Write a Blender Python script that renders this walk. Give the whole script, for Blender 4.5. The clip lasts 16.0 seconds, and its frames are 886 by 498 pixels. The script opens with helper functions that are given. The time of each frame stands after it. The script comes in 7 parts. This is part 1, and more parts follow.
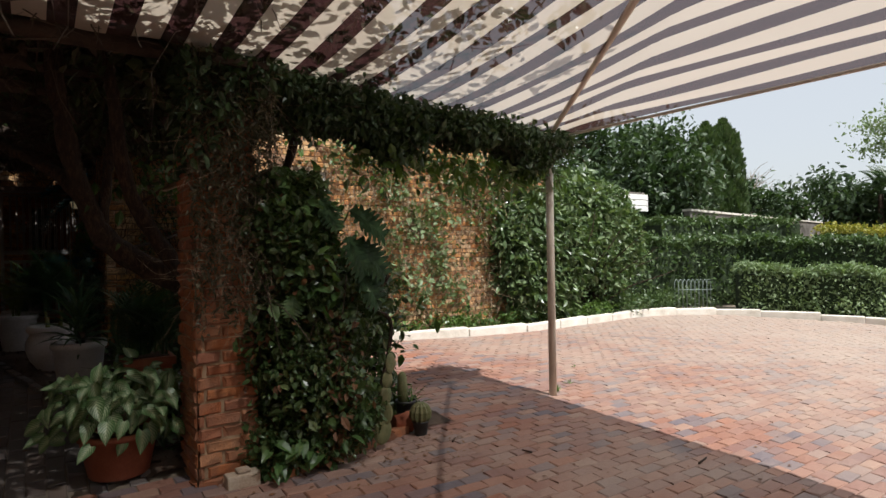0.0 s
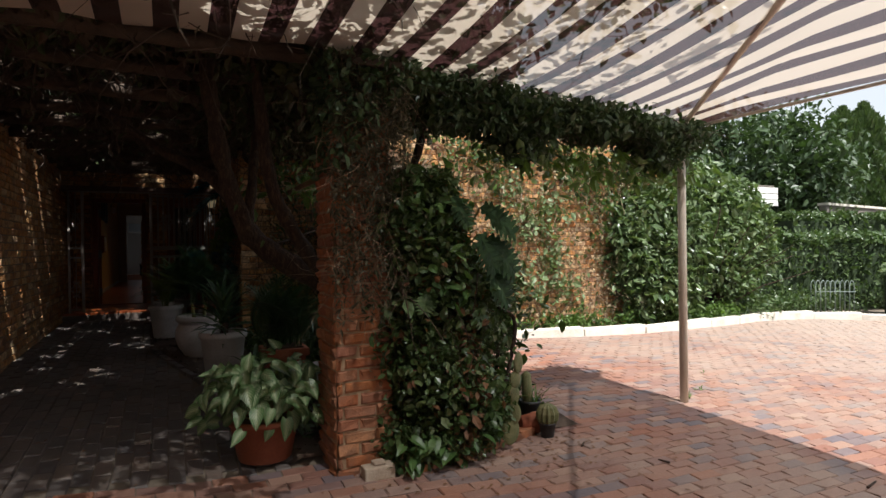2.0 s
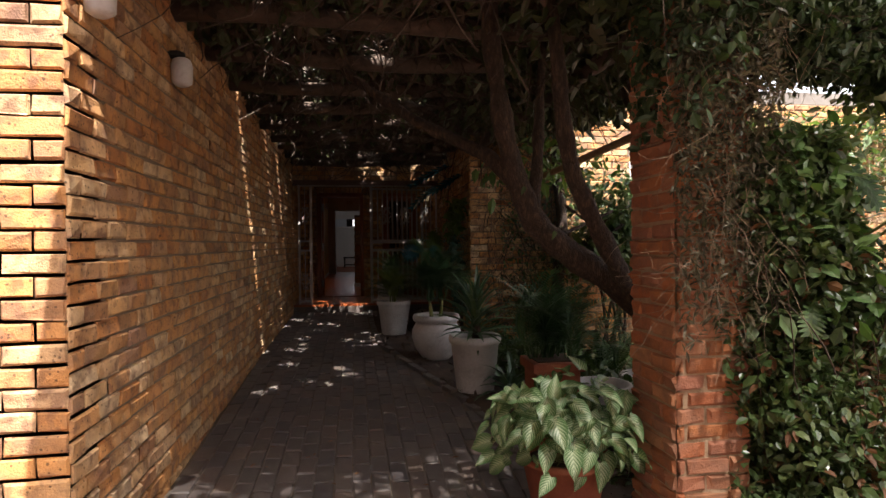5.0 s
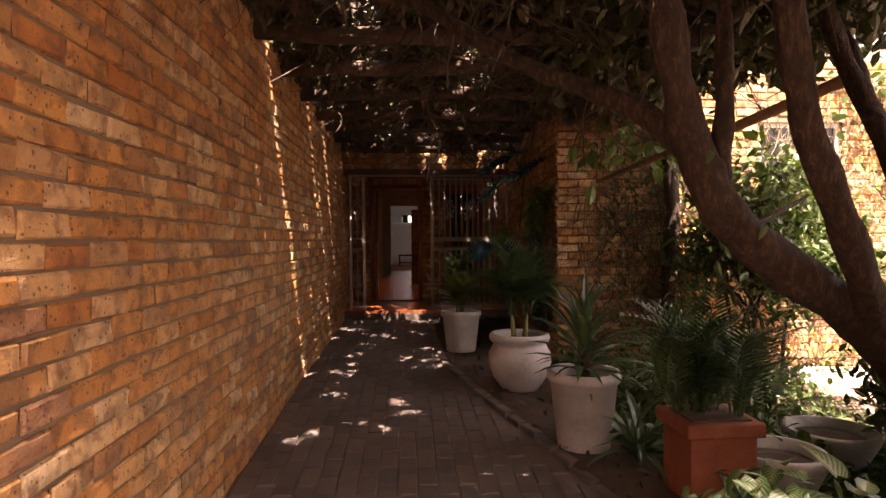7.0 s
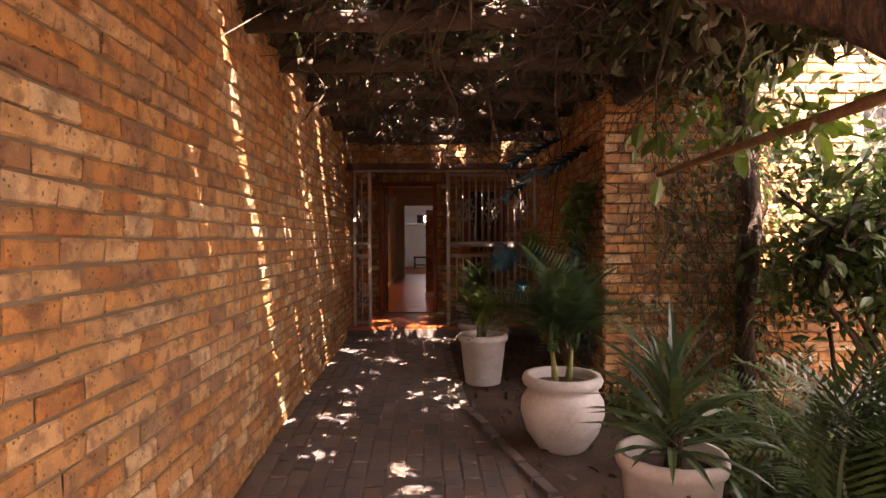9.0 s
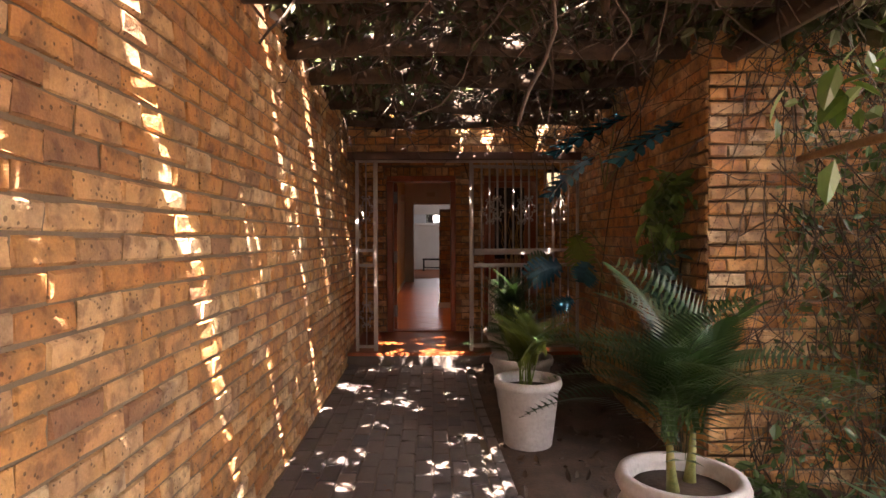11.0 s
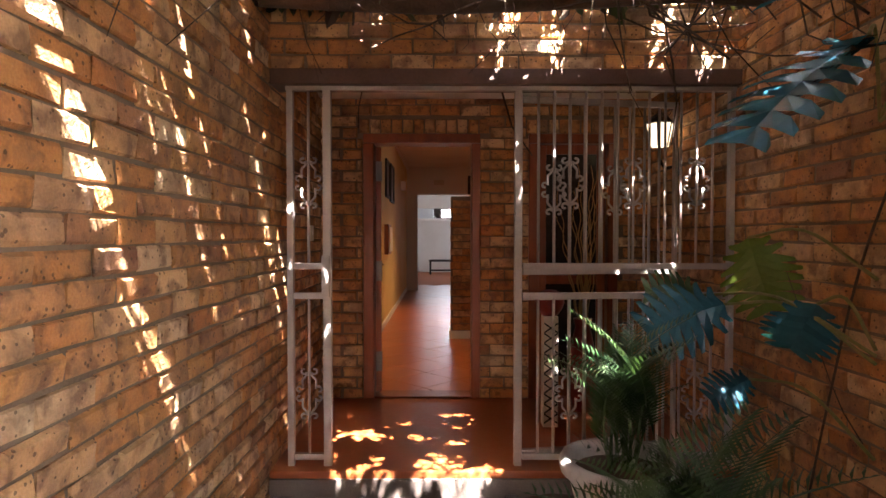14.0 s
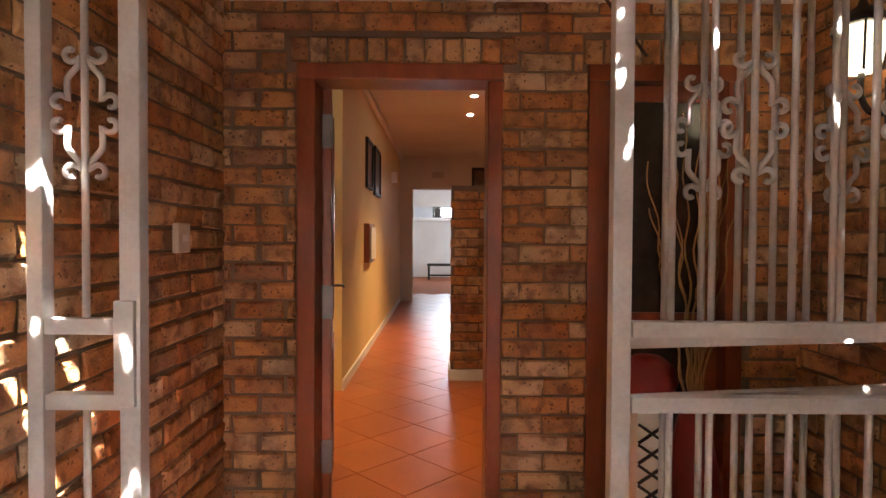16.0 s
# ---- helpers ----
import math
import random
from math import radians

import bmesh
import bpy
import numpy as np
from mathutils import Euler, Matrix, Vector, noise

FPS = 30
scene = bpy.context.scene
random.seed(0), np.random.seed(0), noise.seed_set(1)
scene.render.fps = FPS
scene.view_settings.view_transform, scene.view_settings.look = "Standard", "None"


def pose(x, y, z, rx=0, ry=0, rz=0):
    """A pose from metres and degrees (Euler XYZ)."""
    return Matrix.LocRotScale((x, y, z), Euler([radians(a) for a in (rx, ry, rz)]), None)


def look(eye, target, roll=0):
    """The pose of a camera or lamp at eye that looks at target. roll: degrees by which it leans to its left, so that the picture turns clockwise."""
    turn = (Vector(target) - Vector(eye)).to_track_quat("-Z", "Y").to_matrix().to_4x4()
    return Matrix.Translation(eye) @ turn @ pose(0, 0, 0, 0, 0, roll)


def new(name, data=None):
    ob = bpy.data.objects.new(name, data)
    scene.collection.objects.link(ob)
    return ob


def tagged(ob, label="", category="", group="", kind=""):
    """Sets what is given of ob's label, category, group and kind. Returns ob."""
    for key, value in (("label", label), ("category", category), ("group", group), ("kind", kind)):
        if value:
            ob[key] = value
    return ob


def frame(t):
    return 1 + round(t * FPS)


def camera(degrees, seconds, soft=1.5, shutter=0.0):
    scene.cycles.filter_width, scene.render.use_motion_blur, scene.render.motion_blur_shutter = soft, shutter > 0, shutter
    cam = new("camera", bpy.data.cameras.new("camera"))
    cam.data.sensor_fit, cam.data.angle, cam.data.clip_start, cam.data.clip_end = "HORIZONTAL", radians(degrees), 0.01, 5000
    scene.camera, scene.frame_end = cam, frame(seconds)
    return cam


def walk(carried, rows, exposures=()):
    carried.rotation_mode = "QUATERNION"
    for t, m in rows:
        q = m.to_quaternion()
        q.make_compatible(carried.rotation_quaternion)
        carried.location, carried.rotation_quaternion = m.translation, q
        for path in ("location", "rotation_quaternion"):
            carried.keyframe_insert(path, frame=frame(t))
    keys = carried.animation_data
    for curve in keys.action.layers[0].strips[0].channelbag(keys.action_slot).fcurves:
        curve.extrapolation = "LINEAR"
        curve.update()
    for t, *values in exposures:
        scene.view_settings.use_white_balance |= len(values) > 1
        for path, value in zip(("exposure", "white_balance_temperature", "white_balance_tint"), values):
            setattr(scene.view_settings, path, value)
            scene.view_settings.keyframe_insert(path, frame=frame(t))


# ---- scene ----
cam = camera(74.3, 16.0)
METRES, EYE, TILT, LEAN, TURN = 11.0, 1.65, 0.0, 0.0, -35.0
ROWS = [
    (0.0, 0.0, 0.0, 0.0, -0.0, -0.08, 0.99),
    (0.5, -0.004, 0.0013, 0.0001, 2.27, -0.13, 0.93),
    (1.0, -0.0096, 0.003, 0.0005, 4.63, -0.18, 0.88),
    (1.5, -0.0158, 0.004, 0.0009, 7.28, -0.21, 0.85),
    (2.0, -0.0216, 0.0049, 0.0009, 9.75, -0.26, 0.81),
    (2.5, -0.0305, 0.0081, 0.0005, 12.4, -0.28, 0.77),
    (3.0, -0.0424, 0.0127, 0.0002, 15.19, -0.28, 0.75),
    (3.5, -0.0571, 0.0184, -0.001, 17.8, -0.3, 0.66),
    (4.0, -0.0774, 0.0308, -0.0009, 20.5, -0.34, 0.65),
    (4.5, -0.1005, 0.0464, -0.0012, 23.66, -0.4, 0.61),
    (5.0, -0.1274, 0.0676, 0.0004, 26.44, -0.54, 0.56),
    (7.5, -0.2249, 0.1954, 0.0036, 32.24, -0.84, 0.39),
    (8.0, -0.2412, 0.2202, 0.0059, 32.74, -0.88, 0.37),
    (8.5, -0.2552, 0.243, 0.0069, 32.96, -0.86, 0.33),
    (9.0, -0.2669, 0.2652, 0.0099, 33.32, -0.87, 0.29),
    (9.5, -0.2838, 0.2867, 0.0106, 33.58, -0.83, 0.24),
    (10.0, -0.303, 0.3083, 0.0134, 33.8, -0.87, 0.2),
    (12.5, -0.4441, 0.4872, 0.0184, 34.15, -1.12, 0.03),
    (13.0, -0.4714, 0.5299, 0.0188, 34.43, -1.22, -0.01),
    (13.5, -0.4975, 0.57, 0.0205, 34.61, -1.33, -0.05),
    (14.0, -0.5227, 0.6098, 0.0215, 34.75, -1.29, -0.04),
    (14.5, -0.5487, 0.6482, 0.0218, 34.84, -1.23, -0.05),
    (15.0, -0.5735, 0.6867, 0.0228, 34.9, -1.18, -0.17),
    (15.5, -0.5995, 0.7244, 0.0233, 34.89, -1.22, -0.23),
    (16.0, -0.6232, 0.76, 0.0244, 34.86, -1.27, -0.36),
]
EXPOSURES = [(0.0, 0.38, 6050, 8), (2.0, 0.7, 6050, 8), (3.0, 1.2, 6050, 8), (4.0, 1.6, 6150, 10), (5.0, 2.1, 6400, 14), (7.5, 3.1, 8400, 37), (9.0, 3.85, 7900, 34), (10.0, 4.2, 7500, 28), (12.5, 4.85, 6450, 19), (14.0, 5.3, 6350, 18), (15.0, 5.75, 6150, 14), (16.0, 6.2, 6050, 12)]
walk(cam, [(t, pose(0, 0, EYE, TILT, LEAN, TURN) @ pose(METRES * x, METRES * y, METRES * z, 90 + pitch, roll, yaw)) for t, x, y, z, yaw, pitch, roll in ROWS], EXPOSURES)

# ---- world and sun ----
SUN_WAY = Vector((0.32, -1.60, 2.97)).normalized()      # towards the sun
world = bpy.data.worlds.new("sky")
scene.world = world
world.use_nodes = True
wt = world.node_tree
sky = wt.nodes.new("ShaderNodeTexSky")
sky.sky_type, sky.sun_disc = "NISHITA", False
sky.sun_elevation = math.asin(SUN_WAY.z)
sky.sun_rotation = math.atan2(SUN_WAY.x, SUN_WAY.y)
sky.air_density, sky.dust_density = 1.0, 2.5
wt.nodes["Background"].inputs[1].default_value = 0.074
haze = wt.nodes.new("ShaderNodeMix")
haze.data_type = "RGBA"
haze.inputs[0].default_value = 0.62
haze.inputs[7].default_value = (10.6, 10.4, 10.1, 1)      # thin white haze over the whole sky
wt.links.new(sky.outputs[0], haze.inputs[6])
wt.links.new(haze.outputs[2], wt.nodes["Background"].inputs[0])
sun = new("sun", bpy.data.lights.new("sun", "SUN"))
sun.data.energy, sun.data.angle, sun.data.color = 5.0, radians(0.53), (1.0, 0.95, 0.87)
sun.matrix_world = look((0, 0, 30), Vector((0, 0, 30)) - SUN_WAY)

rng = np.random.default_rng(7)

# ---- materials ----
def nodes_of(name):
    m = bpy.data.materials.new(name)
    m.use_nodes = True
    return m, m.node_tree, m.node_tree.nodes["Principled BSDF"]


def ramp_node(nt, colours, source):
    r = nt.nodes.new("ShaderNodeValToRGB")
    r.color_ramp.elements[0].position, r.color_ramp.elements[1].position = 0.0, 1.0
    while len(r.color_ramp.elements) < len(colours):
        r.color_ramp.elements.new(0.5)
    for i, c in enumerate(colours):
        r.color_ramp.elements[i].position = i / (len(colours) - 1)
        r.color_ramp.elements[i].color = (*c, 1)
    nt.links.new(source, r.inputs[0])
    return r.outputs[0]


def noise_node(nt, scale, detail=4.0, stretch=None):
    g = nt.nodes.new("ShaderNodeNewGeometry")
    n = nt.nodes.new("ShaderNodeTexNoise")
    n.inputs["Scale"].default_value, n.inputs["Detail"].default_value = scale, detail
    if stretch:
        k = nt.nodes.new("ShaderNodeVectorMath")
        k.operation = "MULTIPLY"
        k.inputs[1].default_value = stretch
        nt.links.new(g.outputs["Position"], k.inputs[0])
        nt.links.new(k.outputs[0], n.inputs["Vector"])
    else:
        nt.links.new(g.outputs["Position"], n.inputs["Vector"])
    return n.outputs["Fac"]


def math_node(nt, op, a, b):
    n = nt.nodes.new("ShaderNodeMath")
    n.operation = op
    for i, v in enumerate((a, b)):
        if isinstance(v, (int, float)):
            n.inputs[i].default_value = v
        else:
            nt.links.new(v, n.inputs[i])
    return n.outputs[0]


def mix_node(nt, fac, a, b, blend="MIX"):
    n = nt.nodes.new("ShaderNodeMix")
    n.data_type, n.blend_type = "RGBA", blend
    for i, v in ((0, fac), (6, a), (7, b)):
        if isinstance(v, (int, float)):
            n.inputs[i].default_value = v
        elif isinstance(v, tuple):
            n.inputs[i].default_value = (*v, 1)
        else:
            nt.links.new(v, n.inputs[i])
    return n.outputs[2]


def bump_node(nt, p, height, strength, dist=0.01):
    b = nt.nodes.new("ShaderNodeBump")
    b.inputs["Strength"].default_value, b.inputs["Distance"].default_value = strength, dist
    nt.links.new(height, b.inputs["Height"])
    nt.links.new(b.outputs[0], p.inputs["Normal"])


def surface(name, colours, rough=0.7, scale=3.0, fine=60.0, metal=0.0, bump=0.3, stretch=None, speckle=0.35):
    """A plain material: two scales of variation, a fine relief."""
    m, nt, p = nodes_of(name)
    big, small = noise_node(nt, scale, 5, stretch), noise_node(nt, fine, 3, stretch)
    k = math_node(nt, "ADD", math_node(nt, "MULTIPLY", big, 1.0 - speckle), math_node(nt, "MULTIPLY", small, speckle))
    k = math_node(nt, "MULTIPLY", math_node(nt, "SUBTRACT", k, 0.3), 2.5)
    nt.links.new(ramp_node(nt, colours, k), p.inputs["Base Color"])
    r = math_node(nt, "ADD", math_node(nt, "MULTIPLY", small, 0.25), rough - 0.12)
    nt.links.new(r, p.inputs["Roughness"])
    p.inputs["Metallic"].default_value = metal
    if bump:
        bump_node(nt, p, small, bump, 0.006)
    return m


def piece_random(nt):
    """A number for each piece, whether it is an object of its own or an island of a joined mesh."""
    o, g = nt.nodes.new("ShaderNodeObjectInfo"), nt.nodes.new("ShaderNodeNewGeometry")
    return math_node(nt, "FRACT", math_node(nt, "ADD", o.outputs["Random"], math_node(nt, "MULTIPLY", g.outputs["Random Per Island"], 7.13)), 0.0)


def pieces(name, colours, stain, rough=0.8, stain_scale=9.0, amount=0.6, bump=0.5, pits=0.0, sunlit_dust=None):
    """Bricks and pavers: a colour each, blotches, burnt specks, grain."""
    m, nt, p = nodes_of(name)
    c = ramp_node(nt, colours, piece_random(nt))
    blotch = math_node(nt, "MULTIPLY", math_node(nt, "SUBTRACT", noise_node(nt, stain_scale, 5), 0.44), 5.0)
    clampd = nt.nodes.new("ShaderNodeClamp")
    nt.links.new(blotch, clampd.inputs[0])
    c = mix_node(nt, math_node(nt, "MULTIPLY", clampd.outputs[0], amount), c, stain)
    if pits:
        burn = math_node(nt, "MULTIPLY", math_node(nt, "SUBTRACT", noise_node(nt, 15.0, 3), 0.52), 9.0)
        limit = nt.nodes.new("ShaderNodeClamp")
        nt.links.new(burn, limit.inputs[0])
        c = mix_node(nt, math_node(nt, "MULTIPLY", limit.outputs[0], 0.55), c, (0.13, 0.056, 0.036))
        gold = math_node(nt, "MULTIPLY", math_node(nt, "SUBTRACT", noise_node(nt, 5.5, 2), 0.5), 4.0)
        lim2 = nt.nodes.new("ShaderNodeClamp")
        nt.links.new(gold, lim2.inputs[0])
        c = mix_node(nt, math_node(nt, "MULTIPLY", lim2.outputs[0], 0.5), c, (0.60, 0.32, 0.11))
    # paler towards +x: dust plus the open yard's sunlight put into the colour
    if sunlit_dust:
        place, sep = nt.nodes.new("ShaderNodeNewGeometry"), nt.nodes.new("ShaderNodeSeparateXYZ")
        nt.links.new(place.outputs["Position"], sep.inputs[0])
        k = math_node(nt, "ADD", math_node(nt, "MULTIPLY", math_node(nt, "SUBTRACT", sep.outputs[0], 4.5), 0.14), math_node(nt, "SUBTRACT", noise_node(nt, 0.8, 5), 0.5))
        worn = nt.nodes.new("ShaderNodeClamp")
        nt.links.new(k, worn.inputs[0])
        c = mix_node(nt, math_node(nt, "MULTIPLY", worn.outputs[0], 0.75), c, sunlit_dust)
    grain = noise_node(nt, 130.0, 3)
    c = mix_node(nt, 0.55, c, ramp_node(nt, [(0.25, 0.25, 0.25), (0.5, 0.5, 0.5), (0.8, 0.8, 0.8)], grain), "OVERLAY")
    if pits:
        v = nt.nodes.new("ShaderNodeTexVoronoi")
        g = nt.nodes.new("ShaderNodeNewGeometry")
        v.inputs["Scale"].default_value = 38.0
        nt.links.new(g.outputs["Position"], v.inputs["Vector"])
        dot = math_node(nt, "LESS_THAN", v.outputs["Distance"], math_node(nt, "MULTIPLY", noise_node(nt, 14.0, 2), 0.36))
        c = mix_node(nt, math_node(nt, "MULTIPLY", dot, pits), c, (0.06, 0.035, 0.02))
    nt.links.new(c, p.inputs["Base Color"])
    p.inputs["Roughness"].default_value = rough
    bump_node(nt, p, math_node(nt, "ADD", grain, math_node(nt, "MULTIPLY", noise_node(nt, 28.0, 4), 1.6)), bump, 0.006)
    return m


def leafy(name, colours, rough=0.4, through_light=0.3, vein=None):
    """Leaves: a tint each, light shining through, optionally a pale middle that follows the leaf's own map."""
    m, nt, p = nodes_of(name)
    c = ramp_node(nt, colours, piece_random(nt))
    c = mix_node(nt, 0.5, c, ramp_node(nt, [(0.3, 0.3, 0.3), (0.7, 0.7, 0.7)], noise_node(nt, 45.0, 3)), "OVERLAY")
    if vein:
        uv = nt.nodes.new("ShaderNodeUVMap")
        sep = nt.nodes.new("ShaderNodeSeparateXYZ")
        nt.links.new(uv.outputs[0], sep.inputs[0])
        d = math_node(nt, "ABSOLUTE", math_node(nt, "SUBTRACT", sep.outputs[0], 0.5), 0.0)
        rib = math_node(nt, "SINE", math_node(nt, "MULTIPLY", math_node(nt, "ADD", sep.outputs[1], math_node(nt, "MULTIPLY", d, -0.9)), 42.0), 0.0)
        k = math_node(nt, "SUBTRACT", 1.0, math_node(nt, "MULTIPLY", d, 2.6))
        k = math_node(nt, "ADD", math_node(nt, "MULTIPLY", k, 0.62), math_node(nt, "MULTIPLY", rib, 0.30))
        cl = nt.nodes.new("ShaderNodeClamp")
        nt.links.new(k, cl.inputs[0])
        c = mix_node(nt, cl.outputs[0], c, vein)
    nt.links.new(c, p.inputs["Base Color"])
    p.inputs["Roughness"].default_value = rough
    t = nt.nodes.new("ShaderNodeBsdfTranslucent")
    nt.links.new(mix_node(nt, 1.0, c, (1.0, 1.1, 0.5), "MULTIPLY"), t.inputs["Color"])
    s = nt.nodes.new("ShaderNodeMixShader")
    s.inputs[0].default_value = through_light
    nt.links.new(p.outputs[0], s.inputs[1])
    nt.links.new(t.outputs[0], s.inputs[2])
    nt.links.new(s.outputs[0], nt.nodes["Material Output"].inputs["Surface"])
    return m


def glow(name, colour, strength):
    m, nt, p = nodes_of(name)
    p.inputs["Base Color"].default_value = (*colour, 1)
    p.inputs["Emission Color"].default_value = (*colour, 1)
    p.inputs["Emission Strength"].default_value = strength
    return m


def canopy_cloth():
    """Shade cloth in broad stripes along y, that lets part of the sun through."""
    m, nt, p = nodes_of("striped_shade_cloth")
    g = nt.nodes.new("ShaderNodeNewGeometry")
    sep = nt.nodes.new("ShaderNodeSeparateXYZ")
    nt.links.new(g.outputs["Position"], sep.inputs[0])
    f = math_node(nt, "FRACT", math_node(nt, "MULTIPLY", math_node(nt, "ADD", sep.outputs[0], 0.2205), 1 / 0.30), 0.0)
    weave = noise_node(nt, 220.0, 2)
    dark = math_node(nt, "LESS_THAN", math_node(nt, "ADD", f, math_node(nt, "MULTIPLY", weave, 0.02)), 0.47)
    c = mix_node(nt, dark, (0.62, 0.52, 0.42), (0.055, 0.030, 0.024))
    c = mix_node(nt, 0.35, c, ramp_node(nt, [(0.3, 0.3, 0.3), (0.7, 0.7, 0.7)], noise_node(nt, 1.6, 5)), "OVERLAY")
    nt.links.new(c, p.inputs["Base Color"])
    p.inputs["Roughness"].default_value = 0.85
    t = nt.nodes.new("ShaderNodeBsdfTranslucent")
    nt.links.new(mix_node(nt, dark, (0.80, 0.68, 0.55), (0.07, 0.03, 0.03)), t.inputs["Color"])
    s = nt.nodes.new("ShaderNodeMixShader")
    s.inputs[0].default_value = 0.34
    nt.links.new(p.outputs[0], s.inputs[1])
    nt.links.new(t.outputs[0], s.inputs[2])
    hole = nt.nodes.new("ShaderNodeBsdfTransparent")
    knit = nt.nodes.new("ShaderNodeMixShader")
    knit.inputs[0].default_value = 0.16
    nt.links.new(s.outputs[0], knit.inputs[1])
    nt.links.new(hole.outputs[0], knit.inputs[2])
    nt.links.new(knit.outputs[0], nt.nodes["Material Output"].inputs["Surface"])
    bump_node(nt, p, weave, 0.3, 0.003)
    return m


BRICK = pieces("face_brick", [(0.40, 0.15, 0.045), (0.54, 0.25, 0.08), (0.46, 0.20, 0.065), (0.68, 0.44, 0.22), (0.29, 0.14, 0.075), (0.57, 0.28, 0.09), (0.62, 0.45, 0.27), (0.50, 0.21, 0.06)], (0.17, 0.10, 0.06), 0.82, 9.0, 0.62, 0.6, 0.7)
BRICK_RED = pieces("old_clay_brick", [(0.34, 0.11, 0.045), (0.40, 0.15, 0.055), (0.30, 0.12, 0.07), (0.45, 0.21, 0.10)], (0.16, 0.09, 0.06), 0.9, 12.0, 0.5, 0.8)
MORTAR_PALE = surface("pale_mortar", [(0.24, 0.15, 0.09), (0.34, 0.23, 0.14), (0.40, 0.29, 0.19)], 0.95, 8, 90, bump=0.8)
MORTAR = surface("mortar", [(0.145, 0.10, 0.066), (0.20, 0.145, 0.098), (0.25, 0.19, 0.13)], 0.95, 4, 90, bump=0.6)
PAVER = pieces("clay_paver", [(0.235, 0.105, 0.07), (0.28, 0.14, 0.095), (0.20, 0.10, 0.08), (0.30, 0.18, 0.13), (0.13, 0.105, 0.115), (0.28, 0.11, 0.06)], (0.32, 0.24, 0.19), 0.75, 0.55, 0.5, 0.45, sunlit_dust=(0.36, 0.285, 0.23))
PAVER_DARK = pieces("slate_grey_paver", [(0.10, 0.085, 0.08), (0.13, 0.105, 0.095), (0.075, 0.065, 0.065), (0.15, 0.11, 0.09)], (0.18, 0.15, 0.12), 0.55, 4.0, 0.35, 0.3)
SAND = surface("jointing_sand", [(0.10, 0.08, 0.06), (0.17, 0.135, 0.10), (0.22, 0.18, 0.14)], 0.95, 0.7, 40, bump=0.5)
SOIL = surface("garden_soil", [(0.035, 0.024, 0.017), (0.07, 0.045, 0.03), (0.12, 0.075, 0.05)], 0.97, 5, 50, bump=1.0)
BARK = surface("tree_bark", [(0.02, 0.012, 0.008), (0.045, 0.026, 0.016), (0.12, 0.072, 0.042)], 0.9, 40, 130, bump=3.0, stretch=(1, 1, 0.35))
LOG = surface("weathered_pole", [(0.03, 0.02, 0.014), (0.07, 0.045, 0.03), (0.10, 0.07, 0.05)], 0.85, 6, 60, bump=0.8)
TWIG = surface("dry_vine", [(0.035, 0.023, 0.016), (0.075, 0.05, 0.034), (0.14, 0.10, 0.07)], 0.85, 6, 50, bump=0.4)
STRAW = surface("bleached_stem", [(0.16, 0.11, 0.07), (0.28, 0.20, 0.13), (0.40, 0.30, 0.20)], 0.85, 6, 50, bump=0.3)
POLE_PAINT = surface("cream_painted_steel", [(0.55, 0.46, 0.36), (0.66, 0.57, 0.46), (0.72, 0.64, 0.53)], 0.45, 5, 60, bump=0.1)
GATE_PAINT = surface("grey_painted_steel", [(0.34, 0.31, 0.29), (0.42, 0.385, 0.36), (0.47, 0.44, 0.41)], 0.4, 6, 80, bump=0.1)
STEEL_BEAM = surface("brown_painted_beam", [(0.06, 0.03, 0.022), (0.10, 0.055, 0.04), (0.13, 0.075, 0.055)], 0.5, 5, 60, bump=0.2)
WOOD = surface("varnished_hardwood", [(0.15, 0.036, 0.009), (0.22, 0.055, 0.014), (0.29, 0.085, 0.022)], 0.35, 4, 60, bump=0.15, stretch=(3, 3, 0.3))
STEEL = surface("dull_steel", [(0.16, 0.155, 0.15), (0.26, 0.25, 0.245)], 0.5, 8, 90, metal=0.6, bump=0.1)
KERB_PAINT = surface("whitewashed_kerb", [(0.50, 0.44, 0.36), (0.68, 0.62, 0.54), (0.78, 0.74, 0.67)], 0.85, 3, 40, bump=0.4)
PLASTER = surface("white_plaster", [(0.66, 0.63, 0.58), (0.76, 0.74, 0.70), (0.80, 0.79, 0.76)], 0.8, 1.2, 60, bump=0.15)
PLASTER_CREAM = surface("cream_plaster", [(0.64, 0.46, 0.18), (0.70, 0.52, 0.22), (0.74, 0.57, 0.28)], 0.75, 1.0, 50, bump=0.15)
STOEP = surface("red_polished_cement", [(0.30, 0.074, 0.02), (0.325, 0.083, 0.024), (0.345, 0.092, 0.028)], 0.38, 1.5, 40, bump=0.0)
TILE = pieces("terracotta_tile", [(0.36, 0.095, 0.022), (0.40, 0.115, 0.03), (0.33, 0.085, 0.02)], (0.27, 0.07, 0.02), 0.3, 2.5, 0.5, 0.05)
GROUT = surface("grout", [(0.25, 0.07, 0.02), (0.29, 0.085, 0.026)], 0.9, 5, 60)
POT_WHITE = surface("whitewashed_clay", [(0.36, 0.33, 0.31), (0.50, 0.47, 0.45), (0.60, 0.57, 0.55)], 0.7, 6, 45, bump=0.3)
TERRACOTTA = surface("terracotta", [(0.20, 0.05, 0.025), (0.27, 0.075, 0.035), (0.34, 0.12, 0.06)], 0.75, 6, 50, bump=0.3)
PLASTIC_BLACK = surface("black_plastic", [(0.015, 0.015, 0.015), (0.03, 0.03, 0.03)], 0.5, 6, 50, bump=0.1)
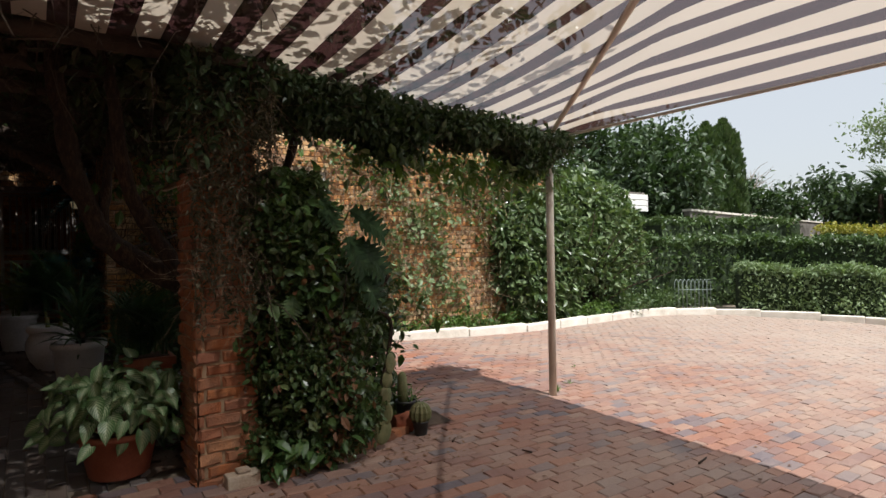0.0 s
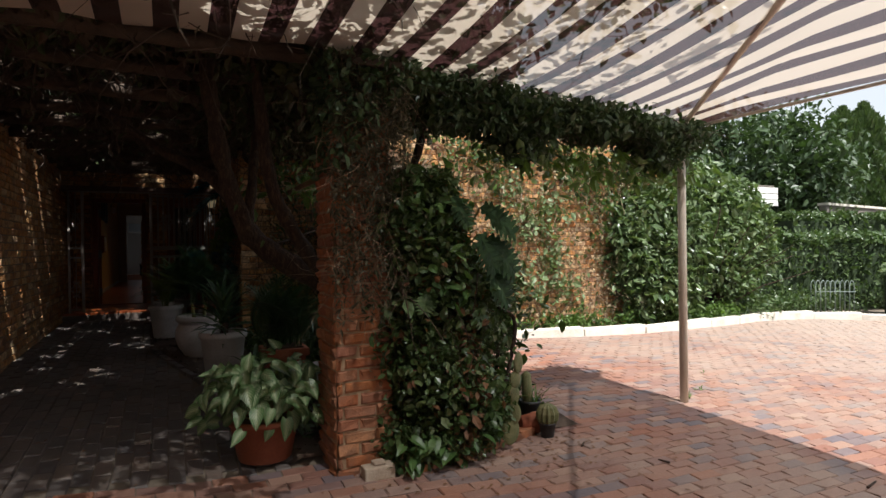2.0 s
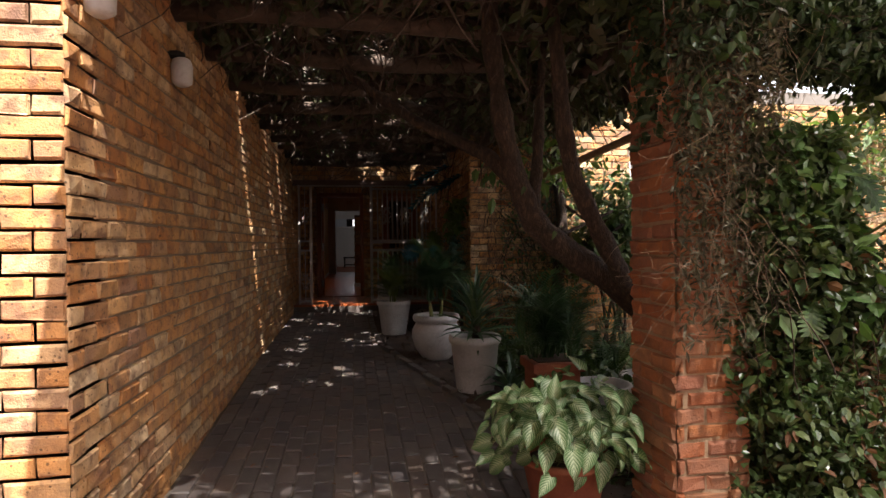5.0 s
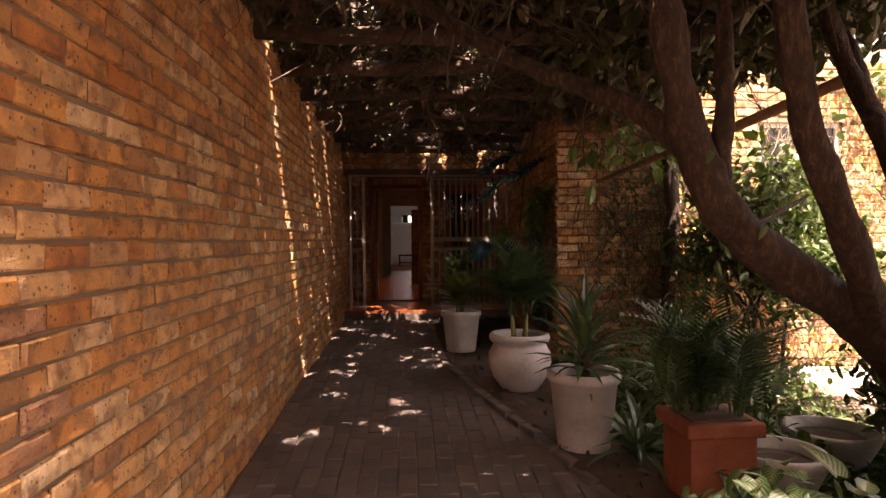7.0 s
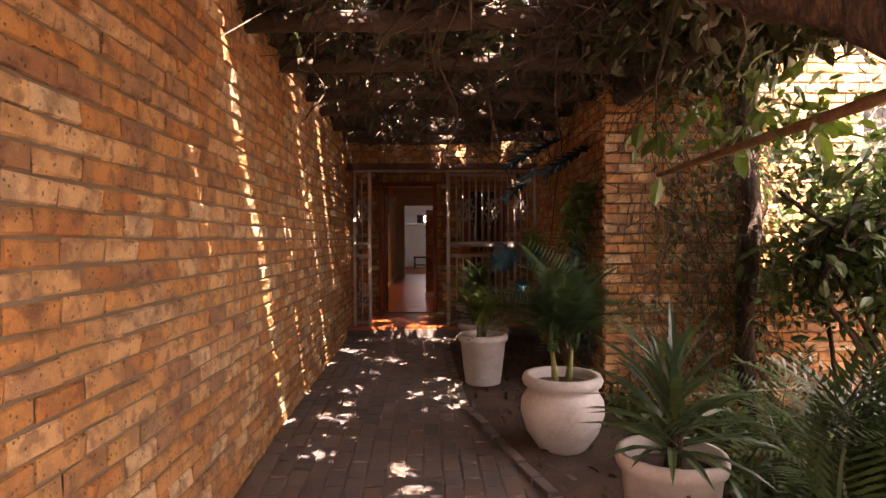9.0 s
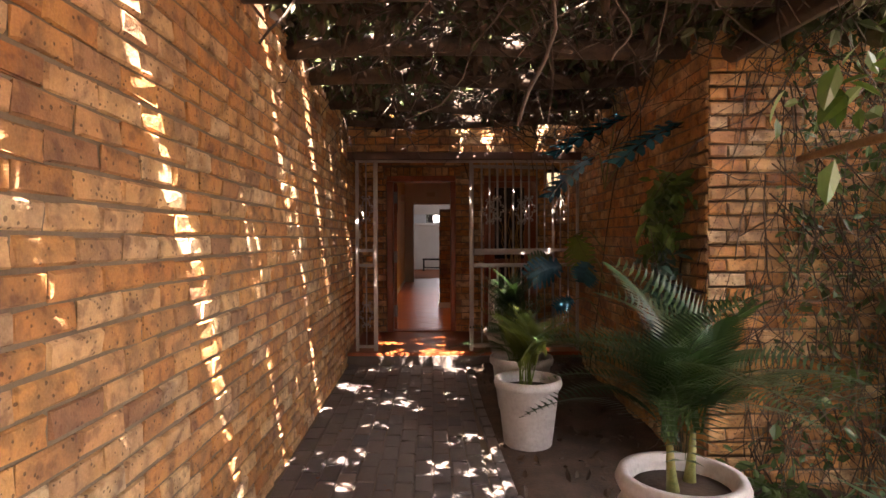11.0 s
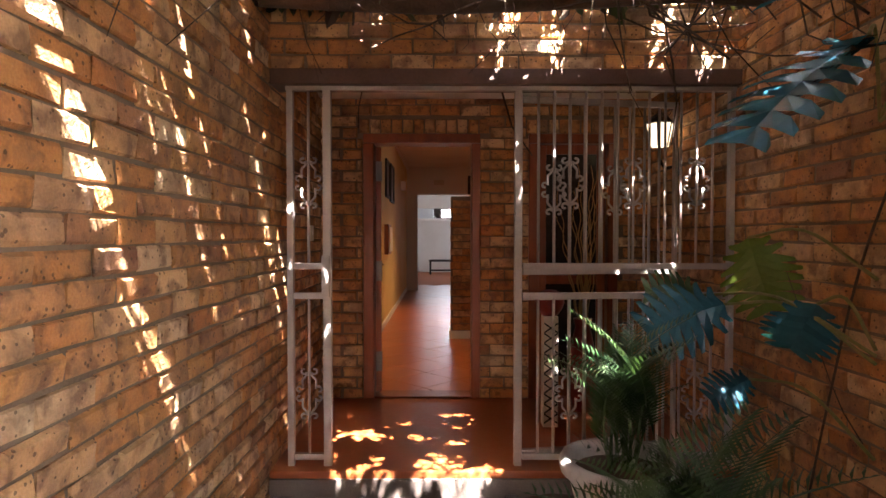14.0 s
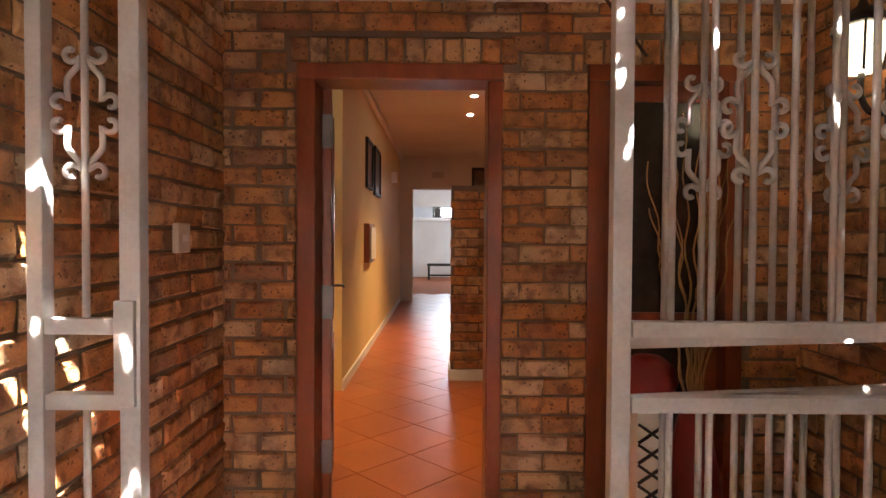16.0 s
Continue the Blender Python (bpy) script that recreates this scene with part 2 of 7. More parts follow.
CACTUS = surface("cactus_skin", [(0.07, 0.09, 0.03), (0.13, 0.13, 0.05), (0.2, 0.17, 0.08)], 0.7, 12, 90, bump=0.8)
GREY_RENDER = surface("grey_rendered_wall", [(0.10, 0.085, 0.075), (0.16, 0.14, 0.12), (0.2, 0.18, 0.16)], 0.9, 1.0, 20, bump=0.4)
ROOF_WHITE = surface("white_fascia", [(0.7, 0.68, 0.64), (0.8, 0.78, 0.75)], 0.6, 1.0, 30)
RAIL_GREEN = surface("grey_green_rail", [(0.16, 0.2, 0.18), (0.25, 0.29, 0.27)], 0.5, 6, 60)
RED_CLOTH = surface("red_enamel", [(0.16, 0.012, 0.008), (0.22, 0.018, 0.012)], 0.4, 5, 60)
DARK_METAL = surface("black_iron", [(0.015, 0.013, 0.012), (0.035, 0.03, 0.028)], 0.5, 8, 60, metal=0.4)
IVORY = surface("ivory_plastic", [(0.6, 0.55, 0.45), (0.68, 0.63, 0.53)], 0.4, 5, 50, bump=0)
PICTURE = surface("dark_picture", [(0.03, 0.02, 0.015), (0.10, 0.06, 0.04), (0.2, 0.12, 0.07)], 0.4, 7, 20, bump=0)
GREY_STONE = surface("weathered_block", [(0.30, 0.22, 0.16), (0.42, 0.33, 0.25), (0.5, 0.42, 0.33)], 0.9, 9, 60, bump=0.7)
CURTAIN = surface("window_dark", [(0.02, 0.018, 0.016), (0.05, 0.04, 0.035)], 0.15, 2, 20, bump=0)
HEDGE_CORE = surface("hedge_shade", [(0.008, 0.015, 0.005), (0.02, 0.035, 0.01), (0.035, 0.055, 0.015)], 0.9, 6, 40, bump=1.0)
CLOTH = canopy_cloth()
GLASS, _nt, _p = nodes_of("clear_glass")
_p.inputs["Transmission Weight"].default_value, _p.inputs["Roughness"].default_value, _p.inputs["IOR"].default_value = 1.0, 0.02, 1.45
LEAF_IVY = leafy("ivy_leaf", [(0.035, 0.065, 0.02), (0.08, 0.125, 0.04), (0.05, 0.09, 0.028), (0.14, 0.18, 0.07)], 0.3, 0.25)
LEAF_VINE = leafy("pergola_leaf", [(0.03, 0.045, 0.012), (0.05, 0.07, 0.02), (0.07, 0.065, 0.025), (0.04, 0.06, 0.015)], 0.5, 0.07)
LEAF_DRY = leafy("dry_leaf", [(0.05, 0.032, 0.02), (0.085, 0.056, 0.034), (0.04, 0.025, 0.016)], 0.7, 0.05)
LEAF_BRIGHT = leafy("light_green_leaf", [(0.07, 0.13, 0.03), (0.11, 0.18, 0.04), (0.14, 0.21, 0.06), (0.06, 0.11, 0.03)], 0.35, 0.35)
LEAF_HEDGE = leafy("hedge_leaf", [(0.045, 0.082, 0.026), (0.085, 0.13, 0.045), (0.065, 0.105, 0.035), (0.13, 0.175, 0.075)], 0.35, 0.3)
LEAF_PALE = leafy("grey_green_leaf", [(0.13, 0.19, 0.08), (0.18, 0.24, 0.11), (0.22, 0.28, 0.15)], 0.5, 0.3)
LEAF_YELLOW = leafy("golden_leaf", [(0.28, 0.26, 0.03), (0.35, 0.30, 0.05), (0.2, 0.22, 0.04)], 0.5, 0.35)
LEAF_DARK = leafy("dark_tree_leaf", [(0.03, 0.055, 0.02), (0.05, 0.085, 0.03), (0.065, 0.10, 0.04)], 0.45, 0.25)
LEAF_PHILO = leafy("philodendron_leaf", [(0.018, 0.04, 0.014), (0.03, 0.06, 0.02)], 0.6, 0.1)
LEAF_PHILO.node_tree.nodes["Principled BSDF"].inputs["Specular IOR Level"].default_value = 0.15
LEAF_FEATHER = leafy("feathery_creeper_leaf", [(0.05, 0.05, 0.028), (0.10, 0.085, 0.05), (0.20, 0.17, 0.11), (0.06, 0.07, 0.035)], 0.5, 0.25)
LEAF_ARROW = leafy("arrow_leaf", [(0.06, 0.12, 0.035), (0.09, 0.16, 0.05), (0.13, 0.2, 0.07)], 0.35, 0.3)
LEAF_PALM = leafy("palm_leaf", [(0.028, 0.065, 0.026), (0.045, 0.09, 0.035), (0.075, 0.13, 0.05)], 0.28, 0.25)
LEAF_YUCCA = leafy("sword_leaf", [(0.04, 0.085, 0.045), (0.07, 0.12, 0.06), (0.10, 0.15, 0.06)], 0.35, 0.2)
LEAF_VARIEGATED = leafy("variegated_leaf", [(0.05, 0.12, 0.03), (0.08, 0.16, 0.05), (0.06, 0.13, 0.035)], 0.4, 0.25, (0.52, 0.58, 0.38))
LEAF_MONSTERA = leafy("monstera_leaf", [(0.025, 0.11, 0.16), (0.045, 0.17, 0.25)], 0.22, 0.2)
LEAF_CLIMB = leafy("blue_green_climber_leaf", [(0.03, 0.08, 0.06), (0.05, 0.11, 0.09), (0.08, 0.15, 0.12)], 0.35, 0.2)
LEAF_MONSTERA_NEW = leafy("young_monstera_leaf", [(0.13, 0.20, 0.03), (0.15, 0.22, 0.04)], 0.3, 0.35)
LAMP_ON = glow("lit_lamp", (1.0, 0.78, 0.45), 0.07)
LAMP_WHITE = glow("lit_downlight", (1.0, 0.9, 0.75), 6.0)


# ---- building blocks ----
def link_mesh(name, bm, material):
    me = bpy.data.meshes.new(name)
    bm.to_mesh(me)
    bm.free()
    me.materials.append(material)
    return new(name, me)


def part(name, bm, material, parent, label=""):
    ob = link_mesh(name, bm, material)
    ob.parent = parent
    if parent is not None:
        ob.matrix_parent_inverse = parent.matrix_basis.inverted()
    return tagged(ob, label)


def thing(name, label, category, at=(0, 0, 0), group=""):
    ob = new(name)
    ob.location = at
    ob.empty_display_size = 0.1
    return tagged(ob, label, category, group)


def setting(name, bm, material, label, category):
    return tagged(link_mesh(name, bm, material), label, category, kind="structure")


def mesh_from(name, verts, faces, material, uvs=None, smooth=False):
    """A mesh from arrays: verts N x 3, faces M x k, uvs N x 2."""
    me = bpy.data.meshes.new(name)
    n, k = faces.shape
    me.vertices.add(len(verts))
    me.vertices.foreach_set("co", np.ascontiguousarray(verts, dtype=np.float32).ravel())
    me.loops.add(n * k)
    me.loops.foreach_set("vertex_index", np.ascontiguousarray(faces, dtype=np.int32).ravel())
    me.polygons.add(n)
    me.polygons.foreach_set("loop_start", np.arange(0, n * k, k, dtype=np.int32))
    me.polygons.foreach_set("loop_total", np.full(n, k, dtype=np.int32))
    if uvs is not None:
        me.uv_layers.new(name="UVMap").data.foreach_set("uv", np.ascontiguousarray(uvs[faces.ravel()], dtype=np.float32).ravel())
    me.update(calc_edges=True)
    me.polygons.foreach_set("use_smooth", np.full(n, smooth, dtype=bool))
    me.materials.append(material)
    return me


def under(name, me, parent, label="", kind=""):
    ob = new(name, me)
    ob.parent = parent
    if parent is not None:
        ob.matrix_parent_inverse = parent.matrix_basis.inverted()
    return tagged(ob, label, kind=kind)


def box(bm, x0, x1, y0, y1, z0, z1, bevel=0.0, rot=None):
    r = bmesh.ops.create_cube(bm, size=1.0)
    for v in r["verts"]:
        v.co = Vector(((x0 + x1) / 2 + v.co.x * (x1 - x0), (y0 + y1) / 2 + v.co.y * (y1 - y0), (z0 + z1) / 2 + v.co.z * (z1 - z0)))
    if bevel:
        es = {e for v in r["verts"] for e in v.link_edges}
        bmesh.ops.bevel(bm, geom=list(es), offset=bevel, segments=2, affect="EDGES", profile=0.6)
    return bm


def boxed(*a, **k):
    return box(bmesh.new(), *a, **k)


def tube(bm, pts, radii, n=8, caps=True):
    """A tube along points; radii is one number or one for each point."""
    pts = [Vector(p) for p in pts]
    if isinstance(radii, (int, float)):
        radii = [radii] * len(pts)
    rings, side = [], None
    for i, p in enumerate(pts):
        d = (pts[min(i + 1, len(pts) - 1)] - pts[max(i - 1, 0)]).normalized()
        if side is None:
            side = d.orthogonal().normalized()
        side = (side - d * side.dot(d)).normalized()
        other = d.cross(side)
        rings.append([bm.verts.new(p + (side * math.cos(a) + other * math.sin(a)) * radii[i]) for a in (2 * math.pi * j / n for j in range(n))])
    for a, b in zip(rings, rings[1:]):
        for j in range(n):
            f = bm.faces.new((a[j], a[(j + 1) % n], b[(j + 1) % n], b[j]))
            f.smooth = True
    if caps:
        bm.faces.new(rings[0][::-1])
        bm.faces.new(rings[-1])
    return bm


def bark_tube(pts, radii, n=26):
    """A limb with knots and lengthwise ridges."""
    bm = tube(bmesh.new(), pts, radii, n)
    bm.normal_update()
    for v in bm.verts:
        q = v.co
        ridge = abs(noise.noise(Vector((q.x * 26, q.y * 26, q.z * 9)))) * 0.012 + noise.noise(q * 7.0) * 0.012 + abs(noise.noise(q * 55.0)) * 0.004
        v.co = q + v.normal * (ridge - 0.006)
    return bm


def smooth_path(pts, steps=5):
    """Catmull-Rom through points."""
    p = [Vector(q) for q in pts]
    p = [p[0] * 2 - p[1]] + p + [p[-1] * 2 - p[-2]]
    out = []
    for i in range(1, len(p) - 2):
        for s in range(steps):
            t = s / steps
            a, b, c, d = p[i - 1:i + 3]
            out.append(0.5 * (2 * b + (c - a) * t + (2 * a - 5 * b + 4 * c - d) * t * t + (3 * b - a - 3 * c + d) * t ** 3))
    return out + [p[-2]]


def lathe(bm, profile, at, n=28):
    """A round body from (radius, height) pairs."""
    rings = [[bm.verts.new((at[0] + r * math.cos(2 * math.pi * j / n), at[1] + r * math.sin(2 * math.pi * j / n), at[2] + z)) for j in range(n)] for r, z in profile]
    for a, b in zip(rings, rings[1:]):
        for j in range(n):
            f = bm.faces.new((a[j], a[(j + 1) % n], b[(j + 1) % n], b[j]))
            f.smooth = True
    bm.faces.new(rings[0][::-1])
    bm.faces.new(rings[-1])
    return bm


# ---- leaves ----
def leaf_simple(width=0.5):
    """verts, faces, uvs of a small folded leaf of length 1 along x."""
    v = np.array([(0, 0, 0), (0.35, width / 2, 0.06), (0.75, width * 0.36, 0.04), (1, 0, -0.08), (0.75, -width * 0.36, 0.04), (0.35, -width / 2, 0.06), (0.5, 0, 0)], dtype=float)
    f = np.array([(0, 6, 1, 1), (1, 6, 2, 2), (2, 6, 3, 3), (3, 6, 4, 4), (4, 6, 5, 5), (5, 6, 0, 0)])[:, :3]
    uv = np.column_stack((0.5 + v[:, 1] / width, v[:, 0]))
    return v, f, uv


def leaf_broad(width=0.62, lobes=True, droop=0.25):
    """A broad arrow- or heart-shaped leaf."""
    st = [(-0.12 if lobes else 0.0, 0.55), (0.05, 0.86), (0.25, 1.0), (0.5, 0.85), (0.75, 0.5), (1.0, 0.0)]
    v, uv = [], []
    for i, (x, w) in enumerate(st):
        mid = 0.0 if i == 0 and lobes else x
        for s in (-1, -0.5, 0, 0.5, 1):
            px = mid if s == 0 else (x if abs(s) == 1 else (x + mid) / 2)
            v.append((px, s * w * width / 2, 0.10 * abs(s) * w - droop * px * px))
            uv.append((0.5 + s * 0.5, px))
    f = []
    for i in range(len(st) - 1):
        for j in range(4):
            a = i * 5 + j
            f += [(a, a + 5, a + 6), (a, a + 6, a + 1)]
    return np.array(v), np.array(f), np.array(uv)


def leaf_monstera():
    """A broad leaf cut into fingers on both sides."""
    v, f, uv = [], [], []
    n = 8
    for s in (-1, 1):
        for i in range(n):
            x0, x1 = i / n, (i + 0.72) / n
            w0 = 0.48 * math.sin(math.pi * (0.12 + 0.80 * (x0 * 0.9 + 0.05))) + 0.02
            reach = 0.16
            k = len(v)
            for x, w in ((x0, 0), (x1 + 0.04, 0), (x1 + reach * 0.4 + 0.03, w0 * 0.55), (x0 + reach * 0.35, w0 * 0.55), (x1 + reach * 0.75, w0), (x0 + reach, w0 * 0.98)):
                v.append((x * 0.92 - 0.1 * (w > 0.2) * (i < 2), s * w, 0.12 * w - 0.22 * x * x - 0.35 * w * w + (0.035 if x > x1 + 0.02 and w > 0 and x - x1 > 0.05 else 0.0)))
                uv.append((0.5 + s * w, x))
            f += [(k, k + 1, k + 2), (k, k + 2, k + 3), (k + 3, k + 2, k + 4), (k + 3, k + 4, k + 5)]
        k = len(v)
        for x, w in ((0, 0), (0.95, 0), (0.8, 0.11), (0.1, 0.15)):
            v.append((x * 0.92, s * w, 0.12 * w - 0.22 * x * x - 0.35 * w * w))
            uv.append((0.5 + s * w, x))
        f += [(k, k + 1, k + 2), (k, k + 2, k + 3)]
    return np.array(v), np.array(f), np.array(uv)


def frames_for(ways, ups):
    x = ways / np.linalg.norm(ways, axis=1, keepdims=True)
    y = np.cross(ups, x)
    y /= np.linalg.norm(y, axis=1, keepdims=True) + 1e-9
    return np.stack((x, y, np.cross(x, y)), axis=2)


def scatter(template, at, ways, ups, sizes):
    """Copies of a leaf, joined: arrays for mesh_from."""
    v, f, uv = template
    n, k = len(at), len(v)
    r = frames_for(ways, ups)
    out = np.einsum("nij,kj->nki", r, v) * np.asarray(sizes)[:, None, None] + at[:, None, :]
    faces = (f[None] + (np.arange(n) * k)[:, None, None]).reshape(-1, f.shape[1])
    return out.reshape(-1, 3), faces, np.tile(uv, (n, 1))


def directions(n, down=0.0):
    d = rng.normal(size=(n, 3))
    d[:, 2] -= down
    return d


def leaves_at(name, at, size, material, parent, spread=0.35, width=0.5, down=0.3, up=0.8, kind="", label=""):
    n = len(at)
    ups = rng.normal(size=(n, 3)) + np.array((0, 0, up * 2))
    me = mesh_from(name, *scatter(leaf_simple(width), at, directions(n, down), ups, size * (1 + spread * rng.normal(size=n)).clip(0.4, 2))[:2], material)
    return under(name, me, parent, label, kind)


def clumpy(n, x0, x1, y0, y1, z0, z1, clumps, radius, squash=1.0):
    """Points in clumps inside a box."""
    c = rng.uniform((x0, y0, z0), (x1, y1, z1), size=(clumps, 3))
    p = c[rng.integers(0, clumps, n)] + rng.normal(size=(n, 3)) * radius * np.array((1, 1, squash))
    return p


def twigs(name, starts, ways, lengths, radius, material, parent, wobble=0.35, segs=5, kind="", sag=0.0):
    """Many thin three-sided shoots, joined."""
    n = len(starts)
    w = ways / np.linalg.norm(ways, axis=1, keepdims=True)
    pts = [starts]
    for s in range(segs):
        w = w + rng.normal(size=(n, 3)) * wobble
        w[:, 2] -= sag
        w /= np.linalg.norm(w, axis=1, keepdims=True)
        pts.append(pts[-1] + w * (np.asarray(lengths)[:, None] / segs))
    pts = np.stack(pts, axis=1)
    ring = np.array([(math.cos(a), math.sin(a)) for a in (0, 2.1, 4.2)])
    side = np.cross(ways, np.array((0.3, 0.2, 0.93)))
    side /= np.linalg.norm(side, axis=1, keepdims=True) + 1e-9
    other = np.cross(ways / np.linalg.norm(ways, axis=1, keepdims=True), side)
    taper = np.linspace(1, 0.5, segs + 1)
    r = np.asarray(radius) if np.ndim(radius) else np.full(n, radius)
    off = (ring[None, :, 0, None] * side[:, None, :] + ring[None, :, 1, None] * other[:, None, :]) * r[:, None, None]
    v = pts[:, :, None, :] + off[:, None, :, :] * taper[None, :, None, None]
    k = (segs + 1) * 3
    f = []
    for s in range(segs):
        for j in range(3):
            f.append((s * 3 + j, s * 3 + (j + 1) % 3, s * 3 + 3 + (j + 1) % 3, s * 3 + 3 + j))
    f = np.array(f)
    faces = (f[None] + (np.arange(n) * k)[:, None, None]).reshape(-1, 4)
    return under(name, mesh_from(name, v.reshape(-1, 3), faces, material, smooth=True), parent, kind=kind)


# ---- pieces: bricks and pavers ----
def block_mesh(name, length, height, depth, material, rs, jitter=0.002, chamfer=0.006):
    """A brick, front face towards -y, foot centre at the origin; five sides and chamfered front edges."""
    c = [(-length / 2, -height / 2), (length / 2, -height / 2), (length / 2, height / 2), (-length / 2, height / 2)]
    v = [(x, 0, z) for x, z in c] + [(x, -depth + chamfer, z) for x, z in c] + [(x - math.copysign(chamfer, x), -depth, z - math.copysign(chamfer, z)) for x, z in c]
    v = np.array(v) + np.vstack((np.zeros((4, 3)), rs.normal(size=(8, 3)) * jitter))
    f = [(4, 5, 1, 0), (5, 6, 2, 1), (6, 7, 3, 2), (7, 4, 0, 3), (8, 9, 5, 4), (9, 10, 6, 5), (10, 11, 7, 6), (11, 8, 4, 7), (11, 10, 9, 8)]
    f = np.array([q[::-1] for q in f])
    return mesh_from(name, v, f, material), v, f


_block_sets = {}


def block_set(kind, length, height, depth, material, jitter=0.0028, chamfer=0.008):
    key = (kind, length, height, depth, jitter, material.name)
    if key not in _block_sets:
        rs = np.random.default_rng(len(_block_sets) + 11)
        if material is BRICK_RED:
            jitter, chamfer = 0.0055, 0.012
        _block_sets[key] = [block_mesh(kind, length, height, depth, material, rs, jitter, chamfer) for _ in range(10)]
    return _block_sets[key]


def lay_blocks(parent, kind, places, material, singles, rest_name):
    """places: rows of (matrix 4x4, length, height, depth, wanted_single). Singles become objects, the rest one mesh."""
    vs, fs, base, count = [], [], 0, 0
    for m, length, height, depth, single in places:
        me, v, f = random.choice(block_set(kind, round(length, 3), height, depth, material))
        if single and count < singles:
            ob = new(kind, me)
            ob.parent = parent
            ob.matrix_basis = m
            count += 1
        else:
            a = np.array(m)
            vs.append(v @ a[:3, :3].T + a[:3, 3])
            fs.append(f + base)
            base += len(v)
    if vs:
        under(rest_name, mesh_from(rest_name, np.vstack(vs), np.vstack(fs), material), parent, kind="stuff")


COURSE, BRICK_L, BRICK_H, JOINT = 0.086, 0.222, 0.073, 0.012


def brick_wall(name, label, origin, way, out, length, z0, z1, thick, material, holes=(), single=None, singles=300, shift=None, parent=None, depth=0.014, mortar=None):
    """A wall of face bricks. origin: foot of the face's start; way: along it; out: its outward normal. holes: (u0, u1, z0, z1) through it."""
    o, u, nrm = Vector(origin), Vector(way).normalized(), Vector(out).normalized()
    us = sorted({0.0, length, *[h[0] for h in holes], *[h[1] for h in holes]})
    zs = sorted({z0, z1, *[h[2] for h in holes], *[h[3] for h in holes]})
    bm = bmesh.new()
    for a, b in zip(us, us[1:]):
        for c, d in zip(zs, zs[1:]):
            if any(h[0] < (a + b) / 2 < h[1] and h[2] < (c + d) / 2 < h[3] for h in holes):
                continue
            p = [o + u * s - nrm * w for s, w in ((a, 0), (b, 0), (b, thick), (a, thick))]
            lo = [bm.verts.new((q.x, q.y, c)) for q in p]
            hi = [bm.verts.new((q.x, q.y, d)) for q in p]
            bm.faces.new(lo[::-1]), bm.faces.new(hi)
            for i in range(4):
                bm.faces.new((lo[i], lo[(i + 1) % 4], hi[(i + 1) % 4], hi[i]))
    bmesh.ops.remove_doubles(bm, verts=bm.verts[:], dist=0.0005)
    bmesh.ops.recalc_face_normals(bm, faces=bm.faces[:])
    if parent is None:
        wall = setting(name, bm, mortar or MORTAR, label, "wall")
    else:
        wall = part(name, bm, mortar or MORTAR, parent, label)
    if shift is None:
        shift = (-JOINT - length) % (BRICK_L + JOINT)
    basis = Matrix((u, -nrm, Vector((0, 0, 1)))).transposed()
    rows, z, k = [], z0, 0
    while z + BRICK_H < z1 + 0.02:
        s = -shift - (BRICK_L + JOINT) * 0.5 * (k % 2)
        zc = z + COURSE / 2
        while s < length:
            a, b = max(s, 0.0), min(s + BRICK_L, length)
            spans = [(a, b)]
            for h in holes:
                if h[2] - 0.02 < zc < h[3] + 0.02:
                    cut = []
                    for p, q in spans:
                        if q <= h[0] or p >= h[1]:
                            cut.append((p, q))
                        else:
                            cut += [(p, min(q, h[0])), (max(p, h[1]), q)]
                    spans = cut
            for p, q in spans:
                if q - p > 0.04:
                    size = min(BRICK_L, round((q - p) / 0.037) * 0.037)
                    c = o + u * ((p + q) / 2)
                    turn = Matrix.Rotation(random.gauss(0, 0.007), 3, nrm) @ Matrix.Rotation(random.gauss(0, 0.02), 3, "Z")
                    m = Matrix.Translation((c.x + nrm.x * random.gauss(0, 0.002), c.y + nrm.y * random.gauss(0, 0.002), zc + random.gauss(0, 0.0012))) @ (turn @ basis).to_4x4()
                    rows.append((m, size, BRICK_H, depth, single is None or single((p + q) / 2, zc)))
            s += BRICK_L + JOINT
        z += COURSE
        k += 1
    PENDING.append((wall, "brick", rows, material, singles, "brickwork"))
    return wall


PENDING = []


# ---- ground ----
def ground_z(x, y):
    x, y = np.asarray(x, dtype=float), np.asarray(y, dtype=float)
    plane = -0.068 - 0.022 * np.clip(x, -6, 16) + 0.0306 * np.clip(y, -4, 9.5)
    left = np.interp(y, (3.0, 4.6, 8.4, 12.05), (0.06, 0.25, 0.41, 0.47))
    right = np.interp(y, (3.0, 4.4, 5.4, 6.6, 8.0, 9.6, 12.0), (0.03, 0.08, 0.20, 0.31, 0.34, 0.36, 0.44))
    walkway = left + (right - left) * np.clip((x + 1.81) / 2.11, 0, 1)
    s = np.clip((2.4 - x) / 1.6, 0, 1) * np.clip((y - 2.6) / 1.4, 0, 1)
    return plane + s * s * (3 - 2 * s) * (walkway - plane)


def gz(x, y):
    return float(ground_z(x, y))


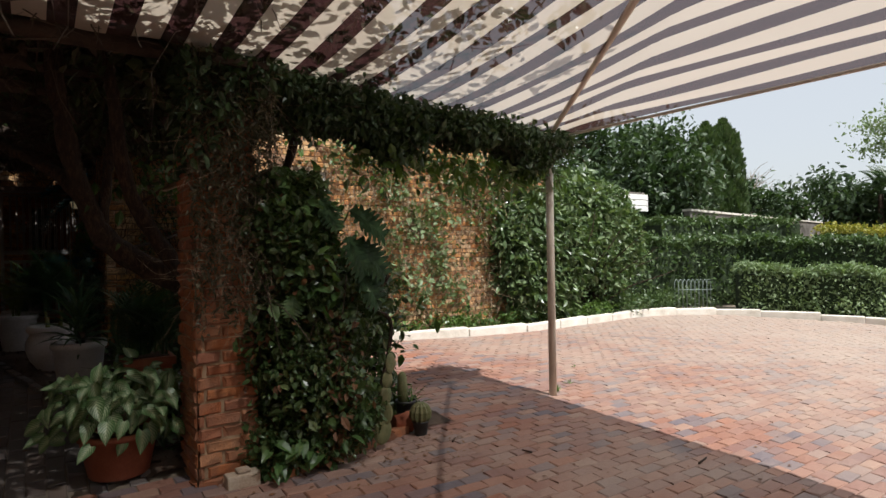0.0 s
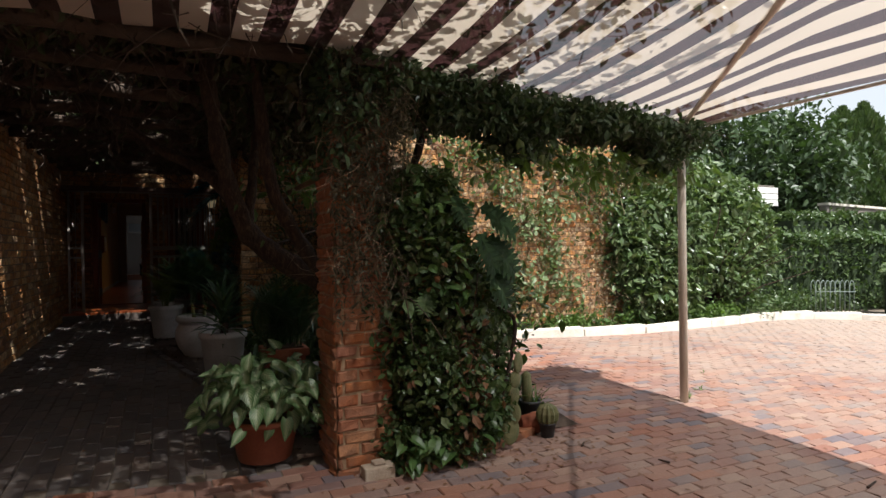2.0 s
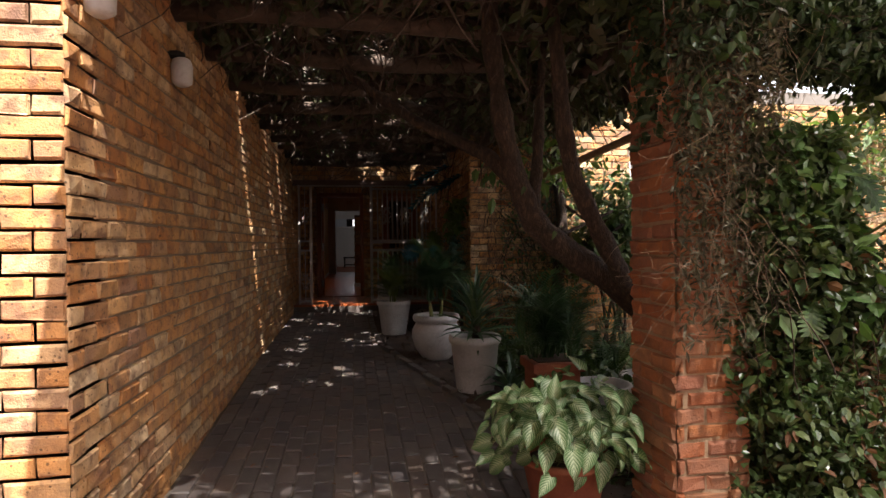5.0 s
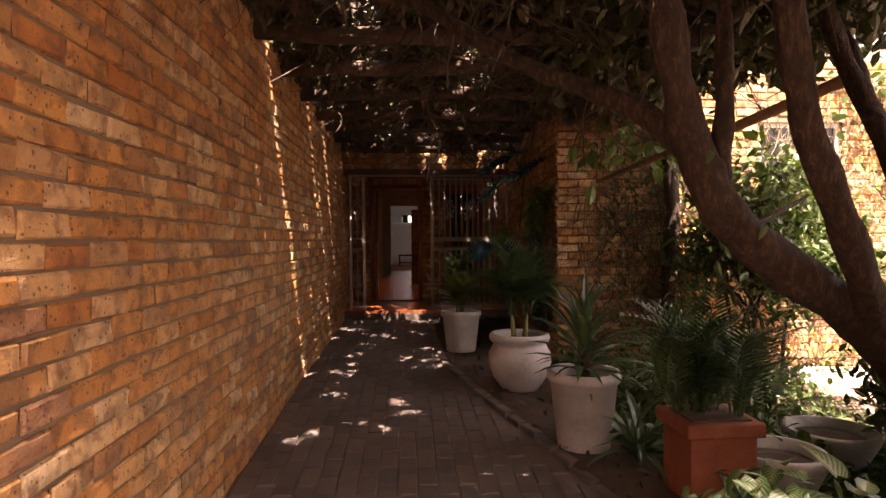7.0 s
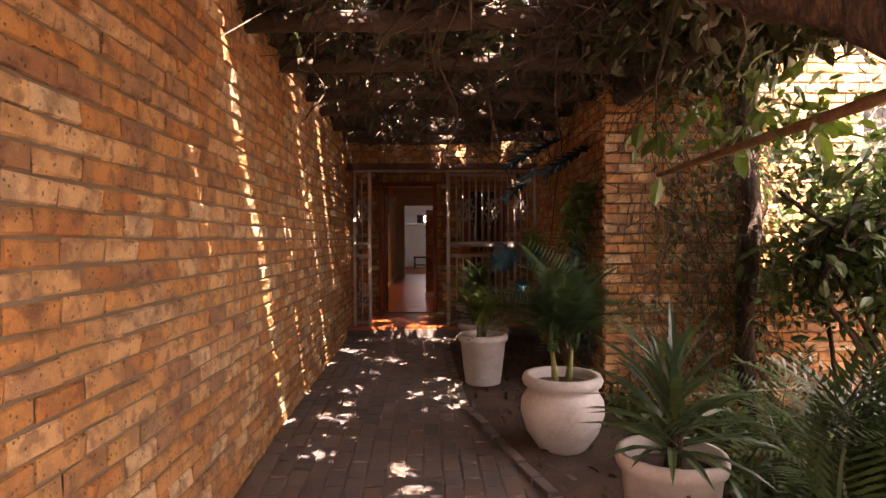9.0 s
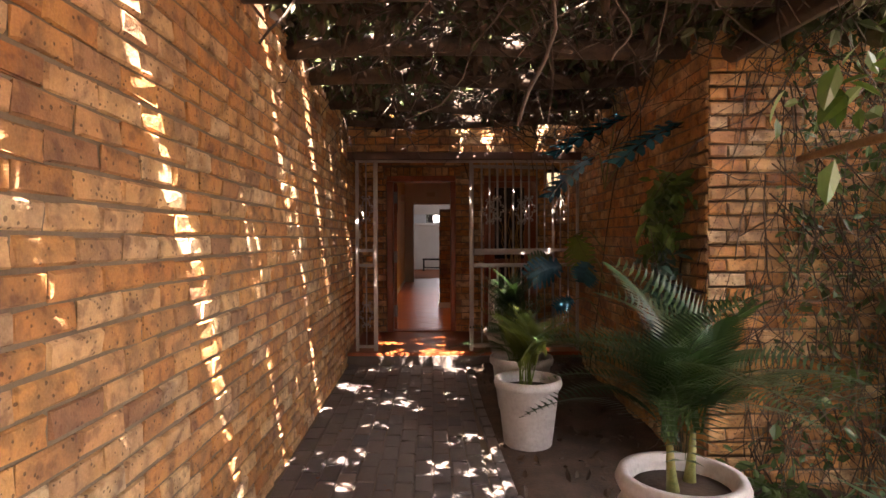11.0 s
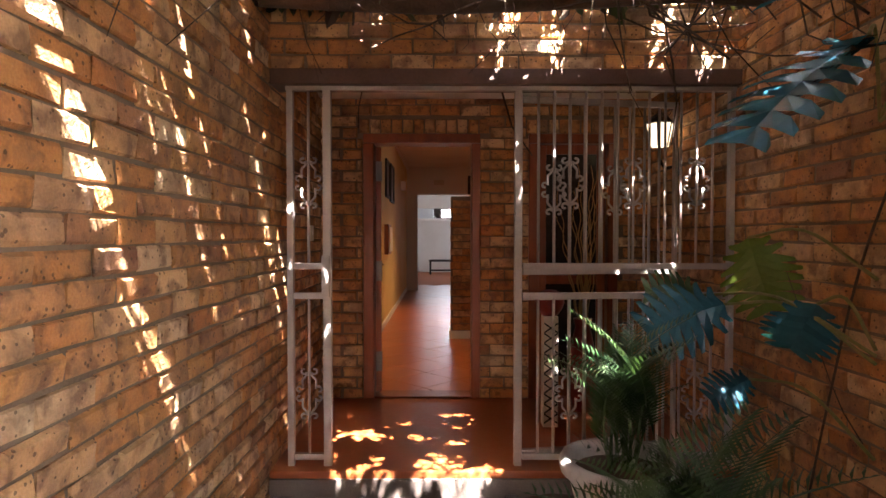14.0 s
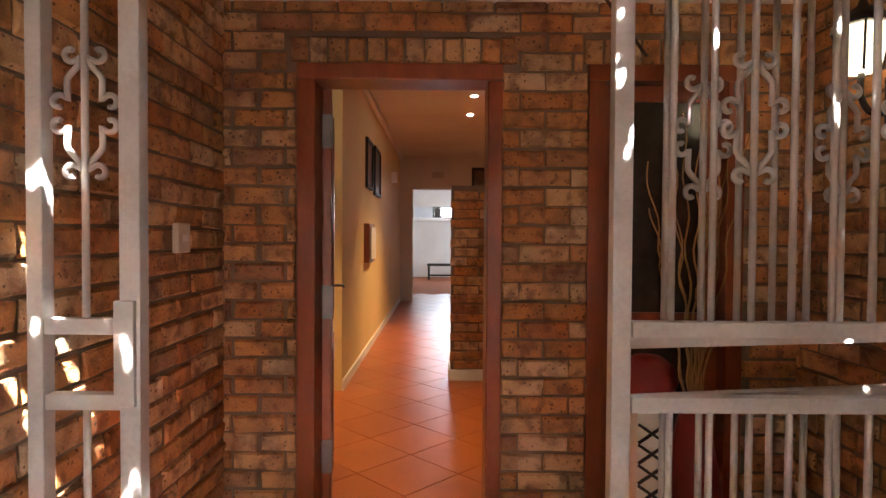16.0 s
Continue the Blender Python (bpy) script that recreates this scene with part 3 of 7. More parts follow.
def ground_sheet():
    xs = np.concatenate(([-400, -120, -40, -14], np.arange(-8, 18.1, 0.25), [22, 30, 60, 150, 500]))
    ys = np.concatenate(([-400, -120, -40, -14], np.arange(-6, 13.1, 0.25), [18, 30, 60, 150, 500]))
    gx, gy = np.meshgrid(xs, ys)
    z = ground_z(gx, gy) - 0.012
    v = np.column_stack((gx.ravel(), gy.ravel(), z.ravel()))
    nx, ny = len(xs), len(ys)
    i = (np.arange(ny - 1)[:, None] * nx + np.arange(nx - 1)[None]).ravel()
    tagged(new("ground", mesh_from("ground", v, np.column_stack((i, i + 1, i + nx + 1, i + nx)), SAND)), "sandy brown ground under the brick paving", "ground", kind="structure")


ground_sheet()

# planted bed beside the walkway: soil that rises and falls
def soil_patch(name, label, x0, x1, y0, y1, lift, step=0.12, edge=None):
    xs, ys = np.arange(x0, x1 + step, step), np.arange(y0, y1 + step, step)
    gx, gy = np.meshgrid(xs, ys)
    if edge is not None:
        gx = np.maximum(gx, np.interp(gy, *edge))
    z = ground_z(gx, gy) + lift + 0.02 * np.sin(gx * 7) * np.cos(gy * 6) + rng.normal(size=gx.shape) * 0.006
    rim = (gx <= gx.min(axis=1, keepdims=True) + 1e-6)
    z = np.where(rim, ground_z(gx, gy) - 0.01, z)
    nx, ny = len(xs), len(ys)
    i = (np.arange(ny - 1)[:, None] * nx + np.arange(nx - 1)[None]).ravel()
    me = mesh_from(name, np.column_stack((gx.ravel(), gy.ravel(), z.ravel())), np.column_stack((i, i + 1, i + nx + 1, i + nx)), SOIL, smooth=True)
    tagged(new(name, me), label, "soil", kind="structure")


EDGE_Y = (4.45, 5.3, 6.2, 7.0, 7.7, 8.8, 10.4, 12.0)
EDGE_X = (0.62, 0.42, 0.22, 0.0, -0.17, -0.42, -0.47, -0.47)
soil_patch("garden_bed", "dark soil bed with leaf litter beside the walkway", -0.5, 3.1, 4.5, 8.95, 0.02, edge=(EDGE_Y, EDGE_X))
soil_patch("garden_bed_2", "dark soil strip for pots along the brick wall", -0.5, 0.78, 8.95, 11.95, 0.015, edge=(EDGE_Y, EDGE_X))

# ---- walls of the house ----
brick_wall("wall_west", "orange face-brick wall along the covered walkway", (-1.81, 3.83, 0), (0, 1, 0), (1, 0, 0), 9.59, 0.05, 3.62, 0.30, BRICK, single=lambda u, z: 4.6 < u < 7.2 and 0.6 < z < 2.9, shift=0.0)
brick_wall("wall_west_end", "sunlit end of the orange face-brick wall", (-6.0, 3.83, 0), (1, 0, 0), (0, -1, 0), 4.19, 0.0, 3.62, 0.30, BRICK, single=lambda u, z: u > 2.2 and z < 3.0)
brick_wall("wall_east", "shaded face-brick wall beside the entrance", (0.80, 13.42, 0), (0, -1, 0), (-1, 0, 0), 4.37, 0.05, 3.62, 0.30, BRICK, single=lambda u, z: 1.3 < u < 4.3 and 0.8 < z < 2.9)
WIN = (2.25, 3.2, 1.75, 2.95)
brick_wall("wall_garden", "sunlit face-brick garden wall with creepers and a window", (0.80, 9.05, 0), (1, 0, 0), (0, -1, 0), 8.2, 0.0, 3.62, 0.30, BRICK, holes=[WIN], single=lambda u, z: u < 2.3 and 0.4 < z, shift=0.0)
brick_wall("wall_gate_lintel", "face-brick wall over the entrance gate", (-1.81, 12.05, 0), (1, 0, 0), (0, -1, 0), 2.61, 2.80, 3.62, 0.22, BRICK, shift=0.02)
DOOR = (0.337, 1.263, 0.55, 2.69)
SIDE = (1.64, 2.35, 0.55, 2.69)
brick_wall("wall_entrance", "face-brick wall around the open front door", (-1.81, 13.42, 0), (1, 0, 0), (0, -1, 0), 2.61, 0.592, 2.98, 0.23, BRICK, holes=[DOOR, SIDE, (0.30, 1.30, 2.69, 2.81), (1.62, 2.37, 2.69, 2.81)], shift=0.06)


def soldier_course(u0, u1):
    rows, x = [], u0 + 0.045
    basis = Matrix(((1, 0, 0), (0, 1, 0), (0, 0, 1))) @ Matrix.Rotation(radians(90), 3, "Y")
    while x < u1:
        m = Matrix.Translation((-1.81 + x, 13.426, 2.748)) @ (Matrix.Rotation(random.gauss(0, 0.012), 3, "Y") @ basis).to_4x4()
        rows.append((m, 0.106, BRICK_H, 0.016, True))
        x += COURSE
    return rows


def lintel(name, u0, u1):
    w = setting(name, boxed(-1.81 + u0, -1.81 + u1, 13.424, 13.64, 2.692, 2.809), MORTAR, "row of upright face bricks over the opening", "lintel")
    PENDING.append((w, "brick", soldier_course(u0, u1), BRICK, 60, "brickwork"))


lintel("lintel", 0.302, 1.298)
lintel("lintel_2", 1.622, 2.368)
setting("ceiling_porch", boxed(-1.805, 0.795, 12.27, 13.42, 2.962, 3.02), PLASTER, "white porch ceiling", "ceiling")
setting("beam_gate", boxed(-1.80, 0.79, 12.0, 12.2, 2.715, 2.80, bevel=0.006), STEEL_BEAM, "dark brown steel beam over the gate", "beam")
setting("floor_porch", boxed(-1.805, 0.795, 11.98, 13.66, 0.2, 0.592, bevel=0.012), STOEP, "red polished cement porch floor with a step", "floor")
setting("step_riser", boxed(-1.80, 0.79, 11.955, 11.978, 0.25, 0.555, bevel=0.006), PAVER_DARK, "dark brick riser below the porch floor", "step")
setting("roof", boxed(-6.3, 9.2, 12.05, 31.0, 3.63, 3.80), GREY_RENDER, "flat roof of the house", "roof")
setting("roof_2", boxed(-6.0, -1.83, 3.85, 12.04, 3.63, 3.80), GREY_RENDER, "flat roof over the west wing", "roof")
setting("roof_3", boxed(0.82, 9.0, 9.07, 12.04, 3.63, 3.80), GREY_RENDER, "flat roof over the garden wing", "roof")
setting("wall_garden_end", boxed(8.7, 9.0, 9.36, 31.0, -0.2, 3.62), GREY_RENDER, "rendered end wall of the garden wing", "wall")
# two unseen walls, added to darken the covered walkway
setting("wall_added_south", boxed(-6.3, 9.5, -7.75, -7.45, -0.3, 4.6), GREY_RENDER, "unseen rendered wall added behind the yard, cutting off low sky light", "wall")
setting("wall_added_southwest", boxed(-3.5, -3.2, -7.44, 3.80, -0.3, 4.6), GREY_RENDER, "unseen rendered wall added beside the yard, cutting off bounced light", "wall")
setting("wall_west_far", boxed(-6.3, -6.0, 3.83, 31.0, -0.2, 3.62), GREY_RENDER, "rendered far wall of the west wing", "wall")

# ---- garden window in the sunny wall ----
def garden_window():
    w = tagged(new("window_1"), "white-framed window in the brick wall", "window", kind="structure")
    x0, x1, z0, z1 = 0.80 + WIN[0], 0.80 + WIN[1], WIN[2], WIN[3]
    bm = bmesh.new()
    for a, b, c, d in ((x0, x1, z0, z0 + 0.05), (x0, x1, z1 - 0.05, z1), (x0, x0 + 0.05, z0 + 0.05, z1 - 0.05), (x1 - 0.05, x1, z0 + 0.05, z1 - 0.05), ((x0 + x1) / 2 - 0.03, (x0 + x1) / 2 + 0.03, z0 + 0.05, z1 - 0.05)):
        box(bm, a, b, 9.10, 9.16, c, d)
    part("window_frame", bm, ROOF_WHITE, w, "white frame")
    for k in (0, 1):
        a = x0 + 0.05 + k * (x1 - x0) / 2
        part("pane", boxed(a, a + (x1 - x0) / 2 - 0.08, 9.125, 9.133, z0 + 0.05, z1 - 0.05), CURTAIN, w, "dark pane")
    part("window_sill", boxed(x0 - 0.05, x1 + 0.05, 9.0, 9.16, z0 - 0.06, z0 - 0.002, bevel=0.005), ROOF_WHITE, w)


garden_window()

# ---- hall behind the front door ----
HF = 0.596
setting("floor_hall", boxed(-2.6, 3.2, 13.67, 30.0, 0.45, HF - 0.008), GROUT, "grout bed under the hall's terracotta tiles", "floor")
setting("wall_hall_entry", boxed(-2.05, -1.83, 13.66, 15.72, HF, 3.5), PLASTER_CREAM, "cream plastered wall beside the front door", "wall")
setting("wall_hall_west", boxed(-2.05, -1.66, 15.725, 22.6, HF, 3.5), PLASTER_CREAM, "cream plastered hall wall", "wall")
setting("baseboard", boxed(-1.66, -1.645, 15.73, 22.58, HF, HF + 0.09, bevel=0.003), ROOF_WHITE, "pale painted skirting along the hall", "baseboard")
bm = bmesh.new()
box(bm, -2.05, -1.42, 22.6, 22.8, HF, 3.5)
box(bm, -1.42, -0.2, 22.6, 22.8, 2.86, 3.5)
box(bm, -0.2, 3.2, 22.6, 22.8, HF, 3.5)
setting("wall_hall_end", bm, PLASTER, "white plastered end wall with an opening", "wall")
setting("trim", boxed(-1.46, -1.40, 22.57, 22.598, HF, 2.9), ROOF_WHITE, "white door trim at the hall's end", "trim")
setting("ceiling_hall", boxed(-2.6, 3.2, 13.66, 30.0, 3.5, 3.6), PLASTER, "white hall ceiling", "ceiling")
setting("cornice", boxed(-1.66, -1.60, 15.73, 22.6, 3.42, 3.5, bevel=0.02), PLASTER, "white cornice along the hall", "trim")
setting("wall_hall_east", boxed(3.0, 3.2, 13.66, 30.0, HF, 3.5), PLASTER, "white plastered wall of the living area", "wall")
setting("wall_hall_north", boxed(0.80, 3.0, 13.43, 13.66, HF, 3.5), PLASTER, "white plastered wall by the porch", "wall")
setting("wall_side_room", boxed(-2.6, -2.4, 13.66, 30.0, HF, 3.5), PLASTER, "white plastered side wall", "wall")
brick_wall("wall_hall_pillar", "dark face-brick pillar standing in the hall", (-0.73, 16.12, 0), (1, 0, 0), (0, -1, 0), 0.95, HF + 0.1, 2.38, 0.35, BRICK, singles=200)
setting("plinth", boxed(-0.75, 0.24, 16.095, 16.50, HF, HF + 0.1, bevel=0.004), ROOF_WHITE, "pale plinth under the brick pillar", "baseboard")
bm = bmesh.new()
FW = (-1.70, 0.20, 2.50, 2.86)
box(bm, -2.4, FW[0], 29.6, 29.8, HF, 3.5), box(bm, FW[1], 3.0, 29.6, 29.8, HF, 3.5)
box(bm, FW[0], FW[1], 29.6, 29.8, HF, FW[2]), box(bm, FW[0], FW[1], 29.6, 29.8, FW[3], 3.5)
setting("wall_far", bm, PLASTER, "white far wall with a high strip window", "wall")
FROSTED = surface("frosted_pane", [(0.62, 0.68, 0.72), (0.7, 0.75, 0.78)], 0.3, 3, 30, bump=0.0)
wn = tagged(new("window_2"), "high strip window in the far white wall", "window", kind="structure")
part("pane", boxed(FW[0], -1.11, 29.66, 29.69, FW[2], FW[3]), FROSTED, wn, "pale frosted pane")
part("pane", boxed(-1.06, -0.86, 29.68, 29.69, FW[2], FW[3]), CURTAIN, wn, "dark pane")
for x in (-1.11, -0.86, -0.3, FW[1] - 0.05):
    part("window_frame", boxed(x + 0.001, x + 0.049, 29.64, 29.72, FW[2], FW[3]), DARK_METAL, wn)
for z in (FW[2] + 0.001, FW[3] - 0.041):
    part("window_frame", boxed(-1.06, FW[1] - 0.05, 29.645, 29.675, z, z + 0.04), DARK_METAL, wn)
part("window_sill", boxed(FW[0] - 0.1, FW[1] + 0.1, 29.5, 29.62, FW[2] - 0.10, FW[2] - 0.004, bevel=0.01), PLASTER, wn)
lamp = new("window_light", bpy.data.lights.new("window_light", "AREA"))
lamp.data.shape, lamp.data.size, lamp.data.size_y, lamp.data.energy, lamp.data.color = "RECTANGLE", 1.6, 0.34, 0.5, (0.9, 0.95, 1.0)
lamp.matrix_world = look((-0.65, 29.44, 2.68), (-0.9, 24, 1.0))
# no source modelled here: area lamp added to brighten the far white wall
lamp = new("far_wall_fill", bpy.data.lights.new("far_wall_fill", "AREA"))
lamp.data.shape, lamp.data.size, lamp.data.size_y, lamp.data.energy, lamp.data.color = "RECTANGLE", 3.0, 2.0, 1.8, (0.95, 0.97, 1.0)
lamp.matrix_world = look((2.6, 26.0, 2.2), (-0.9, 29.6, 1.7))


def downlight(x, y, power=8.0, spread=95):
    d = thing("downlight", "small lit recessed ceiling downlight", "downlight", (x, y, 3.5), "hall downlights")
    part("rim", lathe(bmesh.new(), [(0.035, -0.004), (0.055, -0.006), (0.055, 0.0), (0.035, 0.0)], (x, y, 3.499), 16), STEEL, d)
    part("bulb", lathe(bmesh.new(), [(0.033, -0.003), (0.033, 0.0)], (x, y, 3.497), 16), LAMP_WHITE, d)
    s = new("downlight_lamp", bpy.data.lights.new("downlight_lamp", "SPOT"))
    s.data.energy, s.data.spot_size, s.data.spot_blend, s.data.shadow_soft_size, s.data.color = power, radians(spread), 0.8, 0.04, (1.0, 0.62, 0.26)
    s.matrix_world = look((x, y, 3.48), (x, y, 0))


for x, y in ((-0.46, 17.4), (-0.46, 18.4)):
    downlight(x, y, 3.7)
downlight(-1.45, 14.7, 4.0, 70)


def picture(y0, y1, z0, z1, x=-1.66):
    p = thing("framed_picture", "dark framed picture on the cream wall", "picture", (x, (y0 + y1) / 2, z0), "hall pictures")
    bm = bmesh.new()
    for a, b, c, d in ((y0, y1, z0, z0 + 0.04), (y0, y1, z1 - 0.04, z1), (y0, y0 + 0.04, z0 + 0.04, z1 - 0.04), (y1 - 0.04, y1, z0 + 0.04, z1 - 0.04)):
        box(bm, x, x + 0.03, a, b, c, d)
    part("frame", bm, DARK_METAL, p)
    part("canvas", boxed(x, x + 0.012, y0 + 0.04, y1 - 0.04, z0 + 0.04, z1 - 0.04), PICTURE, p)


picture(17.2, 17.75, 2.45, 3.0)
picture(17.95, 18.6, 2.42, 3.02)
n = thing("wall_niche_box", "small wooden wall box on the cream wall", "wall box", (-1.66, 17.2, 1.6))
part("box_body", boxed(-1.66, -1.60, 17.1, 17.6, 1.62, 2.05, bevel=0.006), WOOD, n)
part("panel", boxed(-1.598, -1.58, 17.14, 17.56, 1.66, 2.01), PLASTER, n)
n = thing("wall_speaker", "small white fitting high on the wall", "fitting", (-1.62, 20.6, 2.9))
part("casing", boxed(-1.66, -1.56, 20.5, 20.62, 2.8, 2.98, bevel=0.02), ROOF_WHITE, n)
n = thing("wall_plate", "small plate on the white wall over the opening", "wall plate", (-0.9, 22.59, 3.1))
part("plate", boxed(-1.02, -0.78, 22.575, 22.597, 3.08, 3.2, bevel=0.004), IVORY, n)
n = thing("framed_photo", "small dark framed picture above the pillar", "picture", (-0.1, 22.59, 3.0))
part("frame", boxed(-0.22, 0.25, 22.57, 22.597, 2.86, 3.3, bevel=0.005), DARK_METAL, n)
part("canvas", boxed(-0.17, 0.2, 22.565, 22.569, 2.92, 3.24), PICTURE, n)


def console_table():
    t = thing("console_table", "low dark wooden side table in the far room", "table", (-0.8, 28.6, HF))
    part("tabletop", boxed(-1.25, 0.3, 28.3, 28.8, 1.02, 1.08, bevel=0.006), DARK_METAL, t)
    for x in (-1.23, 0.22):
        for y in (28.32, 28.72):
            part("leg", boxed(x, x + 0.06, y, y + 0.06, HF, 1.02), DARK_METAL, t)
    part("stretcher", boxed(-1.2, 0.25, 28.5, 28.56, 0.70, 0.75), DARK_METAL, t)


console_table()

# ---- front door ----
def front_door():
    d = tagged(new("door_1"), "varnished hardwood front door standing open inwards", "door", kind="structure")
    x0, x1, top = -1.473, -0.547, 2.688
    part("jamb", boxed(x0 + 0.002, x0 + 0.085, 13.40, 13.60, HF, top - 0.075, bevel=0.006), WOOD, d)
    part("jamb", boxed(x1 - 0.07, x1 - 0.002, 13.40, 13.60, HF, top - 0.075, bevel=0.006), WOOD, d)
    part("door_head", boxed(x0 + 0.002, x1 - 0.002, 13.40, 13.60, top - 0.072, top, bevel=0.006), WOOD, d)
    part("threshold", boxed(x0 + 0.086, x1 - 0.072, 13.42, 13.6, HF - 0.002, HF + 0.012), WOOD, d)
    leaf = part("door_leaf", boxed(-0.02, 0.025, 0.0, 0.80, HF + 0.015, top - 0.08, bevel=0.004), WOOD, d, "hardwood door leaf seen on edge")
    for c, e in ((0.75, 1.35), (1.5, 2.5)):
        part("panel", boxed(0.026, 0.034, 0.12, 0.68, c, e, bevel=0.006), WOOD, leaf)
    for z in (0.78, 1.52, 2.33):
        part("hinge", boxed(-0.026, 0.03, -0.006, 0.004, z, z + 0.16), STEEL, leaf, "dull steel hinge")
    bm = tube(bmesh.new(), [(0.03, 0.73, 1.62), (0.08, 0.73, 1.62), (0.085, 0.62, 1.62)], 0.009, 8)
    part("door_handle", bm, STEEL, leaf, "steel lever handle")
    leaf.matrix_basis = Matrix.Translation((x0 + 0.105, 13.56, 0)) @ Matrix.Rotation(radians(10), 4, "Z")


front_door()


def shutter_panel():
    d = tagged(new("door_2"), "dark glazed side door in a hardwood frame", "door", kind="structure")
    x0, x1, top = -0.168, 0.538, 2.688
    for a, b in ((x0 + 0.002, x0 + 0.08), (x1 - 0.08, x1 - 0.002)):
        part("jamb", boxed(a, b, 13.40, 13.56, HF, top - 0.075, bevel=0.005), WOOD, d)
    part("door_head", boxed(x0 + 0.002, x1 - 0.002, 13.40, 13.56, top - 0.072, top, bevel=0.005), WOOD, d)
    for a, b in ((x0 + 0.082, x0 + 0.15), (x1 - 0.15, x1 - 0.082)):
        part("stile", boxed(a, b, 13.47, 13.51, HF, top - 0.075, bevel=0.004), WOOD, d)
    for a, b in ((HF, HF + 0.16), (1.50, 1.57), (top - 0.15, top - 0.075)):
        part("rail", boxed(x0 + 0.151, x1 - 0.151, 13.472, 13.508, a, b, bevel=0.004), WOOD, d)
    for a, b in ((HF + 0.161, 1.499), (1.571, top - 0.151)):
        part("pane", boxed(x0 + 0.151, x1 - 0.151, 13.485, 13.493, a, b), CURTAIN, d, "dark glossy pane")


shutter_panel()

# ---- security gate ----
GY = 12.06


def scrolls(parent, x, z, k=1.0, y=GY):
    """Four C-scrolls round an upright bar, each a part."""
    for sx in (-1, 1):
        for sz in (-1, 1):
            top = [(0.030 + 0.019 * (1 - 0.5 * i / 12) * math.cos(a), 0.128 + 0.019 * (1 - 0.5 * i / 12) * math.sin(a)) for i, a in ((i, -2.4 - 0.5 + i / 12 * 1.6 * math.pi) for i in range(13))]
            arc = [(0.012 + 0.030 * math.sin(t * math.pi) ** 2 * 0.9, 0.112 - 0.085 * t) for t in np.linspace(0.0, 0.55, 6)]
            low = [(0.056 + 0.019 * (1 - 0.5 * i / 12) * math.cos(a), 0.024 + 0.019 * (1 - 0.5 * i / 12) * math.sin(a)) for i, a in ((i, 3.0 - i / 12 * 1.6 * math.pi) for i in range(13))]
            pts = [(x + sx * px * k, y, z + sz * pz * k) for px, pz in top[::-1] + arc + low]
            part("scroll", tube(bmesh.new(), pts, 0.0068 * k, 6), GATE_PAINT, parent)


def bars(parent, x0, x1, y, count, spans, radius=0.008):
    for i in range(count):
        x = x0 + (x1 - x0) * (i + 1) / (count + 1)
        for z0, z1 in spans:
            part("bar", tube(bmesh.new(), [(x, y, z0), (x, y, z1)], radius, 8), GATE_PAINT, parent)


def fixed_gate():
    g = thing("security_gate", "grey painted steel security gate frame with scrolls, standing open", "gate", (-0.5, GY, HF))
    for x, w in ((-1.715, 0.035), (-1.515, 0.045), (-0.45, 0.042), (0.745, 0.03)):
        part("post", boxed(x, x + w, GY - 0.02, GY + 0.02, HF, 2.69, bevel=0.003), GATE_PAINT, g)
    part("top_rail", boxed(-1.72, 0.78, GY - 0.018, GY + 0.018, 2.691, 2.714), GATE_PAINT, g)
    for a, b in ((-1.679, -1.516), (-0.404, 0.744)):
        for z in (1.70, 1.535, 0.63):
            part("rail", boxed(a, b, GY - 0.017, GY + 0.017, z, z + 0.034, bevel=0.002), GATE_PAINT, g)
    spans = ((0.665, 1.535), (1.735, 2.69))
    bars(g, -1.679, -1.516, GY, 1, spans)
    bars(g, -0.404, 0.744, GY, 12, spans)
    part("lock_box", boxed(-1.522, -1.478, GY - 0.032, GY + 0.032, 1.545, 1.775, bevel=0.003), GATE_PAINT, g, "grey lock box")
    step = 1.148 / 13
    for x, zs in ((-1.5975, (2.18, 1.0)), (-0.404 + 3 * step, (2.18, 1.0)), (-0.404 + 7 * step, (2.18, 1.0)), (-0.404 + 11 * step, (2.18, 1.0))):
        for z in zs:
            scrolls(g, x, z)


fixed_gate()


def folded_gate():
    a = radians(9)
    g = thing("gate_leaf", "grey steel gate leaf folded back behind the fixed bars", "gate", (-0.43, GY + 0.045, HF))
    spans = ((0.70, 1.52), (1.70, 2.64))
    for x, w in ((0.0, 0.03), (0.96, 0.02)):
        part("post", boxed(x, x + w, -0.015, 0.015, 0.625, 2.675, bevel=0.002), GATE_PAINT, g)
    for z in (0.63, 1.52, 1.665, 2.64):
        part("rail", boxed(0.036, 0.959, -0.014, 0.014, z, z + 0.034), GATE_PAINT, g)
    for i in range(9):
        x = 0.035 + 0.925 * (i + 1) / 10
        for z0, z1 in ((0.664, 1.52), (1.70, 2.64)):
            part("bar", tube(bmesh.new(), [(x, 0, z0), (x, 0, z1)], 0.008, 8), GATE_PAINT, g)
    for x in (0.035 + 0.185, 0.035 + 0.555):
        scrolls(g, x, 2.15, 1.0, 0.0)
    for o in g.children:
        o.matrix_parent_inverse = Matrix.Translation((0, 0, -HF))
    g.matrix_basis = Matrix.Translation((-0.43, GY + 0.05, HF)) @ Matrix.Rotation(a, 4, "Z")


folded_gate()


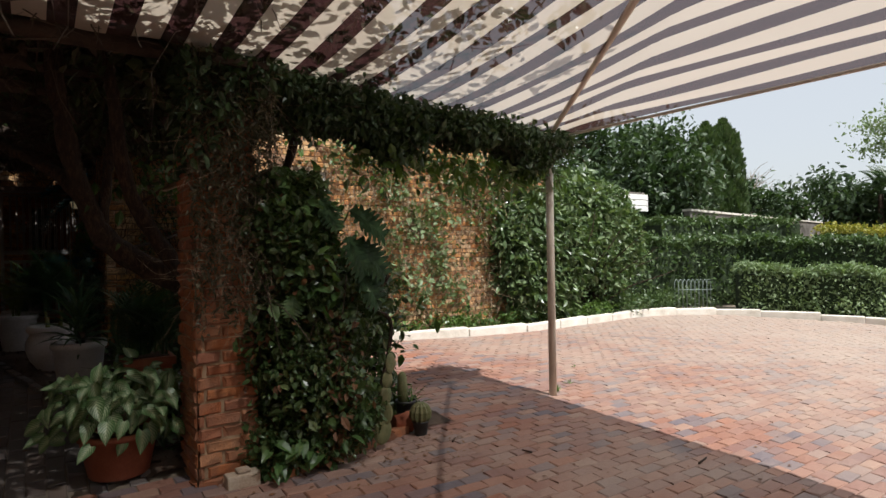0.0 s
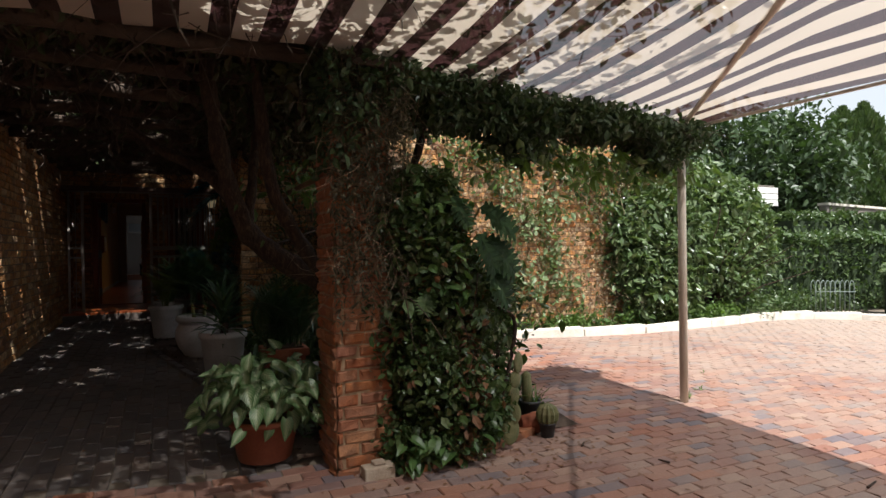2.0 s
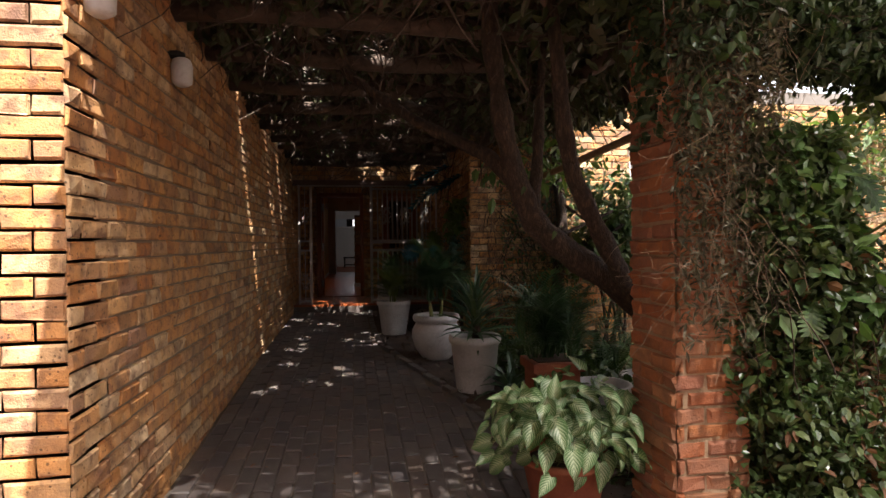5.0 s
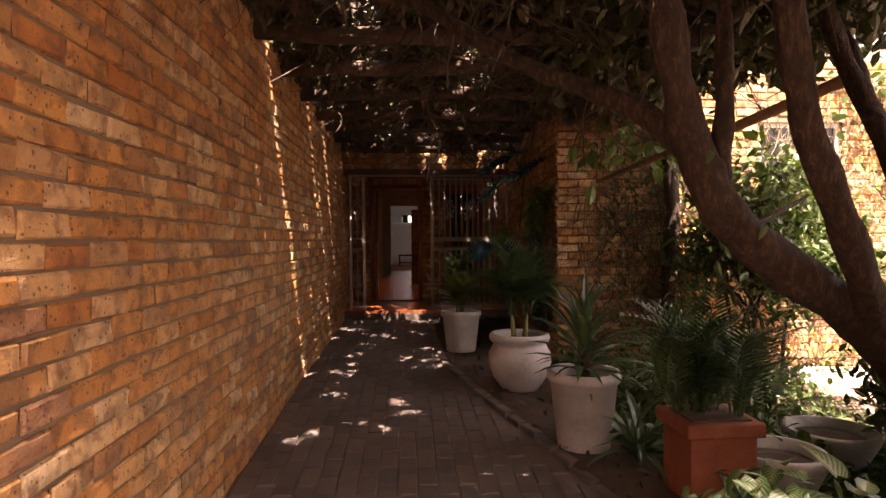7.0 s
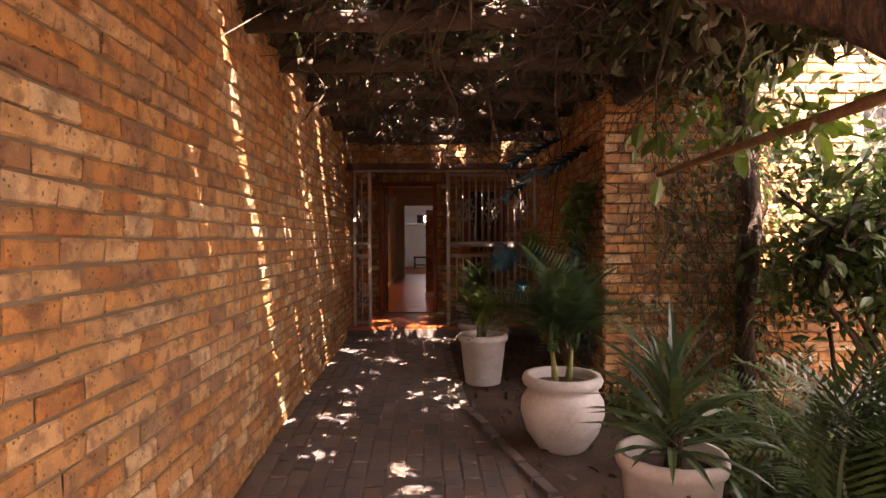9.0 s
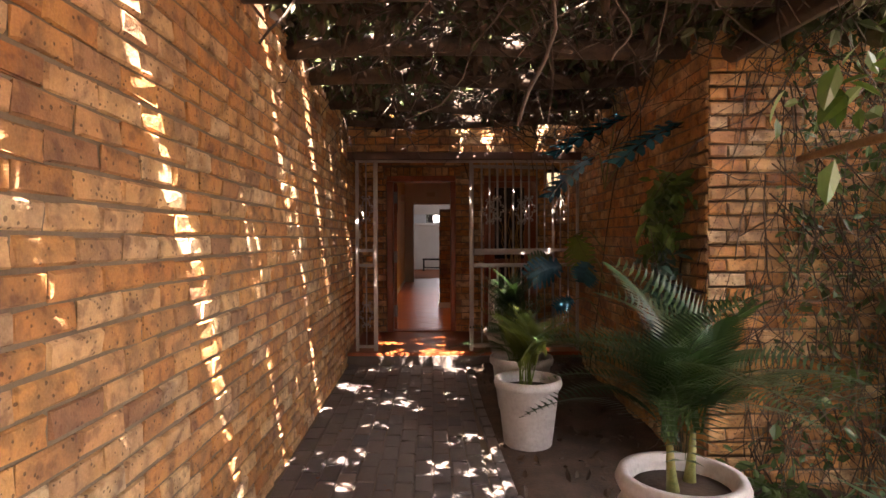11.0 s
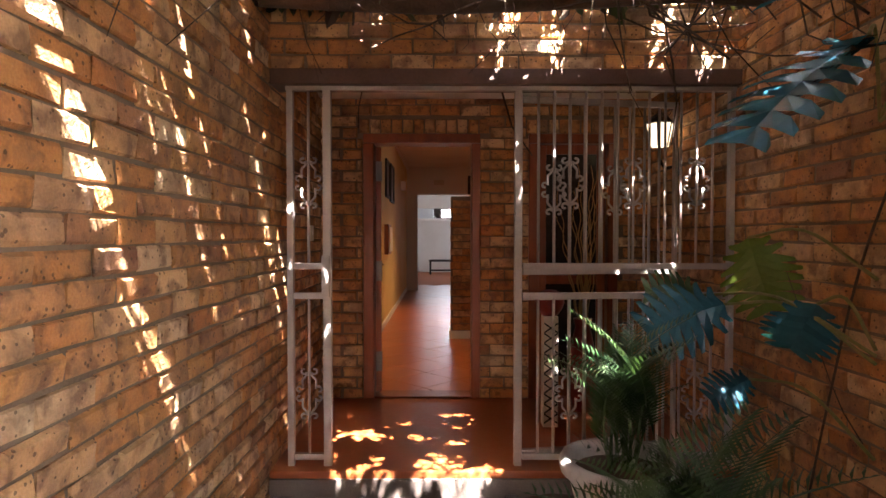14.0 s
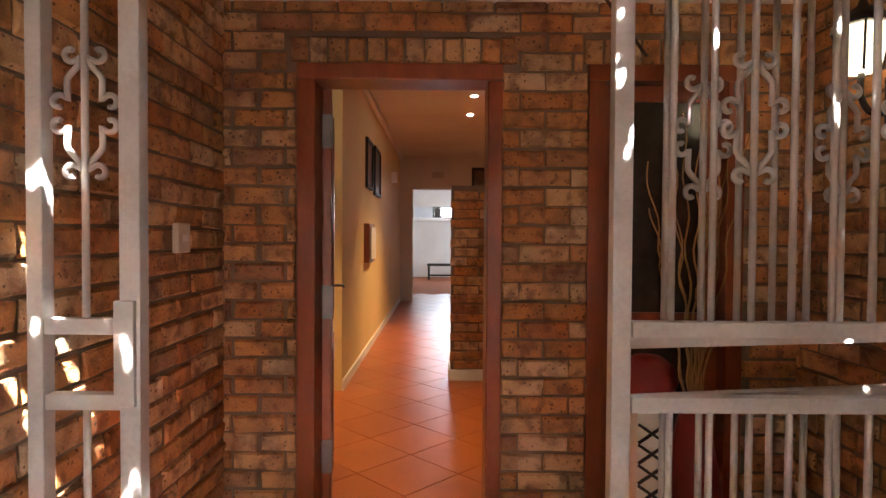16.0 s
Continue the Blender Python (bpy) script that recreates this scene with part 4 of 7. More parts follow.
def porch_things():
    l = thing("wall_lantern", "lit black iron lantern on a wall bracket", "lantern", (0.78, 12.85, 2.4))
    part("bracket", tube(bmesh.new(), smooth_path([(0.785, 12.85, 2.38), (0.70, 12.85, 2.36), (0.655, 12.85, 2.42), (0.655, 12.85, 2.50)]), 0.011, 8), DARK_METAL, l)
    part("wall_mount", boxed(0.775, 0.798, 12.80, 12.90, 2.30, 2.50, bevel=0.004), DARK_METAL, l)
    part("glass_body", lathe(bmesh.new(), [(0.062, 0.0), (0.094, 0.15), (0.093, 0.152)], (0.655, 12.85, 2.505), 6), LAMP_ON, l, "glowing lantern glass")
    part("cap", lathe(bmesh.new(), [(0.108, 0.0), (0.066, 0.045), (0.02, 0.075), (0.012, 0.10)], (0.655, 12.85, 2.66), 6), DARK_METAL, l)
    for k in range(6):
        c, s = math.cos(k * math.pi / 3), math.sin(k * math.pi / 3)
        part("glazing_bar", tube(bmesh.new(), [(0.655 + 0.064 * c, 12.85 + 0.064 * s, 2.50), (0.655 + 0.097 * c, 12.85 + 0.097 * s, 2.66)], 0.005, 5), DARK_METAL, l)
    p = new("lantern_lamp", bpy.data.lights.new("lantern_lamp", "POINT"))
    p.data.energy, p.data.color, p.data.shadow_soft_size = 0.0015, (1.0, 0.68, 0.32), 0.06
    p.location = (0.52, 12.78, 2.6)
    v = thing("tall_vase", "dry curly willow twigs in a dark red vase", "vase", (0.19, 13.1, HF))
    part("vase_body", lathe(bmesh.new(), [(0.07, 0), (0.10, 0.12), (0.115, 0.3), (0.08, 0.5), (0.055, 0.62), (0.07, 0.68), (0.06, 0.68), (0.045, 0.62)], (0.19, 13.1, HF), 24), RED_CLOTH, v)
    for k in range(14):
        a, r = random.uniform(0, 6.28), random.uniform(0.05, 0.22)
        h = random.uniform(0.9, 1.35)
        pts = []
        for i in range(26):
            t = i / 25
            w = 0.018 * math.sin(i * 1.1 + k) * t
            pts.append((0.19 + math.cos(a) * r * t + w, 13.1 + math.sin(a) * r * 0.5 * t + 0.015 * math.cos(i * 1.3 + k) * t, HF + 0.5 + h * t))
        part("twig", tube(bmesh.new(), pts, [0.0065 * (1 - 0.6 * i / 25) for i in range(26)], 5), LEAF_TWIG, v)
    s = thing("lattice_stand", "black and white lattice plant stand", "plant stand", (-0.12, 12.75, HF))
    part("column", boxed(-0.17, -0.07, 12.7, 12.8, HF, 1.345, bevel=0.004), IVORY, s)
    for i in range(10):
        z = HF + 0.03 + i * 0.068
        for k in (-1, 1):
            bm = tube(bmesh.new(), [(-0.12 - 0.045 * k, 12.697, z), (-0.12 + 0.045 * k, 12.697, z + 0.062)], 0.006, 4)
            part("lattice", bm, DARK_METAL, s)
    b = thing("red_bowl", "round red bowl on the lattice stand", "bowl", (-0.12, 12.75, 1.345))
    part("bowl_body", lathe(bmesh.new(), [(0.05, 0.0), (0.08, 0.04), (0.10, 0.09), (0.085, 0.14), (0.045, 0.17), (0.015, 0.175)], (-0.12, 12.75, 1.347), 24), RED_CLOTH, b)
    w = thing("light_switch", "ivory bell push on the brick wall", "switch", (-1.79, 12.95, 1.9))
    part("plate", boxed(-1.797, -1.772, 12.90, 13.0, 1.85, 1.96, bevel=0.006), IVORY, w)
    part("button", boxed(-1.771, -1.765, 12.93, 12.965, 1.893, 1.918, bevel=0.002), PLASTER, w)
    d = thing("ceiling_light", "flat round grey light on the porch ceiling", "ceiling light", (-1.44, 12.9, 2.96))
    part("disc", lathe(bmesh.new(), [(0.10, 0.0), (0.125, 0.006), (0.13, 0.022), (0.12, 0.024)], (-1.44, 12.9, 2.937), 28), POT_WHITE, d)
    for y, z in ((5.12, 2.67), (3.98, 2.65)):
        f = thing("wall_light", "dusty white bulkhead light on the brick wall", "wall light", (-1.8, y, z), "walkway lights")
        part("wall_mount", lathe(bmesh.new(), [(0.045, 0), (0.05, 0.01), (0.05, 0.03), (0.02, 0.04)], (-1.765, y, z + 0.11), 16), DARK_METAL, f)
        part("shade", lathe(bmesh.new(), [(0.03, 0.0), (0.058, 0.02), (0.062, 0.12), (0.05, 0.16), (0.03, 0.17)], (-1.735, y, z - 0.06), 18), POT_WHITE, f, "frosted white shade")


LEAF_TWIG = surface("pale_twig", [(0.30, 0.16, 0.05), (0.42, 0.24, 0.08)], 0.7, 8, 60)
porch_things()

# ---- brick pier and its beam ----
def pier():
    p = tagged(new("wall_pier"), "weathered clay-brick pier overgrown with creeper", "pier", kind="structure")
    z0, z1 = 0.03, 2.98
    brick_wall("face", "", (0.882, 4.17, 0), (1, 0, 0), (0, -1, 0), 0.40, z0, z1, 0.45, BRICK_RED, parent=p, singles=80, mortar=MORTAR_PALE)
    brick_wall("face", "", (0.881, 4.62, 0), (0, -1, 0), (-1, 0, 0), 0.45, z0, z1, 0.02, BRICK_RED, parent=p, singles=80, mortar=MORTAR_PALE, shift=0.117)
    brick_wall("face", "", (1.283, 4.17, 0), (0, 1, 0), (1, 0, 0), 0.45, z0, z1, 0.02, BRICK_RED, parent=p, singles=80, mortar=MORTAR_PALE, shift=0.117)


pier()
b = thing("loose_block", "pale weathered concrete block at the pier's foot", "block", (1.12, 4.03, 0.04))
part("block_body", boxed(1.03, 1.25, 4.0, 4.11, gz(1.1, 4.05) - 0.01, gz(1.1, 4.05) + 0.085, bevel=0.012), GREY_STONE, b)
part("stone", boxed(1.10, 1.19, 4.02, 4.1, gz(1.1, 4.05) + 0.086, gz(1.1, 4.05) + 0.112, bevel=0.012), GREY_STONE, b)

# ---- pergola ----
BEAMS = (4.45, 5.2, 6.0, 6.82, 7.6, 8.45, 9.35, 10.1, 10.97, 11.75)
for i, y in enumerate(BEAMS):
    t = thing("pergola_pole", "dark weathered round timber pole of the pergola", "pergola pole", (-0.5, y, 3.0), "pergola poles")
    x1 = 1.15 if y < 9 else 0.80
    pts = [(-1.80 + (x1 + 1.80) * k / 6, y + random.gauss(0, 0.012), 3.08 + 0.02 * math.sin(k + i) + random.gauss(0, 0.006)) for k in range(7)]
    part("log", tube(bmesh.new(), pts, [0.062 + 0.006 * math.sin(k * 1.7 + i) for k in range(7)], 10), LOG, t)
t = thing("pergola_bearer", "dark round timber bearer along the pergola", "pergola pole", (1.0, 6.8, 2.95))
part("log", tube(bmesh.new(), [(1.07, 4.2, 2.95), (1.03, 5.8, 2.96), (0.97, 7.4, 2.95), (0.93, 9.03, 2.96)], 0.07, 10), LOG, t)
t = thing("pergola_rail", "steel pipe carrying the edge of the awning", "pipe", (0, 4.09, 3.02))
part("pipe", tube(bmesh.new(), [(-1.79, 4.09, 3.05), (0.6, 4.08, 3.05), (1.25, 4.12, 3.03)], 0.024, 10), STEEL, t)


# gaps in the creeper along the wall: place, width, and the reach from the wall between which they are open
SLOTS = ((4.5, 0.05, 0.20, 0.27), (6.2, 0.04, 0.08, 0.26), (6.97, 0.10, 0.03, 0.34), (7.12, 0.03, 0.0, 0.2), (7.75, 0.05, 0.1, 0.3), (7.92, 0.04, 0.0, 0.16), (8.31, 0.05, 0.14, 0.3), (8.67, 0.12, 0.03, 0.15), (8.88, 0.09, 0.1, 0.36), (9.05, 0.03, 0.0, 0.16),
         (9.27, 0.07, 0.12, 0.3), (9.66, 0.08, 0.0, 0.14), (9.8, 0.04, 0.06, 0.28), (10.12, 0.07, 0.08, 0.3), (10.33, 0.04, 0.0, 0.2), (10.58, 0.06, 0.05, 0.3), (10.93, 0.06, 0.05, 0.3), (11.22, 0.06, 0.0, 0.3), (11.42, 0.06, 0.0, 0.3), (11.66, 0.05, 0.0, 0.3))


def slots(p):
    """Gaps in the creeper where it thins out along the wall, slanting with the sun."""
    gap = np.zeros(len(p), dtype=bool)
    sx, sy = p[:, 0] - (p[:, 2] - 3.25) * 0.108 + 1.81, p[:, 1] + (p[:, 2] - 3.25) * 0.539
    for y, w, a, b in SLOTS:
        gap |= (np.abs(sy - y - 0.02 * np.sin(sx * 31 + y)) < w / 2 + 0.045) & (sx > a - 0.05) & (sx < b + 0.07)
    return gap


def light_holes(p):
    """Small round gaps through which single rays reach the paving, in loose clusters."""
    r = np.random.default_rng(11)
    gap = np.zeros(len(p), dtype=bool)
    sx, sy = p[:, 0] - (p[:, 2] - 3.25) * 0.108, p[:, 1] + (p[:, 2] - 3.25) * 0.539
    for cx, cy, n, spread in ((-0.51, 5.81, 3, 0.07), (-0.72, 5.42, 3, 0.08), (-1.11, 6.25, 2, 0.06), (-1.25, 7.6, 9, 0.16), (-1.2, 6.95, 8, 0.16), (-0.37, 7.57, 5, 0.14), (-0.67, 6.05, 2, 0.08), (0.01, 7.0, 3, 0.1), (0.3, 5.85, 3, 0.1), (-0.77, 9.0, 4, 0.15), (-0.22, 8.24, 5, 0.14),
                              (-0.52, 6.1, 3, 0.08), (-1.22, 5.17, 4, 0.12), (-0.88, 4.25, 3, 0.12), (-0.45, 10.5, 12, 0.16), (-0.2, 10.2, 6, 0.12), (-1.29, 9.61, 3, 0.08), (-1.0, 10.2, 4, 0.12), (-0.92, 9.08, 3, 0.1), (-1.1, 10.7, 6, 0.14), (-0.06, 10.1, 4, 0.1), (-0.38, 9.33, 4, 0.12), (-0.65, 11.05, 6, 0.14), (-1.1, 11.2, 5, 0.12), (-0.45, 11.4, 5, 0.14), (-0.4, 8.3, 4, 0.2)):
        for _ in range(n):
            x, y, s = cx + r.normal() * spread, cy + r.normal() * spread, r.uniform(0.055, 0.09)
            gap |= ((sx - x) / 1.3) ** 2 + (sy - y) ** 2 < s * s
    for _ in range(330):
        x, y, s = r.uniform(-1.5, 0.8), 12.0 - 6.5 * r.random() ** 1.6, r.uniform(0.035, 0.06)
        gap |= (p[:, 0] - x) ** 2 + (p[:, 1] + (p[:, 2] - 3.25) * r.uniform(-1.2, 0.4) - y) ** 2 < s * s
    return gap


def pergola_vines():
    v = thing("pergola_creeper", "tangled dry creeper covering the pergola", "creeper", (-0.5, 8, 3.1))
    n = 2600
    st = np.column_stack((rng.uniform(-1.8, 1.1, n), rng.uniform(3.75, 12.0, n), rng.uniform(3.13, 3.42, n)))
    st[:, 0] = np.where(st[:, 1] > 9, np.minimum(st[:, 0], 0.75), st[:, 0])
    st = st[(st[:, 0] > -1.25) | (rng.random(n) < 0.25)]
    n = len(st)
    w = rng.normal(size=(n, 3)) * np.array((1, 1, 0.15))
    twigs("tangle", st, w, rng.uniform(0.4, 1.3, n), rng.uniform(0.003, 0.011, n), TWIG, v, 0.3, 6, "stuff")
    m = 120000
    p = clumpy(m, -1.8, 1.2, 3.7, 12.0, 3.16, 3.46, 700, 0.165, 0.35)
    p = np.vstack((p, rng.uniform((-1.79, 3.72, 3.16), (-1.38, 12.0, 3.3), size=(20000, 3))))
    p[:, 2] = np.maximum(p[:, 2], 3.1)
    keep = (p[:, 0] > -1.79) & (p[:, 1] < 12.03) & ((p[:, 1] < 9.0) | (p[:, 0] < 0.78)) & (p[:, 0] < 1.6)
    p = p[keep & ~slots(p) & ~light_holes(p)]
    dry = rng.random(len(p)) < 0.45
    leaves_at("dry_leaves", p[dry], 0.088, LEAF_DRY, v, kind="stuff", up=0.3)
    leaves_at("leaves", p[~dry], 0.088, LEAF_VINE, v, kind="stuff", up=0.3)
    k = 260
    p = np.column_stack((rng.uniform(-1.75, 0.75, k), rng.uniform(4.0, 11.9, k), np.full(k, 3.05)))
    twigs("shoot_mass", p, rng.normal(size=(k, 3)) * 0.3 + np.array((0, 0, -1.0)), rng.uniform(0.1, 0.5, k), 0.003, TWIG, v, 0.35, 5, "stuff")
    for x, y, l in ((-0.62, 6.9, 0.95), (-1.35, 7.4, 0.6), (-0.1, 7.9, 0.5)):
        pts = [(x + 0.05 * math.sin(i * 0.9), y + 0.03 * math.cos(i * 0.7), 3.05 - l * i / 12) for i in range(13)]
        part("hanging_stem", tube(bmesh.new(), pts, 0.005, 5), TWIG, v)


pergola_vines()

# ---- awning ----
def awning_z(x, y):
    """Hipped cloth: low along its north and east edges, sagging between them."""
    east = 2.93 + 0.30 * np.clip((5.0 - x) / 1.6, 0, 1.6) ** 0.9
    edge_y = 4.72 - 0.6 * np.clip((4.8 - x) / 3.8, 0, 1)
    north = 3.0 - 0.07 * np.clip((x - 1.0) / 3.8, 0, 1) + 0.28 * np.clip((edge_y - y) / 2.4, 0, 1.6) ** 1.35
    return np.minimum(east, north)


def awning():
    a = thing("awning", "brown and cream striped shade-cloth awning on steel poles", "awning", (4.8, 4.7, 0))
    xs, ts = np.linspace(-1.70, 5.01, 134), np.linspace(0, 1, 110)
    gx, gt = np.meshgrid(xs, ts)
    edge_y = 4.74 - 0.6 * np.clip((4.8 - gx) / 3.8, 0, 1.0) - 0.06 * (gx < 0.95)
    gy = edge_y + (-7.0 - edge_y) * gt
    z = awning_z(gx, gy) - 0.035 * np.sin(np.clip((edge_y - gy) / 2.6, 0, 1) * math.pi) * np.sin(np.clip((gx - 0.3) / 4.0, 0, 1) * math.pi)
    z = z + 0.012 * np.sin(gx * 9.0 + gy * 2.0)
    v = np.column_stack((gx.ravel(), gy.ravel(), z.ravel()))
    nx, ny = len(xs), len(ts)
    i = (np.arange(ny - 1)[:, None] * nx + np.arange(nx - 1)[None]).ravel()
    under("cloth", mesh_from("cloth", v, np.column_stack((i, i + 1, i + nx + 1, i + nx)), CLOTH, smooth=True), a, "striped shade cloth")
    part("hip_pole", tube(bmesh.new(), [(4.79, 4.71, 2.89), (3.95, 3.5, 3.04), (3.1, 2.3, 3.17), (2.3, 1.1, 3.30)], 0.026, 10), POLE_PAINT, a)
    part("edge_pole", tube(bmesh.new(), [(4.99, 4.74, 2.91), (4.99, 1.0, 2.91), (4.99, -7.0, 2.91)], 0.016, 10), POLE_PAINT, a)
    part("rear_pole", tube(bmesh.new(), [(4.80, 4.72, 2.90), (3.0, 4.44, 2.94), (1.1, 4.14, 2.97)], 0.018, 10), POLE_PAINT, a)
    for y in (4.71, -6.9):
        z = gz(4.78, y)
        p = part("pole", tube(bmesh.new(), [(4.78, y, z - 0.02), (4.78, y, 2.93)], 0.043, 16), POLE_PAINT, a, "cream painted steel pole")
        part("collar", lathe(bmesh.new(), [(0.046, 0), (0.054, 0.005), (0.054, 0.05), (0.046, 0.055)], (4.78, y, 2.80), 16), POLE_PAINT, p)


awning()
t = thing("awning_bracket", "grey timber bracket fixing the awning to the pier", "bracket", (1.05, 4.1, 2.9))
part("plank", boxed(0.98, 1.36, 4.0, 4.1, 2.90, 2.95, bevel=0.008), LOG, t)

# ---- creepers on pier, lintel and garden wall ----
LEAF_RUST = leafy("rusty_leaf", [(0.16, 0.07, 0.03), (0.22, 0.11, 0.05), (0.12, 0.05, 0.025)], 0.6, 0.25)


def pier_creeper():
    v = thing("pier_creeper", "dense dark creeper bush growing beside the brick pier", "creeper", (1.55, 4.1, 0.05))
    n = 26000
    z = rng.uniform(0.1, 2.2, n)
    wide = np.interp(z, (0, 0.5, 1.2, 1.8, 2.3), (0.47, 0.52, 0.46, 0.37, 0.17))
    a = rng.uniform(0, 2 * math.pi, n)
    r = np.sqrt(rng.uniform(0.25, 1, n))
    lump = 1 + 0.16 * np.sin(z * 7 + a * 2) + 0.1 * rng.normal(size=n)
    p = np.column_stack((1.69 - 0.06 * z + 0.05 * np.sin(z * 2) + wide * r * np.cos(a) * lump, 4.24 + 0.30 * r * np.sin(a) * lump, z))
    brown = rng.random(n) < np.where((np.abs(p[:, 0] - 1.85) < 0.12) & (p[:, 2] < 1.2), 0.35, 0.05)
    leaves_at("leaves", p[~brown], 0.054, LEAF_IVY, v, kind="stuff", width=0.6)
    leaves_at("dry_leaves", p[brown], 0.06, LEAF_RUST, v, kind="stuff", width=0.5)
    q = p[(p[:, 2] > 1.2) & (p[:, 1] < 4.25)][:320] + np.array((0.04, -0.05, 0.05))
    leaves_at("large_leaves", q, 0.09, LEAF_ARROW, v, kind="stuff", width=0.62, down=0.9)
    k = 110
    st = np.column_stack((rng.uniform(1.4, 1.95, k), rng.uniform(4.05, 4.4, k), rng.uniform(0.05, 0.6, k)))
    twigs("stem_mass", st, rng.normal(size=(k, 3)) * 0.1 + np.array((-0.1, 0, 1.0)), rng.uniform(0.5, 1.3, k), rng.uniform(0.003, 0.008, k), LOG, v, 0.12, 7, "stuff")
    c = thing("upper_creeper", "dry creeper shoots and leaves clothing the pier's top", "creeper", (1.07, 4.15, 1.4))
    n = 10000
    z = rng.uniform(1.1, 3.0, n)
    p = np.column_stack((rng.uniform(0.84, 1.42, n), 4.12 - np.abs(rng.normal(size=n)) * 0.05, z))
    p = p[rng.random(n) < np.interp(z, (1.15, 1.5, 2.2, 3.0), (0.1, 0.35, 0.6, 1.0))]
    leaves_at("leaves", p, 0.05, LEAF_FEATHER, c, kind="stuff", width=0.26)
    k = 200
    st = np.column_stack((rng.uniform(0.84, 1.40, k), rng.uniform(4.04, 4.13, k), rng.uniform(1.3, 3.0, k)))
    twigs("stem_mass", st, rng.normal(size=(k, 3)) * np.array((0.5, 0.15, 0.5)) + np.array((0, 0, -0.6)), rng.uniform(0.25, 0.7, k), rng.uniform(0.001, 0.0028, k), STRAW, c, 0.3, 6, "stuff")
    l = thing("awning_creeper", "dark creeper hanging in a thick garland under the awning", "creeper", (3.0, 4.5, 2.8))
    n = 26000
    x = rng.uniform(0.8, 4.95, n)
    low = 2.58 - 0.13 * np.sin(x * 3.1) - 0.09 * np.sin(x * 7.3 + 1) - 0.5 * np.clip((1.35 - x), 0, 1) + 0.12 * np.clip(x - 4.3, 0, 1)
    top = 3.0 - 0.02 * x
    z = low + (top - low) * rng.uniform(0, 1, n) ** 0.7
    p = np.column_stack((x, 4.28 + 0.13 * (x - 1) + rng.normal(size=n) * 0.16, z))
    leaves_at("leaves", p, 0.062, LEAF_DARK, l, kind="stuff", width=0.5, down=0.8)
    p = np.column_stack((rng.uniform(2.2, 5.1, 520), np.zeros(520), np.zeros(520)))
    p[:, 1] = 4.34 + 0.13 * (p[:, 0] - 1) + rng.normal(size=520) * 0.12
    p[:, 2] = 2.55 - np.abs(rng.normal(size=520)) * 0.16
    leaves_at("young_leaves", p, 0.10, LEAF_BRIGHT, l, kind="stuff", down=0.9)
    st = np.column_stack((rng.uniform(0.9, 4.9, 300), np.zeros(300), rng.uniform(2.7, 2.95, 300)))
    st[:, 1] = 4.28 + 0.13 * (st[:, 0] - 1)
    twigs("stem_mass", st, rng.normal(size=(300, 3)) * 0.5 + np.array((1, 0, -0.1)), rng.uniform(0.3, 0.8, 300), 0.004, LOG, l, 0.3, 6, "stuff")
    # shoots above the awning that throw leaf shadows on the cloth
    s = thing("roof_creeper", "loose creeper shoots lying over the awning's rear edge", "creeper", (2.2, 3.9, 3.3))
    p = np.vstack((clumpy(900, 0.7, 3.6, 2.6, 4.1, 3.38, 3.6, 60, 0.14, 0.4), clumpy(2200, -1.45, 0.6, 1.6, 4.0, 3.42, 3.7, 80, 0.16, 0.4)))
    leaves_at("leaves", p, 0.11, LEAF_IVY, s, kind="stuff", width=0.6)
    st = np.column_stack((rng.uniform(-1.4, 3.6, 30), np.full(30, 4.3), rng.uniform(3.1, 3.3, 30)))
    twigs("stem_mass", st, rng.normal(size=(30, 3)) * 0.3 + np.array((0, -1, 0.3)), rng.uniform(0.6, 1.6, 30), 0.006, TWIG, s, 0.2, 6, "stuff")


pier_creeper()


LEAF_STRAW = leafy("bleached_leaf", [(0.22, 0.16, 0.09), (0.32, 0.24, 0.14), (0.16, 0.15, 0.07)], 0.7, 0.2)


